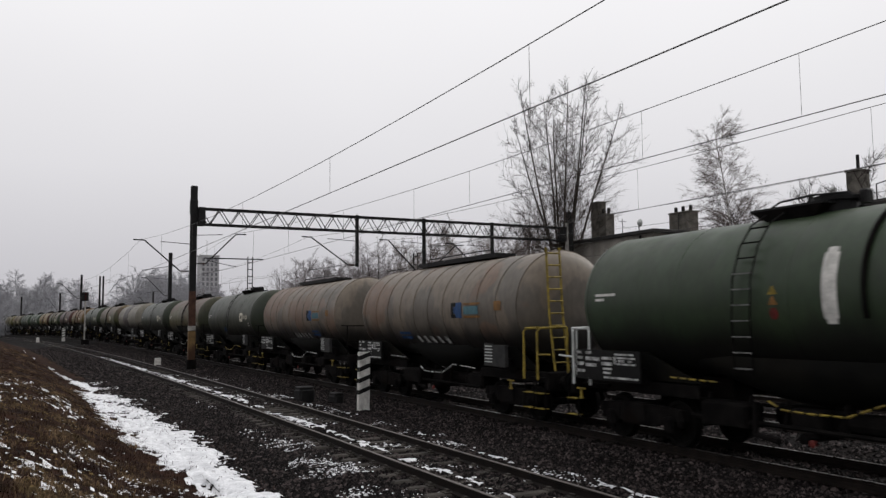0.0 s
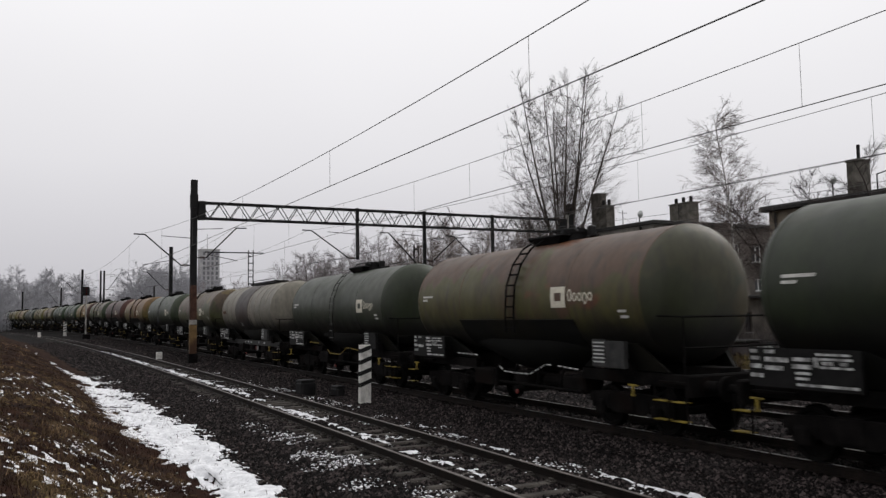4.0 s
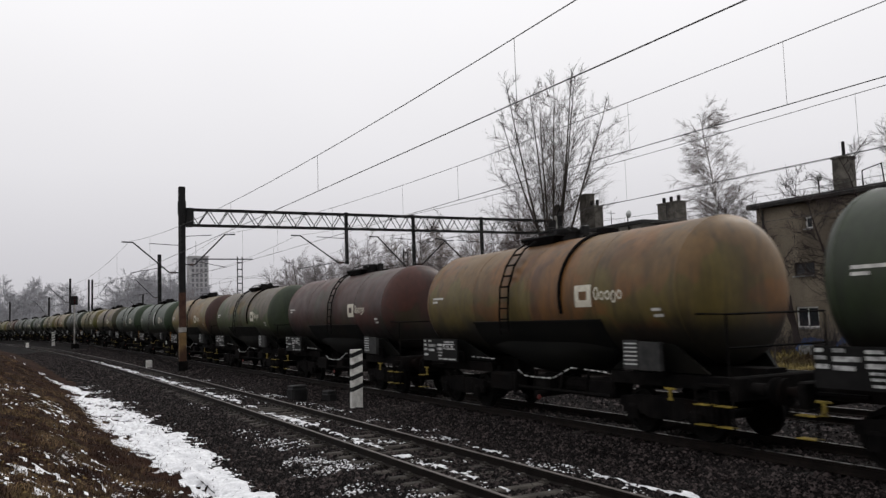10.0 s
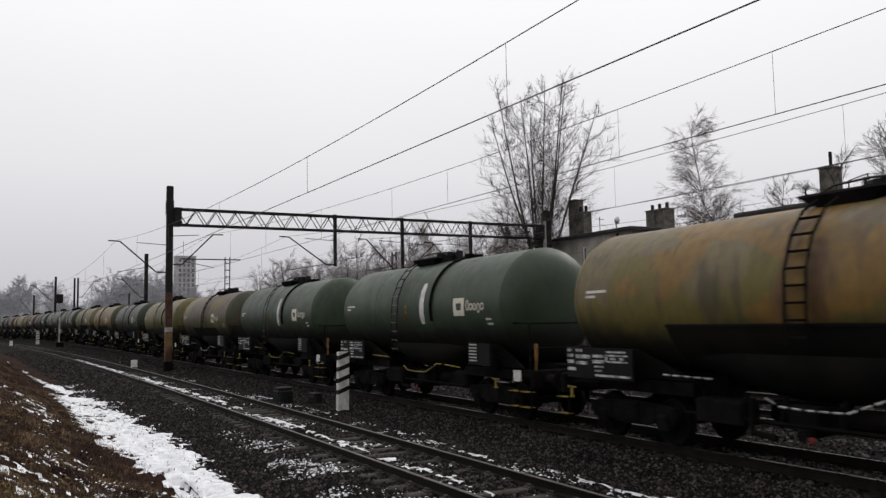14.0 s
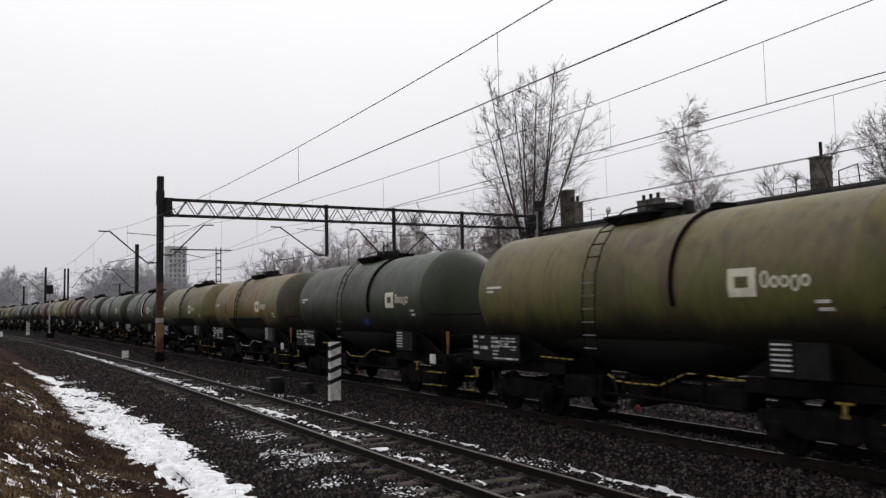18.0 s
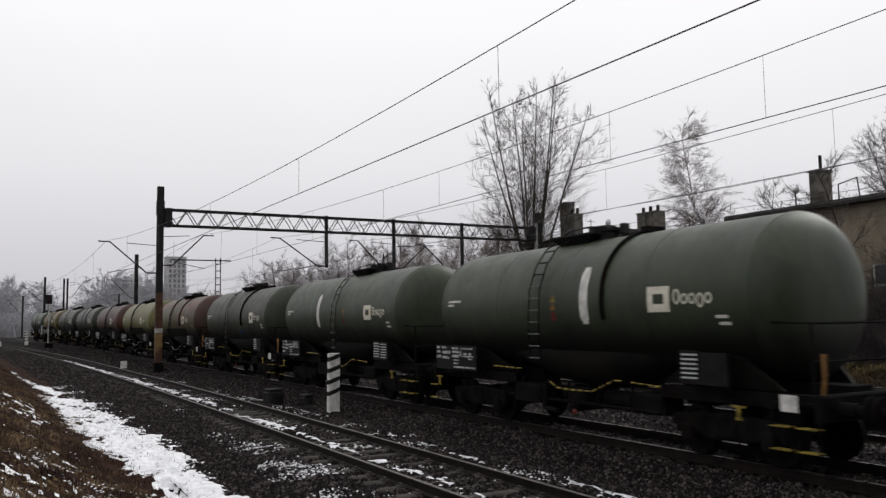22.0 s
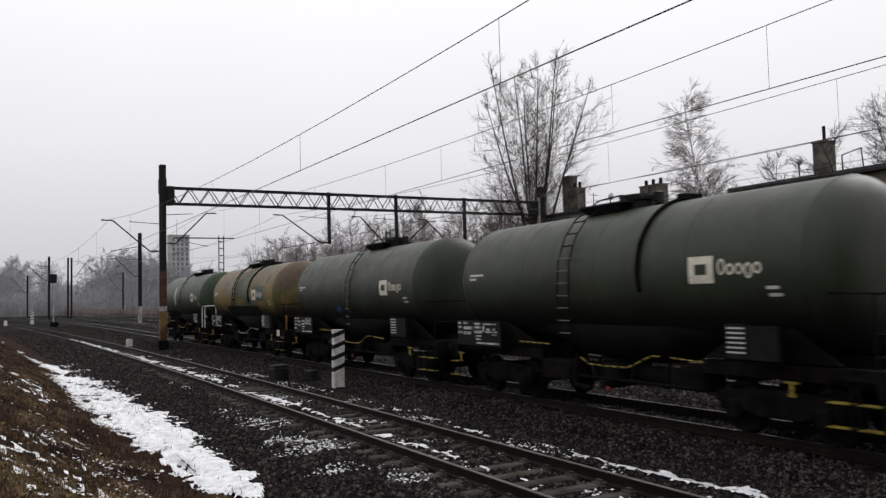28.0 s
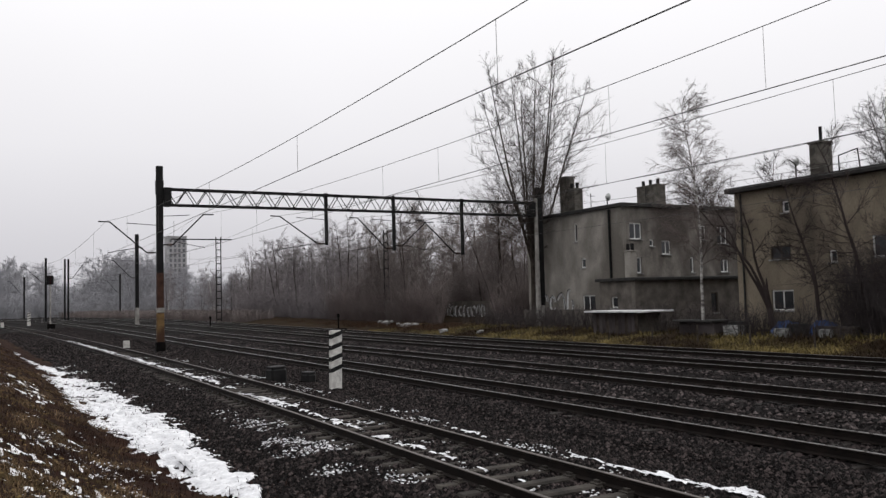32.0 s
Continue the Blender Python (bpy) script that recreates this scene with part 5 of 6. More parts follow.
thicket("undergrowth", 5000, wood_edge, 3.6, WOODBRUSH, "dark tangled undergrowth at the foot of the wood", 1, 0.022)
thicket("undergrowth", 3500, wood_edge, 5.5, WOODTWIG, "bare saplings along the edge of the wood", 6, 0.020)
thicket("undergrowth", 9000, lambda r: wood_edge(r, 90.0, 190.0), 4.4, MIDTWIG, "saplings coloured hazy grey where the wood runs on", 16, 0.024)
thicket("dark_thicket", 5000, lambda r: (r.uniform(45.6, 54), r.uniform(60, 84), -0.1), 5.2, WOODTWIG, "dense dark thicket beside the house", 7, 0.026)
thicket("line_scrub", 9000, lambda r: (lambda y: (30.6 + 5.0 * r.random() + bend(y), y, rise(y) - 0.3))(r.uniform(105, 235)), 1.5, WOODTWIG, "low scrub coloured hazy where the tracks curve away", 18, 0.03)
thicket("bracken", 9000, lambda r: (31.5 + 5.5 * r.random() + bend(60), r.uniform(56, 150), -0.25), 0.7, RUSSET, "dead russet bracken before the wood", 8, 0.012)
thicket("garden_shrubs", 1300, lambda r: (r.uniform(34.5, 38.2), r.uniform(17, 60), 0.0), 1.8, DARKTWIG, "bare shrubs along the gardens", 2, 0.018)
thicket("garden_brush", 1900, lambda r: (r.uniform(36.2, 38.6), r.uniform(12, 26), 0.0), 4.2, DARKTWIG, "dense bare brush before the house wall", 22, 0.022)
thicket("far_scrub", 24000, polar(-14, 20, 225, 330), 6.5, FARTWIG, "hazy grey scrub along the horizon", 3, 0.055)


def grass(name, count, place, h0, h1, w, mat, label, seed):
    r = np.random.RandomState(seed)
    x, y, z = place(r, count)
    h = r.uniform(h0, h1, count)
    a = r.rand(count) * 6.283
    lean = r.uniform(0.3, 2.4, count)
    dx, dy = np.cos(a), np.sin(a)
    p0 = np.stack([x - dy * w, y + dx * w, z - 0.03], -1)
    p1 = np.stack([x + dy * w, y - dx * w, z - 0.03], -1)
    m0 = np.stack([x + dx * lean * h * 0.4 - dy * w * 0.7, y + dy * lean * h * 0.4 + dx * w * 0.7, z + h * 0.55], -1)
    m1 = np.stack([x + dx * lean * h * 0.4 + dy * w * 0.7, y + dy * lean * h * 0.4 - dx * w * 0.7, z + h * 0.55], -1)
    tp = np.stack([x + dx * lean * h, y + dy * lean * h, z + h * np.maximum(0.25, 1 - 0.4 * lean)], -1)
    verts = np.stack([p0, p1, m1, m0, tp], 1).reshape(-1, 3)
    o = (np.arange(count) * 5)[:, None]
    quads = (o + np.array([[0, 1, 2, 3]])).tolist()
    tris = (o + np.array([[3, 2, 4]])).tolist()
    return tagged(new(name, mesh_from(name, verts, quads + tris, mat)), label, kind="stuff")


def bank_place(r, n):
    y = 4.5 + 80 * r.rand(n) ** 2.0
    x = 3.0 - 7.5 * r.rand(n) ** 1.1 - y * 0.02
    sh = np.where(y > 15, -((y - 15) ** 2) / 2900, 0)
    return x + sh, y, bank_z(x, y)


def bank_tufts(r, n):
    """Tussocks: blades gather round scattered roots."""
    k = n // 45
    y0 = 4.5 + 60 * r.rand(k) ** 1.9
    x0 = 2.6 - 7.0 * r.rand(k) ** 1.05 - y0 * 0.02
    i = r.randint(0, k, n)
    size = 0.05 + 0.12 * r.rand(k)
    x, y = x0[i] + r.randn(n) * size[i], y0[i] + r.randn(n) * size[i]
    sh = np.where(y > 15, -((y - 15) ** 2) / 2900, 0)
    return x + sh, y, bank_z(x, y)


def verge_place(r, n):
    y = 8 + 60 * r.rand(n) ** 1.2
    x = 30.0 + 6.5 * r.rand(n) ** 1.6
    sh = np.where(y > 15, -((y - 15) ** 2) / 2900, 0)
    return x + sh, y, verge_z(x, y)


grass("dead_grass", 75000, bank_tufts, 0.03, 0.17, 0.005, DRYGRASS, "flattened dead straw grass on the bank", 3)
grass("russet_weeds", 60000, bank_place, 0.02, 0.12, 0.005, REDGRASS, "russet dead weeds on the bank", 4)
grass("verge_grass", 26000, verge_place, 0.10, 0.42, 0.02, OLIVEGRASS, "yellowed tufted grass along the far track", 5)


def ditch_place(r, n):
    y = 9 + 28 * r.rand(n) ** 1.3
    x = 2.2 + 2.0 * r.rand(n)
    sh = np.where(y > 15, -((y - 15) ** 2) / 2900, 0)
    return x + sh, y, np.maximum(bank_z(x, y), np.where(x > 3.0, bed_z(x, y), -9)) + 0.03


grass("ditch_stalks", 700, ditch_place, 0.05, 0.14, 0.006, REDGRASS, "thin dead stalks standing through the ditch snow", 9)


# ---- the train ----
TANK_R, TANK_Z, HALF, TANK_Y = 1.47, 2.88, 5.19, 0.12


def dish_profile(sign, depth=0.48):
    out = []
    for k in range(8):
        a = math.pi / 2 * k / 7
        out.append((TANK_Y + sign * (HALF + depth * math.sin(a)), TANK_R * (math.cos(a) ** 0.62 if k < 7 else 0.0) + (0.02 if k == 7 else 0)))
    return out


def on_tank(shape, y0, y1, z0, z1, off=0.004, n=7, slant=0.0):
    """A patch that lies on the camera side of the barrel."""
    r = TANK_R + off
    rows = []
    for k in range(n + 1):
        z = z0 + (z1 - z0) * k / n
        x = -math.sqrt(max(0.01, r * r - (z - TANK_Z) ** 2))
        rows.append((x, z, slant * k / n))
    o = len(shape.v)
    for x, z, d in rows:
        shape.v += [(x, y0 + d, z), (x, y1 + d, z)]
    shape.f += [(o + 2 * k, o + 2 * k + 1, o + 2 * k + 3, o + 2 * k + 2) for k in range(n)]
    return shape


def bars(k):
    """Unreadable columns and boxes of lettering as plain bars on the data panel."""
    cells = [(0.0, 0.07, 0.02, 0.12), (0.0, 0.09, 0.21, 0.31), (0.0, 0.11, 0.42, 0.54), (0.0, 0.13, 0.68, 0.79), (0.15, 0.25, 0.02, 0.12), (0.15, 0.38, 0.22, 0.35), (0.15, 0.33, 0.45, 0.57),
             (0.42, 0.56, 0.05, 0.14), (0.42, 0.59, 0.2, 0.3), (0.42, 0.6, 0.38, 0.5), (0.45, 0.59, 0.58, 0.65), (0.45, 0.57, 0.72, 0.79), (0.64, 0.94, 0.07, 0.13), (0.62, 0.66, 0.18, 0.44),
             (0.67, 0.96, 0.19, 0.25), (0.70, 0.79, 0.28, 0.37), (0.85, 0.91, 0.28, 0.37), (0.67, 0.96, 0.40, 0.46), (0.84, 0.95, 0.52, 0.57), (0.46, 1.0, 0.88, 0.95)]
    s = Shape()
    for i, (u0, u1, v0, v1) in enumerate(cells):
        if (i * 7 + k * 3) % 11 == 5:
            continue
        y0, y1, z0, z1 = 5.72 - 2.02 * u1, 5.72 - 2.02 * u0, 1.86 - 0.60 * v1, 1.86 - 0.60 * v0
        s.box((-1.455, (y0 + y1) / 2, (z0 + z1) / 2), (0.006, y1 - y0, z1 - z0))
    return s


CACHE = {}


def cached(key, make, mat, smooth=False):
    if key not in CACHE:
        CACHE[key] = make().mesh(key.split(":")[0], mat, smooth)
    return CACHE[key]


LADDER = ((-0.66, 4.36), (-1.02, 4.16), (-1.34, 3.75), (-1.55, 3.2), (-1.6, 2.5), (-1.56, 1.55))


def ladder_x(z):
    for (xa, za), (xb, zb_) in zip(LADDER, LADDER[1:]):
        if zb_ <= z <= za:
            return xa + (xb - xa) * (z - za) / (zb_ - za)
    return -1.56


def make_ladder(foot, rad):
    s = Shape()
    prof = [q for q in LADDER if q[1] > foot] + [(ladder_x(foot), foot)]
    for y in (-0.2, 0.2):
        s.tube([(x, y, z) for x, z in prof], rad, 5)
    return s


def make_rung(rad):
    return Shape().box((0, 0, 0), (2.4 * rad, 0.40, 1.5 * rad))


def make_platform():
    """Wedge-shaped pan under the walkway."""
    a = [(-0.60, 0.62), (0.60, 0.62), (0.60, -0.92), (-0.60, -0.92)]
    b = [(-0.52, 0.30), (0.52, 0.30), (0.52, -0.70), (-0.52, -0.70)]
    return Shape().add([(x, y, 4.45) for x, y in a] + [(x, y, 4.25) for x, y in b], [(0, 3, 2, 1), (4, 5, 6, 7)] + [(k, (k + 1) % 4, 4 + (k + 1) % 4, 4 + k) for k in range(4)])


def make_slat():
    return Shape().box((0, -0.15, 4.475), (0.13, 1.6, 0.04))


def make_platform_long():
    return Shape().box((0, 0.3, 4.42), (0.7, 5.2, 0.09))


def make_long_slat():
    return Shape().box((0, 0.3, 4.49), (0.10, 5.2, 0.04))


def make_long_rail():
    return Shape().tube([(-0.42, -2.4, 4.4), (-0.42, -2.3, 4.60), (-0.42, 1.9, 4.60), (-0.42, 2.0, 4.4)], 0.018, 5)


def make_top_rail():
    s = Shape()
    s.tube([(-0.5, 0.2, 4.5), (-0.5, 0.0, 4.58), (-0.45, -0.6, 4.62), (-0.45, -1.3, 4.58), (-0.5, -1.5, 4.5)], 0.02, 5)
    return s


def make_manhole():
    s = Shape()
    n = 14
    for z0, z1, r in ((4.28, 4.52, 0.34), (4.52, 4.60, 0.40), (4.60, 4.66, 0.22)):
        s.add([(0.0 + r * math.cos(2 * math.pi * k / n), -0.75 + r * math.sin(2 * math.pi * k / n), z) for z in (z0, z1) for k in range(n)],
              [(k, (k + 1) % n, n + (k + 1) % n, n + k) for k in range(n)] + [tuple(range(n, 2 * n))])
    s.box((0.1, -1.25, 4.56), (0.22, 0.16, 0.24), chamfer=0.03)
    s.tube([(-0.1, -0.3, 4.4), (-0.1, -0.3, 4.7)], 0.05, 6)
    return s


def make_strap():
    s, n = Shape(), 30
    pts = []
    for k in range(n + 1):
        w = math.pi * (0.02 + 1.06 * k / n)
        pts.append((math.cos(w) * (TANK_R + 0.03), -1.1, TANK_Z + math.sin(w) * (TANK_R + 0.03)))
    s.tube(pts, 0.042, 6)
    s.box((0.0, -1.1, 4.42), (0.5, 0.22, 0.12))
    return s


def make_solebars(sx, y0, y1):
    """Rolled channel with its flanges turned inward."""
    prof = [(1.0, 1.0), (1.0, 1.245), (0.79, 1.245), (0.79, 1.215), (0.955, 1.215), (0.955, 1.03), (0.79, 1.03), (0.79, 1.0)]
    n = len(prof)
    s = Shape().add([(sx * x, y, z) for y in (y0, y1) for x, z in prof], [(k, (k + 1) % n, n + (k + 1) % n, n + k) for k in range(n)] + [tuple(range(n)), tuple(range(2 * n - 1, n - 1, -1))])
    return s


def make_belly():
    """The barrel sags between the bogies towards its outlet."""
    s, n = Shape(), 18
    stations = ((-2.9, 1.46, 0.90), (-2.3, 1.36, 0.98), (-1.7, 1.20, 1.04), (-1.2, 1.06, 1.07), (-0.4, 1.0, 1.09), (0.6, 1.0, 1.09), (1.2, 1.06, 1.07), (1.7, 1.20, 1.04), (2.3, 1.36, 0.98), (2.9, 1.46, 0.90))
    for y, low, wide in stations:
        s.v += [(wide * math.cos(math.pi * (1 + k / n)), y, 1.84 + (1.84 - low) * math.sin(math.pi * (1 + k / n))) for k in range(n + 1)]
    s.f = [(a * (n + 1) + k, a * (n + 1) + k + 1, (a + 1) * (n + 1) + k + 1, (a + 1) * (n + 1) + k) for a in range(len(stations) - 1) for k in range(n)]
    return s


def make_headstock(sy):
    s = Shape().box((0, sy * 6.16, 1.08), (2.6, 0.16, 0.42), chamfer=0.03)
    s.box((0, sy * 5.6, 1.1), (2.2, 0.9, 0.05))
    return s


def make_saddle(x, sy):
    """Side plate that carries the barrel on the end frame."""
    return Shape().add([(x * 1.20, sy * 4.7, 1.85), (x * 1.20, sy * 3.7, 1.85), (x * 0.95, sy * 2.5, 1.28), (x * 0.95, sy * 5.3, 1.28), (x * 1.12, sy * 4.65, 1.85), (x * 1.12, sy * 3.75, 1.85), (x * 0.88, sy * 2.5, 1.28), (x * 0.88, sy * 5.3, 1.28)],
                       [(0, 1, 2, 3), (7, 6, 5, 4), (0, 4, 5, 1), (1, 5, 6, 2), (2, 6, 7, 3), (3, 7, 4, 0)])


def make_bogie():
    s = Shape()
    for x in (-1.02, 1.02):
        s.add([(x - 0.06, y, z) for y, z in ((-1.3, 0.55), (-1.25, 0.75), (-0.55, 0.80), (0.55, 0.80), (1.25, 0.75), (1.3, 0.55), (0.75, 0.5), (0.45, 0.36), (-0.45, 0.36), (-0.75, 0.5))]
              + [(x + 0.06, y, z) for y, z in ((-1.3, 0.55), (-1.25, 0.75), (-0.55, 0.80), (0.55, 0.80), (1.25, 0.75), (1.3, 0.55), (0.75, 0.5), (0.45, 0.36), (-0.45, 0.36), (-0.75, 0.5))],
              [tuple(range(10)), tuple(range(19, 9, -1))] + [(k, 10 + k, 10 + (k + 1) % 10, (k + 1) % 10) for k in range(10)])
        for y in (-0.9, 0.9):
            s.box((x, y, 0.46), (0.26, 0.3, 0.3), chamfer=0.05)
            for dy in (-0.26, 0.26):
                s.tube([(x, y + dy, 0.42), (x, y + dy, 0.72)], 0.075, 7)
        s.box((x, 0, 0.62), (0.2, 0.5, 0.4), chamfer=0.04)
    s.box((0, 0, 0.72), (2.0, 0.4, 0.22))
    return s


def make_wheelset():
    """Axle with its two wheels, turned as one piece."""
    half = [(-0.98, 0.03), (-0.98, 0.075), (-0.83, 0.08), (-0.82, 0.14), (-0.77, 0.16), (-0.77, 0.36), (-0.815, 0.38), (-0.815, 0.452), (-0.705, 0.46), (-0.685, 0.49), (-0.675, 0.49), (-0.675, 0.38), (-0.73, 0.36), (-0.73, 0.14), (-0.66, 0.09)]
    return Shape().lathe_x(half + [(-x, r) for x, r in half[::-1]], 0, 0, 22)


def make_buffer():
    s = Shape()
    n = 14
    prof = [(0.0, 0.19), (0.04, 0.19), (0.05, 0.12), (0.34, 0.12), (0.34, 0.09), (0.52, 0.09), (0.53, 0.24), (0.57, 0.24), (0.585, 0.18)]
    for y, r in prof:
        s.v += [(r * math.cos(2 * math.pi * k / n), y, r * math.sin(2 * math.pi * k / n)) for k in range(n)]
    s.f = [(i * n + (k + 1) % n, i * n + k, (i + 1) * n + k, (i + 1) * n + (k + 1) % n) for i in range(len(prof) - 1) for k in range(n)] + [tuple(range((len(prof) - 1) * n, len(prof) * n))]
    return s


ROD = (((2.75, 1.42), (1.5, 1.40)), ((0.45, 1.16), (0.2, 1.04), (-0.3, 1.02), (-1.0, 1.03), (-1.7, 1.29), (-2.0, 1.29)), ((-2.2, 1.28), (-3.05, 1.24)))


def make_rod():
    """Thin guard rods beside the outlet, dipping at mid-length."""
    s = Shape()
    for run in ROD:
        s.tube([(-1.47, y, z) for y, z in run], 0.012, 5)
    return s


def make_rod_bands(gap):
    """Painted bands along the guard rods."""
    s = Shape()
    for run in ROD:
        for (ya, za), (yb, zb_) in zip(run, run[1:]):
            n = max(1, round(math.hypot(yb - ya, zb_ - za) / 0.24))
            for k in range(n):
                u, v = k / n, (k + 1 - gap) / n
                s.tube([(-1.47, ya + (yb - ya) * u, za + (zb_ - za) * u), (-1.47, ya + (yb - ya) * v, za + (zb_ - za) * v)], 0.019, 5)
    return s


def make_sign_line():
    return Shape().box((-1.468, 0, 0), (0.006, 0.38, 0.030))


def make_tanks_below():
    s = Shape()
    s.tube([(0.2, 1.6, 0.75), (0.2, 0.4, 0.75)], 0.22, 12)
    s.tube([(-0.5, -0.4, 0.8), (-0.5, -1.5, 0.8)], 0.18, 12)
    s.box((-0.9, 0.1, 0.85), (0.3, 0.6, 0.35), chamfer=0.04)
    s.tube([(0, 0, 1.6), (0, 0, 0.62), (-1.35, -0.1, 0.6)], 0.09, 8)
    s.box((0.6, -2.2, 0.9), (0.5, 0.8, 0.3), chamfer=0.04)
    s.tube([(-0.4, 4.0, 0.95), (-0.4, -4.0, 0.95)], 0.035, 6)
    for sy in (-1, 1):
        s.box((0, sy * 4.2, 1.15), (0.5, 3.7, 0.45))
    # extra boxes and hangers added to darken the gap under the barrel
    s.box((-0.95, 1.75, 0.82), (0.5, 1.1, 0.42), chamfer=0.05)
    s.box((-0.7, -2.1, 0.84), (0.6, 0.9, 0.40), chamfer=0.05)
    s.tube([(-1.1, 2.6, 0.72), (-1.1, -2.6, 0.70)], 0.04, 6)
    for y in (-1.6, -0.6, 0.5, 1.3, 2.3):
        s.tube([(-0.9, y, 1.15), (-0.95, y + 0.1, 0.62)], 0.045, 5)
    s.tube([(-1.25, 0.9, 1.1), (-1.3, 0.9, 0.55), (-1.3, 0.4, 0.5)], 0.06, 6)
    return s


def make_step():
    return Shape().box((-1.36, 0, 0), (0.2, 0.36, 0.013))


def make_step_hanger():
    return Shape().box((-1.38, 0, 0.72), (0.03, 0.03, 0.64))


def make_hook(y):
    return Shape().box((-1.42, y, 1.02), (0.03, 0.28, 0.035)).box((-1.42, y, 0.92), (0.03, 0.06, 0.20)).box((-1.42, y, 0.82), (0.03, 0.12, 0.045))


def make_end_rail():
    s = Shape()
    s.tube([(-1.25, -5.35, 2.42), (-1.3, -6.12, 2.40), (-1.3, -6.12, 1.3)], 0.022, 5)
    s.tube([(-1.3, -6.12, 2.40), (1.3, -6.12, 2.40), (1.3, -6.12, 1.3)], 0.022, 5)
    s.tube([(-1.3, -6.12, 1.8), (1.3, -6.12, 1.8)], 0.02, 5)
    return s


def make_big_rail(sg=1):
    s = Shape()
    for y in (-5.35, -5.95):
        s.tube([(-1.40, y, 1.1), (-1.40, y, 2.25), (-1.36, y - 0.08, 2.34), (-0.6, y - 0.08, 2.36)], 0.03, 6)
    s.tube([(-1.40, -5.95, 1.7), (-1.40, -6.5, 1.72)], 0.025, 6)
    s.tube([(-1.40, -5.43, 2.34), (-1.40, -5.95, 2.34)], 0.03, 6)
    s.tube([(-0.9, -5.95, 2.36), (-0.9, -6.5, 2.36), (-0.9, -6.5, 1.2)], 0.028, 6)
    if sg < 0:
        s.v = [(x, -y, z) for x, y, z in s.v]
        s.f = [q[::-1] for q in s.f]
    return s


def make_end_ladder():
    s = Shape()
    for x in (-0.95, -0.55):
        s.tube([(x, -6.05, 1.3), (x, -5.85, 2.6), (x, -5.75, 4.35)], 0.03, 5)
    for k in range(10):
        z = 1.5 + 0.3 * k
        s.tube([(-0.95, -6.03 + (z - 1.3) * 0.092, z), (-0.55, -6.03 + (z - 1.3) * 0.092, z)], 0.022, 5)
    return s


def make_coupling():
    return Shape().tube([(0, -6.24, 1.02), (0, -6.55, 1.0), (0, -6.62, 0.86), (0, -6.8, 0.84)], 0.045, 6).tube([(0.35, -6.2, 0.9), (0.32, -6.45, 0.62), (0.1, -6.75, 0.66)], 0.03, 5)


def make_jacket():
    """Black heating jacket round the lower barrel, with a proud top edge."""
    s, n, y0, y1 = Shape(), 26, -2.75, 2.75
    r, a0 = TANK_R + 0.014, math.asin((2.36 - TANK_Z) / TANK_R)
    ring = [(TANK_R - 0.01, a0), (r + 0.022, a0), (r + 0.022, a0 - 0.035), (r, a0 - 0.036)]
    ring += [(r, a0 - 0.036 - (math.pi + 2 * a0 - 0.072) * k / n) for k in range(1, n)]
    ring += [(r, -math.pi - a0 + 0.036), (r + 0.022, -math.pi - a0 + 0.035), (r + 0.022, -math.pi - a0), (TANK_R - 0.01, -math.pi - a0)]
    m = len(ring)
    for y in (y0, y1):
        s.v += [(q * math.cos(a), y, TANK_Z + q * math.sin(a)) for q, a in ring]
    s.f = [(k, k + 1, m + k + 1, m + k) for k in range(m - 1)]
    return s


def make_wordmark():
    """Five plain rounded rings beside the square emblem, which spell nothing."""
    s, n = Shape(), 14
    for k, (lo, hi) in enumerate(((0.0, 0.29), (0.0, 0.20), (0.0, 0.20), (-0.07, 0.20), (0.0, 0.20))):
        yc, zc, hh = -3.36 - 0.19 * k, 2.76 + (lo + hi) / 2, (hi - lo) / 2
        o = len(s.v)
        for i in range(n):
            w = 2 * math.pi * i / n
            for f, g in ((0.087, hh), (0.048, hh - 0.040)):
                z = zc + g * math.sin(w)
                s.v.append((-math.sqrt((TANK_R + 0.006) ** 2 - (z - TANK_Z) ** 2), yc + f * math.cos(w), z))
        s.f += [(o + 2 * i, o + 2 * ((i + 1) % n), o + 2 * ((i + 1) % n) + 1, o + 2 * i + 1) for i in range(n)]
    return s


def make_emblem(y=-2.6, off=0.005):
    """Square frame with thick bars."""
    s = Shape()
    on_tank(s, y - 0.58, y, 2.63, 2.78, off, 2)
    on_tank(s, y - 0.58, y, 2.97, 3.11, off, 2)
    on_tank(s, y - 0.15, y, 2.77, 2.98, off, 4)
    on_tank(s, y - 0.58, y - 0.43, 2.77, 2.98, off, 4)
    return s


def make_white_band(y):
    """Upright painted band with rounded ends."""
    s = Shape()
    for k in range(14):
        z0, z1 = 2.42 + 1.2 * k / 14, 2.42 + 1.2 * (k + 1) / 14
        u = abs((k + 0.5) / 14 * 2 - 1)
        w = 0.135 * (1 - max(0.0, (u - 0.72) / 0.28) ** 2 * 0.55)
        on_tank(s, y - 0.035 - w, y - 0.035 + w, z0, z1, 0.005, 1)
    return s


def make_small_text(k):
    """One short line of unreadable lettering as a plain bar."""
    y0, y1, z = ((4.35, 5.0, 3.02), (4.7, 5.0, 2.92), (-4.62, -4.36, 2.50), (-4.66, -4.40, 2.38))[k]
    return on_tank(Shape(), y0, y1, z, z + 0.055, 0.005, 1)


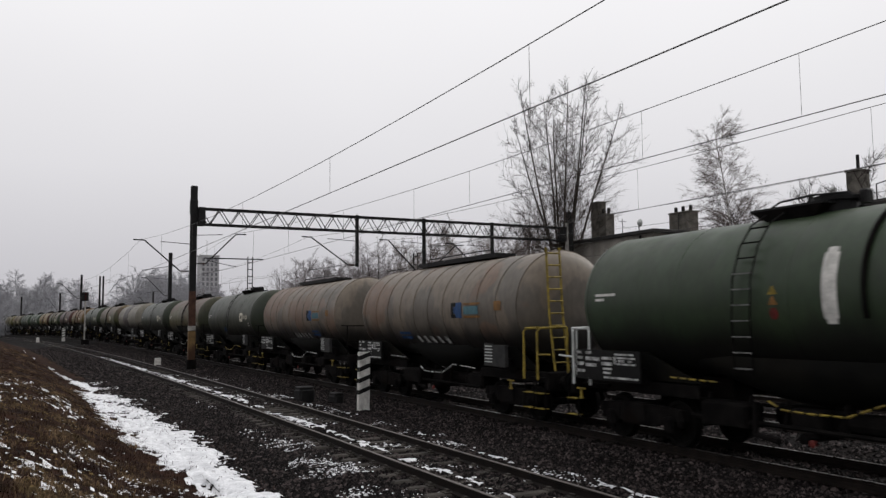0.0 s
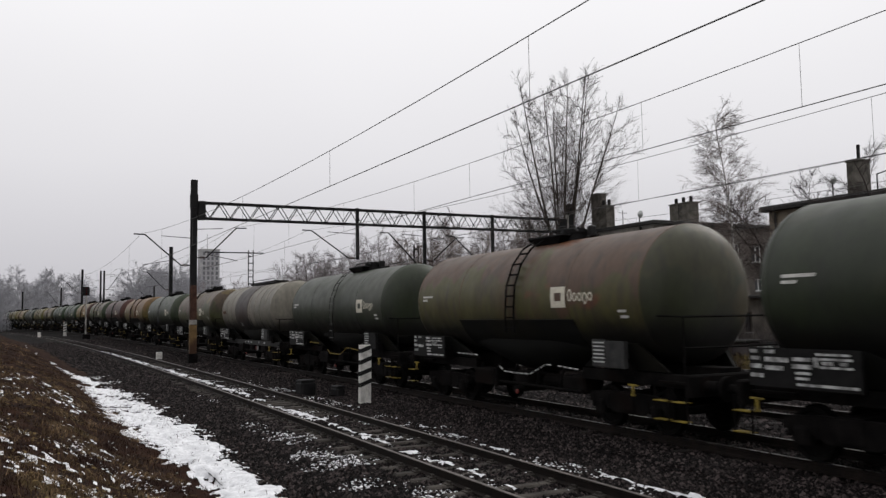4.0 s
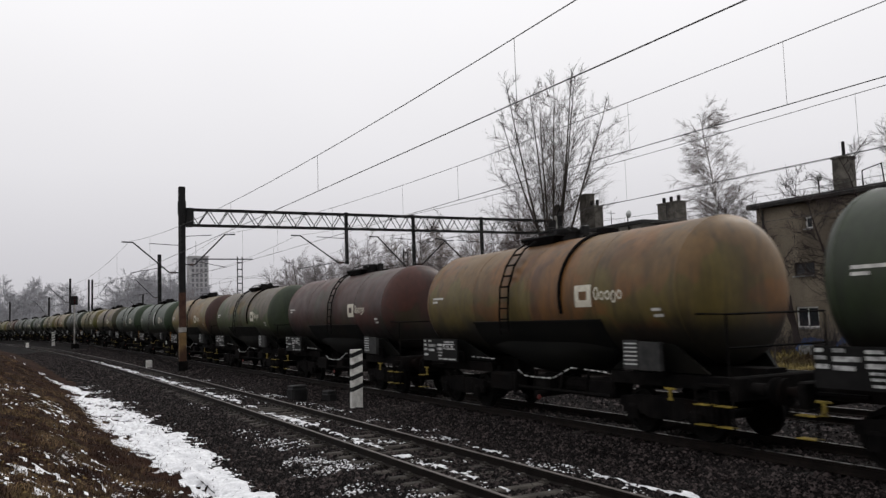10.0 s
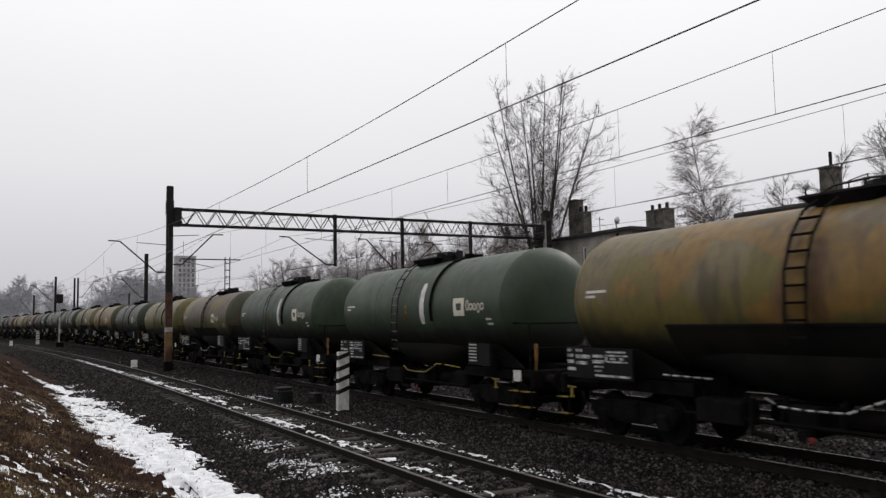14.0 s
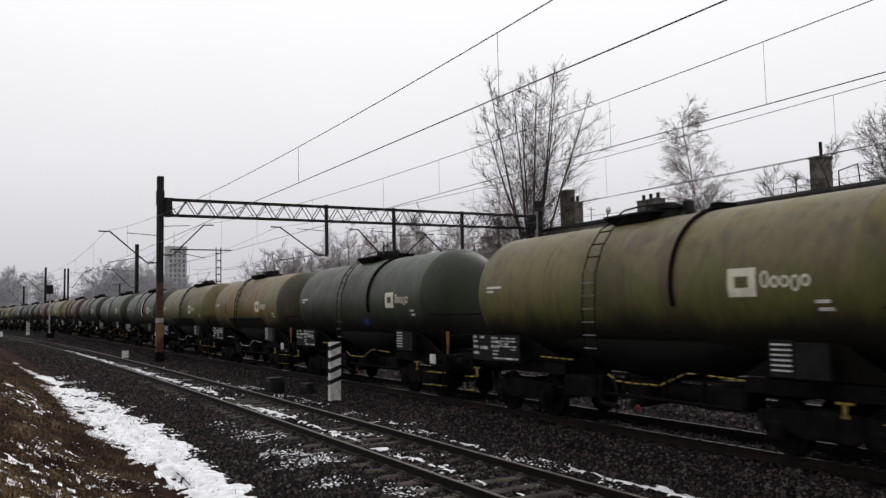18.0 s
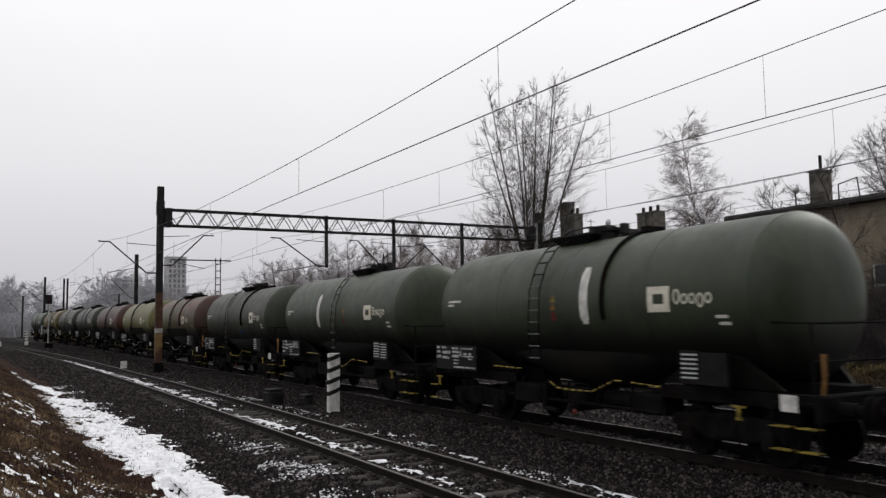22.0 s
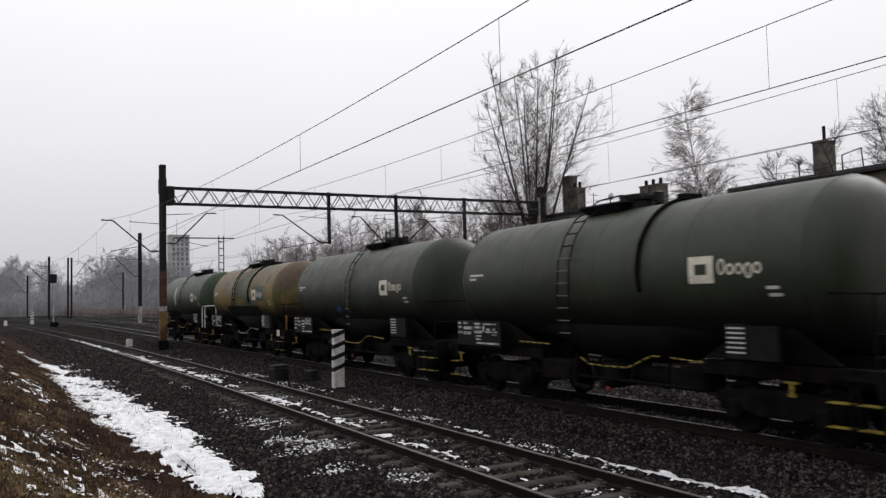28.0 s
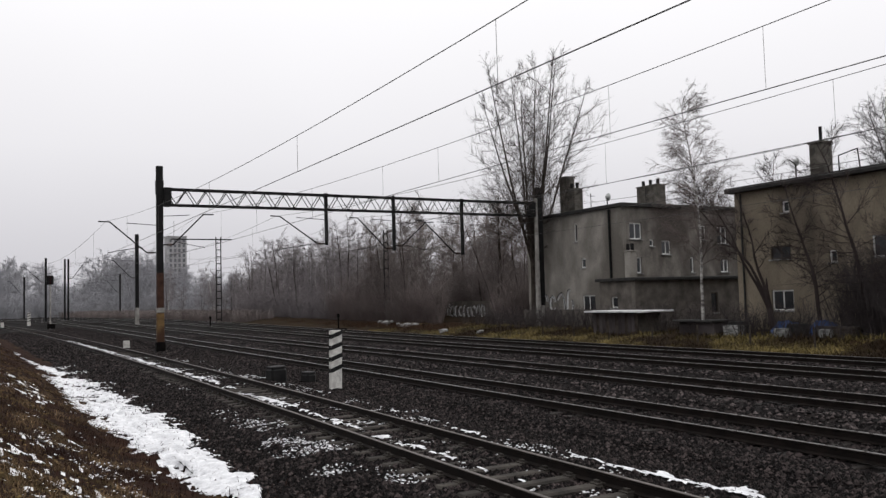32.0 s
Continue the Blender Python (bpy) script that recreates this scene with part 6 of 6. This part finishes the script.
def make_hazard(mark):
    """Two warning triangles and a ring, one below the other."""
    s = Shape()
    if mark < 2:
        z = 2.74 + 0.17 * mark
        for k in range(4):
            w = 0.09 * (1 - k / 4)
            on_tank(s, -0.64 - w, -0.64 + w, z + 0.036 * k, z + 0.036 * (k + 1), 0.005, 1)
    else:
        for k in range(5):
            w = 0.09 * math.sqrt(max(0.05, 1 - ((k - 2) / 2.6) ** 2))
            on_tank(s, -0.64 - w, -0.64 + w, 2.50 + 0.038 * k, 2.50 + 0.038 * (k + 1), 0.005, 1)
    return s


def make_blue_tag():
    return on_tank(Shape(), 1.05, 1.45, 2.08, 2.3, 0.005, 2, -0.12)


def make_panel():
    return Shape().box((-1.43, 4.70, 1.56), (0.04, 2.12, 0.64), chamfer=0.0)


def make_rings():
    s = Shape()
    for k in range(11):
        y = -5.1 + 10.2 * k / 10
        s.lathe_y([(y - 0.035, TANK_R + 0.0), (y - 0.03, TANK_R + 0.018), (y + 0.03, TANK_R + 0.018), (y + 0.035, TANK_R + 0.0)], TANK_Z, 40)
    return s


# paints: weathered upper coat, second and third coat, share
COATS = {
    "dark_green": ((0.0175, 0.0235, 0.0115), (0.015, 0.020, 0.0105), (0.022, 0.026, 0.014), 0.0),
    "mid_green": ((0.021, 0.030, 0.014), (0.0175, 0.025, 0.0125), (0.026, 0.034, 0.0175), 0.0),
    "fresh_green": ((0.0185, 0.0330, 0.0150), (0.0165, 0.028, 0.0130), (0.022, 0.035, 0.0165), 0.0),
    "rust_camo": ((0.064, 0.036, 0.021), (0.052, 0.048, 0.014), (0.098, 0.036, 0.013), 0.04),
    "brown_camo": ((0.070, 0.050, 0.032), (0.046, 0.048, 0.019), (0.105, 0.078, 0.027), 0.0),
    "orange": ((0.112, 0.064, 0.022), (0.088, 0.066, 0.017), (0.125, 0.058, 0.016), 0.0),
    "maroon": ((0.038, 0.015, 0.011), (0.028, 0.020, 0.010), (0.048, 0.015, 0.010), 0.0),
    "olive_camo": ((0.072, 0.057, 0.037), (0.039, 0.051, 0.015), (0.104, 0.080, 0.022), 0.04),
    "ochre": ((0.112, 0.086, 0.040), (0.100, 0.080, 0.018), (0.140, 0.080, 0.018), 0.02),
    "olive": ((0.092, 0.076, 0.032), (0.074, 0.073, 0.018), (0.098, 0.078, 0.022), 0.0),
    "pale_olive": ((0.108, 0.100, 0.044), (0.096, 0.098, 0.028), (0.115, 0.098, 0.034), 0.0),
    "brown_olive": ((0.074, 0.052, 0.030), (0.058, 0.056, 0.014), (0.112, 0.082, 0.018), 0.0),
    "ochre_green": ((0.102, 0.074, 0.034), (0.134, 0.092, 0.018), (0.030, 0.052, 0.028), 0.02),
    "grey_clad": ((0.150, 0.138, 0.112), (0.110, 0.104, 0.082), (0.168, 0.152, 0.125), 0.0),
    "tan_clad": ((0.128, 0.104, 0.080), (0.086, 0.074, 0.060), (0.118, 0.078, 0.054), 0.0),
    "sooty_olive": ((0.034, 0.033, 0.016), (0.025, 0.028, 0.014), (0.042, 0.034, 0.016), 0.0),
    "dark_band": ((0.023, 0.015, 0.013), (0.030, 0.020, 0.016), (0.022, 0.015, 0.013), 0.0),
}
PLAIN = ("dark_green", "mid_green", "fresh_green")
PAINT = {k: paint("tank_paint_" + k, *v[:3], level=v[3], grime_and_shade=0.94, streak=0.3 if k in ("grey_clad", "tan_clad") else 0.5 if k in PLAIN else 0.7, rough=0.42 if k in PLAIN else 0.46, runs_down=0.0 if k in PLAIN or k in ("grey_clad", "tan_clad", "dark_band", "sooty_olive") else 0.65,
                  tilt=0.0 if k in PLAIN else 0.06 if k in ("grey_clad", "tan_clad", "dark_band", "maroon") else 0.22, blotch=0.12 if k in ("grey_clad", "tan_clad") else 0.3 if k in PLAIN else 0.5) for k, v in COATS.items()}
WORDS = {
    "dark_green": "dark green", "mid_green": "faded green", "fresh_green": "fresh bottle-green", "rust_camo": "rusty brown and olive patched",
    "brown_camo": "brown and green patched", "orange": "orange-brown stained", "maroon": "dull maroon", "olive_camo": "olive and brown patched", "ochre": "ochre stained",
    "olive": "olive", "pale_olive": "pale olive", "brown_olive": "brown and olive", "ochre_green": "ochre and green patched", "grey_clad": "ribbed grey clad", "tan_clad": "ribbed tan-grey clad"}



WHEELS = []


def wagon(coat, end, opts, seed):
    """One bogie tank wagon; y runs along it, its camera side is at -x."""
    label = WORDS[coat] + " tank wagon" + (" with white band" if "w" in opts or "v" in opts else "") + (" with dark hoop" if "s" in opts else "") + (" with broad dark belt" if "b" in opts else "") + ", sooty underframe"
    t = thing("tank_wagon", label, "tank wagon", group="wagons of the train")
    body = Shape().lathe_y([(TANK_Y + HALF * k, TANK_R) for k in (-1.0, -0.5, 0.0, 0.5, 1.0)], TANK_Z, 56)
    body.f = body.f[:-2]
    tank = part("tank", body.mesh("tank", PAINT[coat], True), None, t)
    for sgn, mat in ((-1, PAINT[end]), (1, PAINT[coat])):
        e = Shape().lathe_y(dish_profile(sgn) if sgn > 0 else dish_profile(sgn)[::-1], TANK_Z, 56)
        part("tank_end", e.mesh("tank_end", mat, True, 60), None, t, "domed tank end")
        if "r" not in opts:
            y = TANK_Y + sgn * HALF
            part("weld_seam", cached("weld_seam:%d%s" % (sgn, coat), lambda: Shape().lathe_y([(y - 0.02, TANK_R), (y - 0.012, TANK_R + 0.008), (y + 0.012, TANK_R + 0.008), (y + 0.02, TANK_R)], TANK_Z, 40), PAINT[coat], True), None, tank)
    if "r" not in opts:
        for y in (-2.6, 0.0, 2.6):
            part("weld_seam", cached("weld_seam:mid" + coat, lambda: Shape().lathe_y([(-0.02, TANK_R), (-0.012, TANK_R + 0.007), (0.012, TANK_R + 0.007), (0.02, TANK_R)], TANK_Z, 40), PAINT[coat], True), None, tank).location = (0, y, 0)
    for x in (-1, 1):
        if "b" in opts:
            part("solebar", cached("solebar:%dlong" % x, lambda: make_solebars(x, -6.2, 6.2), PLATEG), None, t)
        else:
            for a, b in ((-6.2, -2.5), (2.5, 6.2)):
                part("solebar", cached("solebar:%d%.1f" % (x, a), lambda: make_solebars(x, a, b), UNDER), None, t)
    # on the clad wagons this is an added dark fill that closes the gap
    part("belly", cached("belly", make_belly, TAR, True), None, tank, "tarry sagging underside filling the gap below the barrel")
    for sgn in (-1, 1):
        part("headstock", cached("headstock:%d" % sgn, lambda: make_headstock(sgn), UNDER), None, t)
        for x in (-1, 1):
            part("saddle", cached("saddle:%d%d" % (x, sgn), lambda: make_saddle(x, sgn), TAR), None, t)
        part("bolster", cached("bolster:%d" % sgn, lambda: Shape().box((0, sgn * 4.1, 1.36), (2.2, 0.4, 0.35), chamfer=0.03), UNDER), None, t)
        bg = new("bogie")
        bg.parent = t
        bg.location = (0, sgn * 4.15, 0)
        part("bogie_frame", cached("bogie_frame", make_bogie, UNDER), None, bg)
        for y in (-0.9, 0.9):
            w = part("wheelset", cached("wheelset", make_wheelset, WHEEL, True), None, bg)
            w.matrix_basis = pose(0, y, 0.46)
            WHEELS.append((w, y))
        for x in (-0.875, 0.875):
            bf = part("buffer", cached("buffer", make_buffer, UNDER, True), None, t)
            bf.matrix_basis = pose(x, sgn * 6.22, 1.06, 0, 0, 0 if sgn > 0 else 180)
    part("coupling", cached("coupling", make_coupling, UNDER), None, t)
    part("underfloor_gear", cached("underfloor_gear", make_tanks_below, UNDER), None, t)
    lift = 0.85 if "s" in opts or "l" in opts else -0.3
    if "r" not in opts:
        kind_ = "g" if "g" in opts else "c"
        foot, rad = (1.55, 0.016) if "g" in opts else (2.02, 0.026)
        lad = part("ladder", cached("ladder:" + kind_, lambda: make_ladder(foot, rad), UNDER), None, t)
        lad.location = (0, lift, 0)
        z = foot + 0.12
        while z < 4.2:
            low_ = "g" in opts and z < 3.3
            part("rung", cached("rung:%s%d" % (kind_, low_), lambda: make_rung(rad), GREYWORN if low_ else UNDER), None, lad, "worn pale rung" if low_ else "").location = (ladder_x(z), 0, z)
            z += 0.27
    if "r" in opts:
        tw = part("top_walkway", cached("top_walkway:r", make_platform_long, STEEL), None, t)
        for k in range(4):
            part("slat", cached("slat:r", make_long_slat, STEEL), None, tw).location = (-0.3 + 0.2 * k, 0, 0)
        part("handrail", cached("handrail:r", make_long_rail, STEEL), None, t)
        part("cladding_ribs", cached("cladding_ribs:" + coat, make_rings, PAINT[coat], True), None, tank)
    else:
        tw = part("top_walkway", cached("top_walkway", make_platform, UNDER), None, t)
        for k in range(6):
            part("slat", cached("slat", make_slat, STEEL), None, tw).location = (-0.5 + 0.2 * k, 0, 0)
        for o in (tw, part("manhole", cached("manhole", make_manhole, STEEL), None, t), part("top_rail", cached("top_rail", make_top_rail, STEEL), None, t)):
            o.location = (0, lift, 0)
        if "g" not in opts:
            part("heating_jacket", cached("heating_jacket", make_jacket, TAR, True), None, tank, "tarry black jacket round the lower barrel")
    if "b" in opts:
        part("dark_belt", cached("dark_belt", lambda: Shape().lathe_y([(-0.68, TANK_R + 0.004), (-0.68, TANK_R + 0.02), (1.98, TANK_R + 0.02), (1.98, TANK_R + 0.004)], TANK_Z, 56), PAINT["dark_band"], True), None, tank, "broad dark belt round the tank")
    if "s" in opts:
        part("hoop", cached("hoop", make_strap, UNDER, True), None, t, "dark vent pipe hooped over the tank").location = (0, -0.3, 0)
    if "w" in opts:
        part("white_band", cached("white_band:w", lambda: make_white_band(1.58), WHITEP), None, tank, "white painted contents band")
    if "v" in opts:
        part("white_band", cached("white_band:v" + ("s" if "s" in opts else ""), lambda: make_white_band(-0.76), WHITEP), None, tank, "white painted contents band")
    dy = -0.12 if "g" in opts else 0.65
    if "r" in opts:
        if "b" in opts:
            part("white_mark", cached("white_mark", lambda: on_tank(on_tank(on_tank(Shape(), 0.95, 1.3, 2.02, 2.10, 0.024, 1), 1.02, 1.22, 2.10, 2.18, 0.024, 1), 1.12, 1.2, 2.18, 2.26, 0.024, 1), PLATETEXT), None, tank, "small white triangle")
            part("stencil", cached("stencil", lambda: on_tank(Shape(), 4.2, 4.95, 2.74, 2.90, 0.02, 2), RUSTP), None, tank, "faded dark stencil block")
            for k, (y, w) in enumerate(((1.45, 0.2), (0.85, 0.28), (0.25, 0.3), (-1.3, 0.12), (-2.4, 0.3))):
                part("solebar_mark", cached("solebar_mark:%d" % k, lambda: Shape().box((-1.004, y, 1.15), (0.006, w, 0.09)), PLATETEXT), None, t)
            part("tail_board", cached("tail_board:r", lambda: Shape().box((-1.1, -1.2, 0.86), (0.03, 0.22, 0.16)), REDP), None, t, "small red plate")
            part("tail_board", cached("tail_board:w", lambda: Shape().box((-1.1, -1.45, 0.86), (0.03, 0.22, 0.20)), PLATETEXT), None, t, "small white plate")
        if "b" not in opts:
            part("emblem", cached("emblem:r", lambda: on_tank(on_tank(on_tank(Shape(), -1.78, -1.62, 2.62, 3.06, 0.018, 4), -1.9, -1.62, 2.94, 3.06, 0.018, 2), -1.9, -1.62, 2.62, 2.73, 0.018, 2), BLACKP), None, tank, "faded dark square emblem")
            part("emblem", cached("emblem:rb", lambda: on_tank(on_tank(Shape(), -2.25, -1.9, 2.62, 3.06, 0.018, 5), -1.9, -1.79, 2.74, 2.93, 0.018, 3), BLUEP), None, tank, "bright blue half of the emblem")
            part("wordmark", cached("wordmark:r", lambda: on_tank(Shape(), -3.2, -2.38, 2.72, 2.94, 0.02, 3), TEALP), None, tank, "faded teal lettering block")
            for z in (2.62, 2.98):
                part("wordmark", cached("wordmark:o%.2f" % z, lambda: on_tank(Shape(), -3.3, -2.36, z, z + 0.06, 0.02, 1), ORANGEP), None, tank, "faded orange lettering bar")
            for z in (1.98, 2.12):
                part("blue_tag", cached("blue_tag:r%.2f" % z, lambda: on_tank(Shape(), -0.42, 0.42, z, z + 0.085, 0.02, 2), BLUEP), None, tank).location = (0, 1.95 if "y" in opts else -2.3, 0)
            part("hazard_mark", cached("hazard_mark:r", lambda: on_tank(Shape(), -4.4, -4.05, 2.80, 3.05, 0.02, 2), ORANGEP), None, tank)
            for k in range(5):
                part("drip_mark", cached("drip_mark", lambda: on_tank(Shape(), 0.4, 0.62, 1.88, 2.08, 0.02, 2, 0.10), PLATETEXT), None, tank).location = (0, (0.5 if "y" in opts else 0.05) - 0.48 * k, 0)
    else:
        em = part("emblem", cached("emblem", make_emblem, CREAM), None, tank, "cream square emblem")
        wm = part("wordmark", cached("wordmark", make_wordmark, CREAM), None, tank, "cream letter blocks")
        for o in (em, wm):
            o.location = (0, dy, 0)
        if "w" in opts or "v" in opts:
            for k, mt in ((0, ORANGEP), (1, YELLOWP), (2, REDP)):
                part("hazard_mark", cached("hazard_mark:%d" % k, lambda: make_hazard(k), mt), None, tank).location = (0, 0.92 if "s" in opts else -0.3, 0)
        for k in range(4):
            part("lettering_line", cached("lettering_line:%d" % k, lambda: make_small_text(k), WHITEP), None, tank)
        if "t" in opts:
            part("blue_tag", cached("blue_tag:" + ("b" if "g" in opts else "t"), make_blue_tag, BLUEP if "g" in opts else TEALP), None, tank).location = (0, (-2.1 if "g" in opts else -3.1) if "s" in opts else 0.0, 0)
    panel = part("data_panel", cached("data_panel", make_panel, PLATE), None, t, "dark plate with lines of white lettering")
    part("lettering", cached("lettering:%d" % (seed % 3), lambda: bars(seed % 3), PLATETEXT), None, panel, kind="stuff")
    board = part("sign_board", cached("sign_board:" + ("g" if "g" in opts else "c"), lambda: Shape().box((-1.44, -3.72, 1.64), (0.05, 0.46, 0.58)).box((-1.43, -4.28, 1.62), (0.10, 0.60, 0.56)), PLATEG if "g" not in opts else PLATE), None, t, "sign board with rows of lettering")
    for k in range(6):
        part("sign_line", cached("sign_line", make_sign_line, GREYRAIL), None, board).location = (0, -3.72, 1.86 - 0.082 * k)
        if "w" in opts:
            part("sign_line", cached("sign_line", make_sign_line, GREYRAIL), None, board).location = (-0.02, -4.28, 1.84 - 0.082 * k)
    trim_mat = YELLOWP if "g" in opts else PLATETEXT
    gap = 0.08 if "g" in opts and seed % 2 else 0.3
    if "b" not in opts:
        rod = part("guard_rod", cached("guard_rod", make_rod, UNDER), None, t, "thin guard rods with painted bands")
        part("rod_bands", cached("rod_bands:%s%.2f" % (trim_mat.name, gap), lambda: make_rod_bands(gap), trim_mat), None, rod, kind="stuff")
    if "q" in opts:
        part("repainted_patch", cached("repainted_patch:q", lambda: on_tank(Shape(), 1.5, 2.35, 3.08, 3.52, 0.003, 5, 0.05), OCHREP), None, tank, "repainted ochre patch")
    if "u" in opts:
        part("repainted_patch", cached("repainted_patch:u", lambda: on_tank(Shape(), 2.9, 4.35, 2.62, 3.12, 0.003, 6, 0.08), OCHREP), None, tank, "repainted ochre patch")
        part("touch_up", cached("touch_up", lambda: on_tank(Shape(), 2.95, 3.15, 2.55, 3.10, 0.005, 6, 0.02), RUSTP), None, tank, "rust-brown touch-up")
    if "e" in opts:
        part("repainted_patch", cached("repainted_patch:e", lambda: on_tank(Shape(), -3.8, -1.95, 2.58, 3.26, 0.003, 6, 0.06), TEALG), None, tank, "dull teal repainted patch behind the emblem")
    if "p" in opts:
        part("end_lever", cached("end_lever", lambda: Shape().tube([(-1.2, -6.2, 1.3), (-1.22, -6.26, 1.55), (-1.22, -6.26, 1.92)], [0.03, 0.035, 0.045], 6), ORANGEP), None, t, "orange hand lever at the wagon end")
    for y in (-5.55, -6.05, 6.0):
        for d in (-0.19, 0.19):
            part("step_hanger", cached("step_hanger", make_step_hanger, UNDER), None, t).location = (0, y + d, 0)
        for z in (0.42, 0.78):
            part("step", cached("step", make_step, YELLOWP), None, t, "yellow edged step").location = (0, y, z)
    part("tie_hook", cached("tie_hook:a", lambda: make_hook(-4.75), YELLOWP), None, t, "yellow tie-down hook")
    part("tie_hook", cached("tie_hook:b", lambda: make_hook(5.65), YELLOWP), None, t, "yellow tie-down hook")
    part("brake_knob", cached("brake_knob", lambda: Shape().lathe_x([(-1.40, 0.02), (-1.42, 0.06), (-1.45, 0.06), (-1.46, 0.03)], -0.35, 0.56, 10), REDP), None, t, "red brake release knob")
    if "p" in opts:
        part("white_plate", cached("white_plate", lambda: Shape().box((-1.43, -5.75, 1.15), (0.03, 0.30, 0.26)), WHITEP), None, t, "small white plate")
    if "h" in opts:
        part("handrail", cached("handrail", make_big_rail, GREYRAIL), None, t, "pale tall end handrails")
    elif "k" in opts:
        part("handrail", cached("handrail:k", lambda: make_big_rail(-1), GREYRAIL), None, t, "pale tall end handrails")
    elif "y" in opts:
        part("end_ladder", cached("end_ladder", make_end_ladder, YELLOWP), None, t, "yellow ladder up the tank end")
        part("handrail", cached("handrail:y", make_big_rail, YELLOWP), None, t, "yellow tall end handrails")
    else:
        part("end_rail", cached("end_rail", make_end_rail, UNDER), None, t)
    return t


# centre of each wagon along the train at the start, coat, coat of the leading end, fittings
TRAIN = (
    (9.3, "fresh_green", "fresh_green", "gsvk"), (22.7, "tan_clad", "tan_clad", "ry"), (36.2, "tan_clad", "tan_clad", "r"), (49.2, "dark_green", "dark_green", "gt"),
    (62.8, "rust_camo", "sooty_olive", "t"), (76.3, "dark_green", "dark_green", "g"), (90.4, "grey_clad", "grey_clad", "rb"), (104.4, "brown_camo", "brown_camo", ""),
    (118.1, "mid_green", "mid_green", "gt"), (131.85, "orange", "orange", "s"), (145.8, "maroon", "maroon", ""), (159.5, "olive_camo", "mid_green", "stq"),
    (173.1, "ochre", "maroon", ""), (186.65, "fresh_green", "fresh_green", "gsvp"), (200.6, "fresh_green", "fresh_green", "gsvp"), (214.0, "brown_olive", "sooty_olive", ""),
    (227.5, "olive", "olive", "gsp"), (241.3, "dark_green", "dark_green", "gspt"), (254.7, "ochre", "sooty_olive", "plu"), (268.2, "olive", "olive", ""),
    (281.9, "mid_green", "mid_green", "gsvp"), (295.4, "mid_green", "mid_green", "gw"), (308.75, "dark_green", "dark_green", "gspt"), (322.2, "rust_camo", "maroon", "sp"),
    (335.8, "pale_olive", "pale_olive", "pl"), (349.4, "maroon", "maroon", ""), (362.8, "dark_green", "dark_green", "gs"), (376.3, "dark_green", "dark_green", "gt"),
    (390.05, "ochre_green", "brown_olive", "spe"), (403.6, "fresh_green", "fresh_green", "gwh"),
)
WAGONS = [(c, wagon(coat, end, o, k)) for k, (c, coat, end, o) in enumerate(TRAIN)]


def travelled(t):
    return 10.985 * t + 0.05323 * t * t


def motions():
    for centre, w in WAGONS:
        rows = []
        for k in range(33):
            y = centre - travelled(k)
            rows.append((float(k), pose(12.4 + bend(y), y, rise(y), 0, 0, math.degrees(heading(y)))))
        walk(w, rows)
    # the wheels roll without slip, 80 degrees from row to row
    turns, way = [], 0.0
    while way < travelled(32.0):
        turns.append(((math.sqrt(10.985 ** 2 + 4 * 0.05323 * way) - 10.985) / (2 * 0.05323), math.degrees(way / 0.46)))
        way += math.radians(80.0) * 0.46
    turns.append((32.0, math.degrees(travelled(32.0) / 0.46)))
    rolling = {}
    for w, y in WHEELS:
        if y not in rolling:
            walk(w, [(t, pose(0, y, 0.46, a % 360.0)) for t, a in turns])
            rolling[y] = w
        else:
            # every axle of the train turns alike and shares the same keys
            w.rotation_mode = "QUATERNION"
            keys = w.animation_data_create()
            keys.action = rolling[y].animation_data.action
            keys.action_slot = rolling[y].animation_data.action_slot


motions()
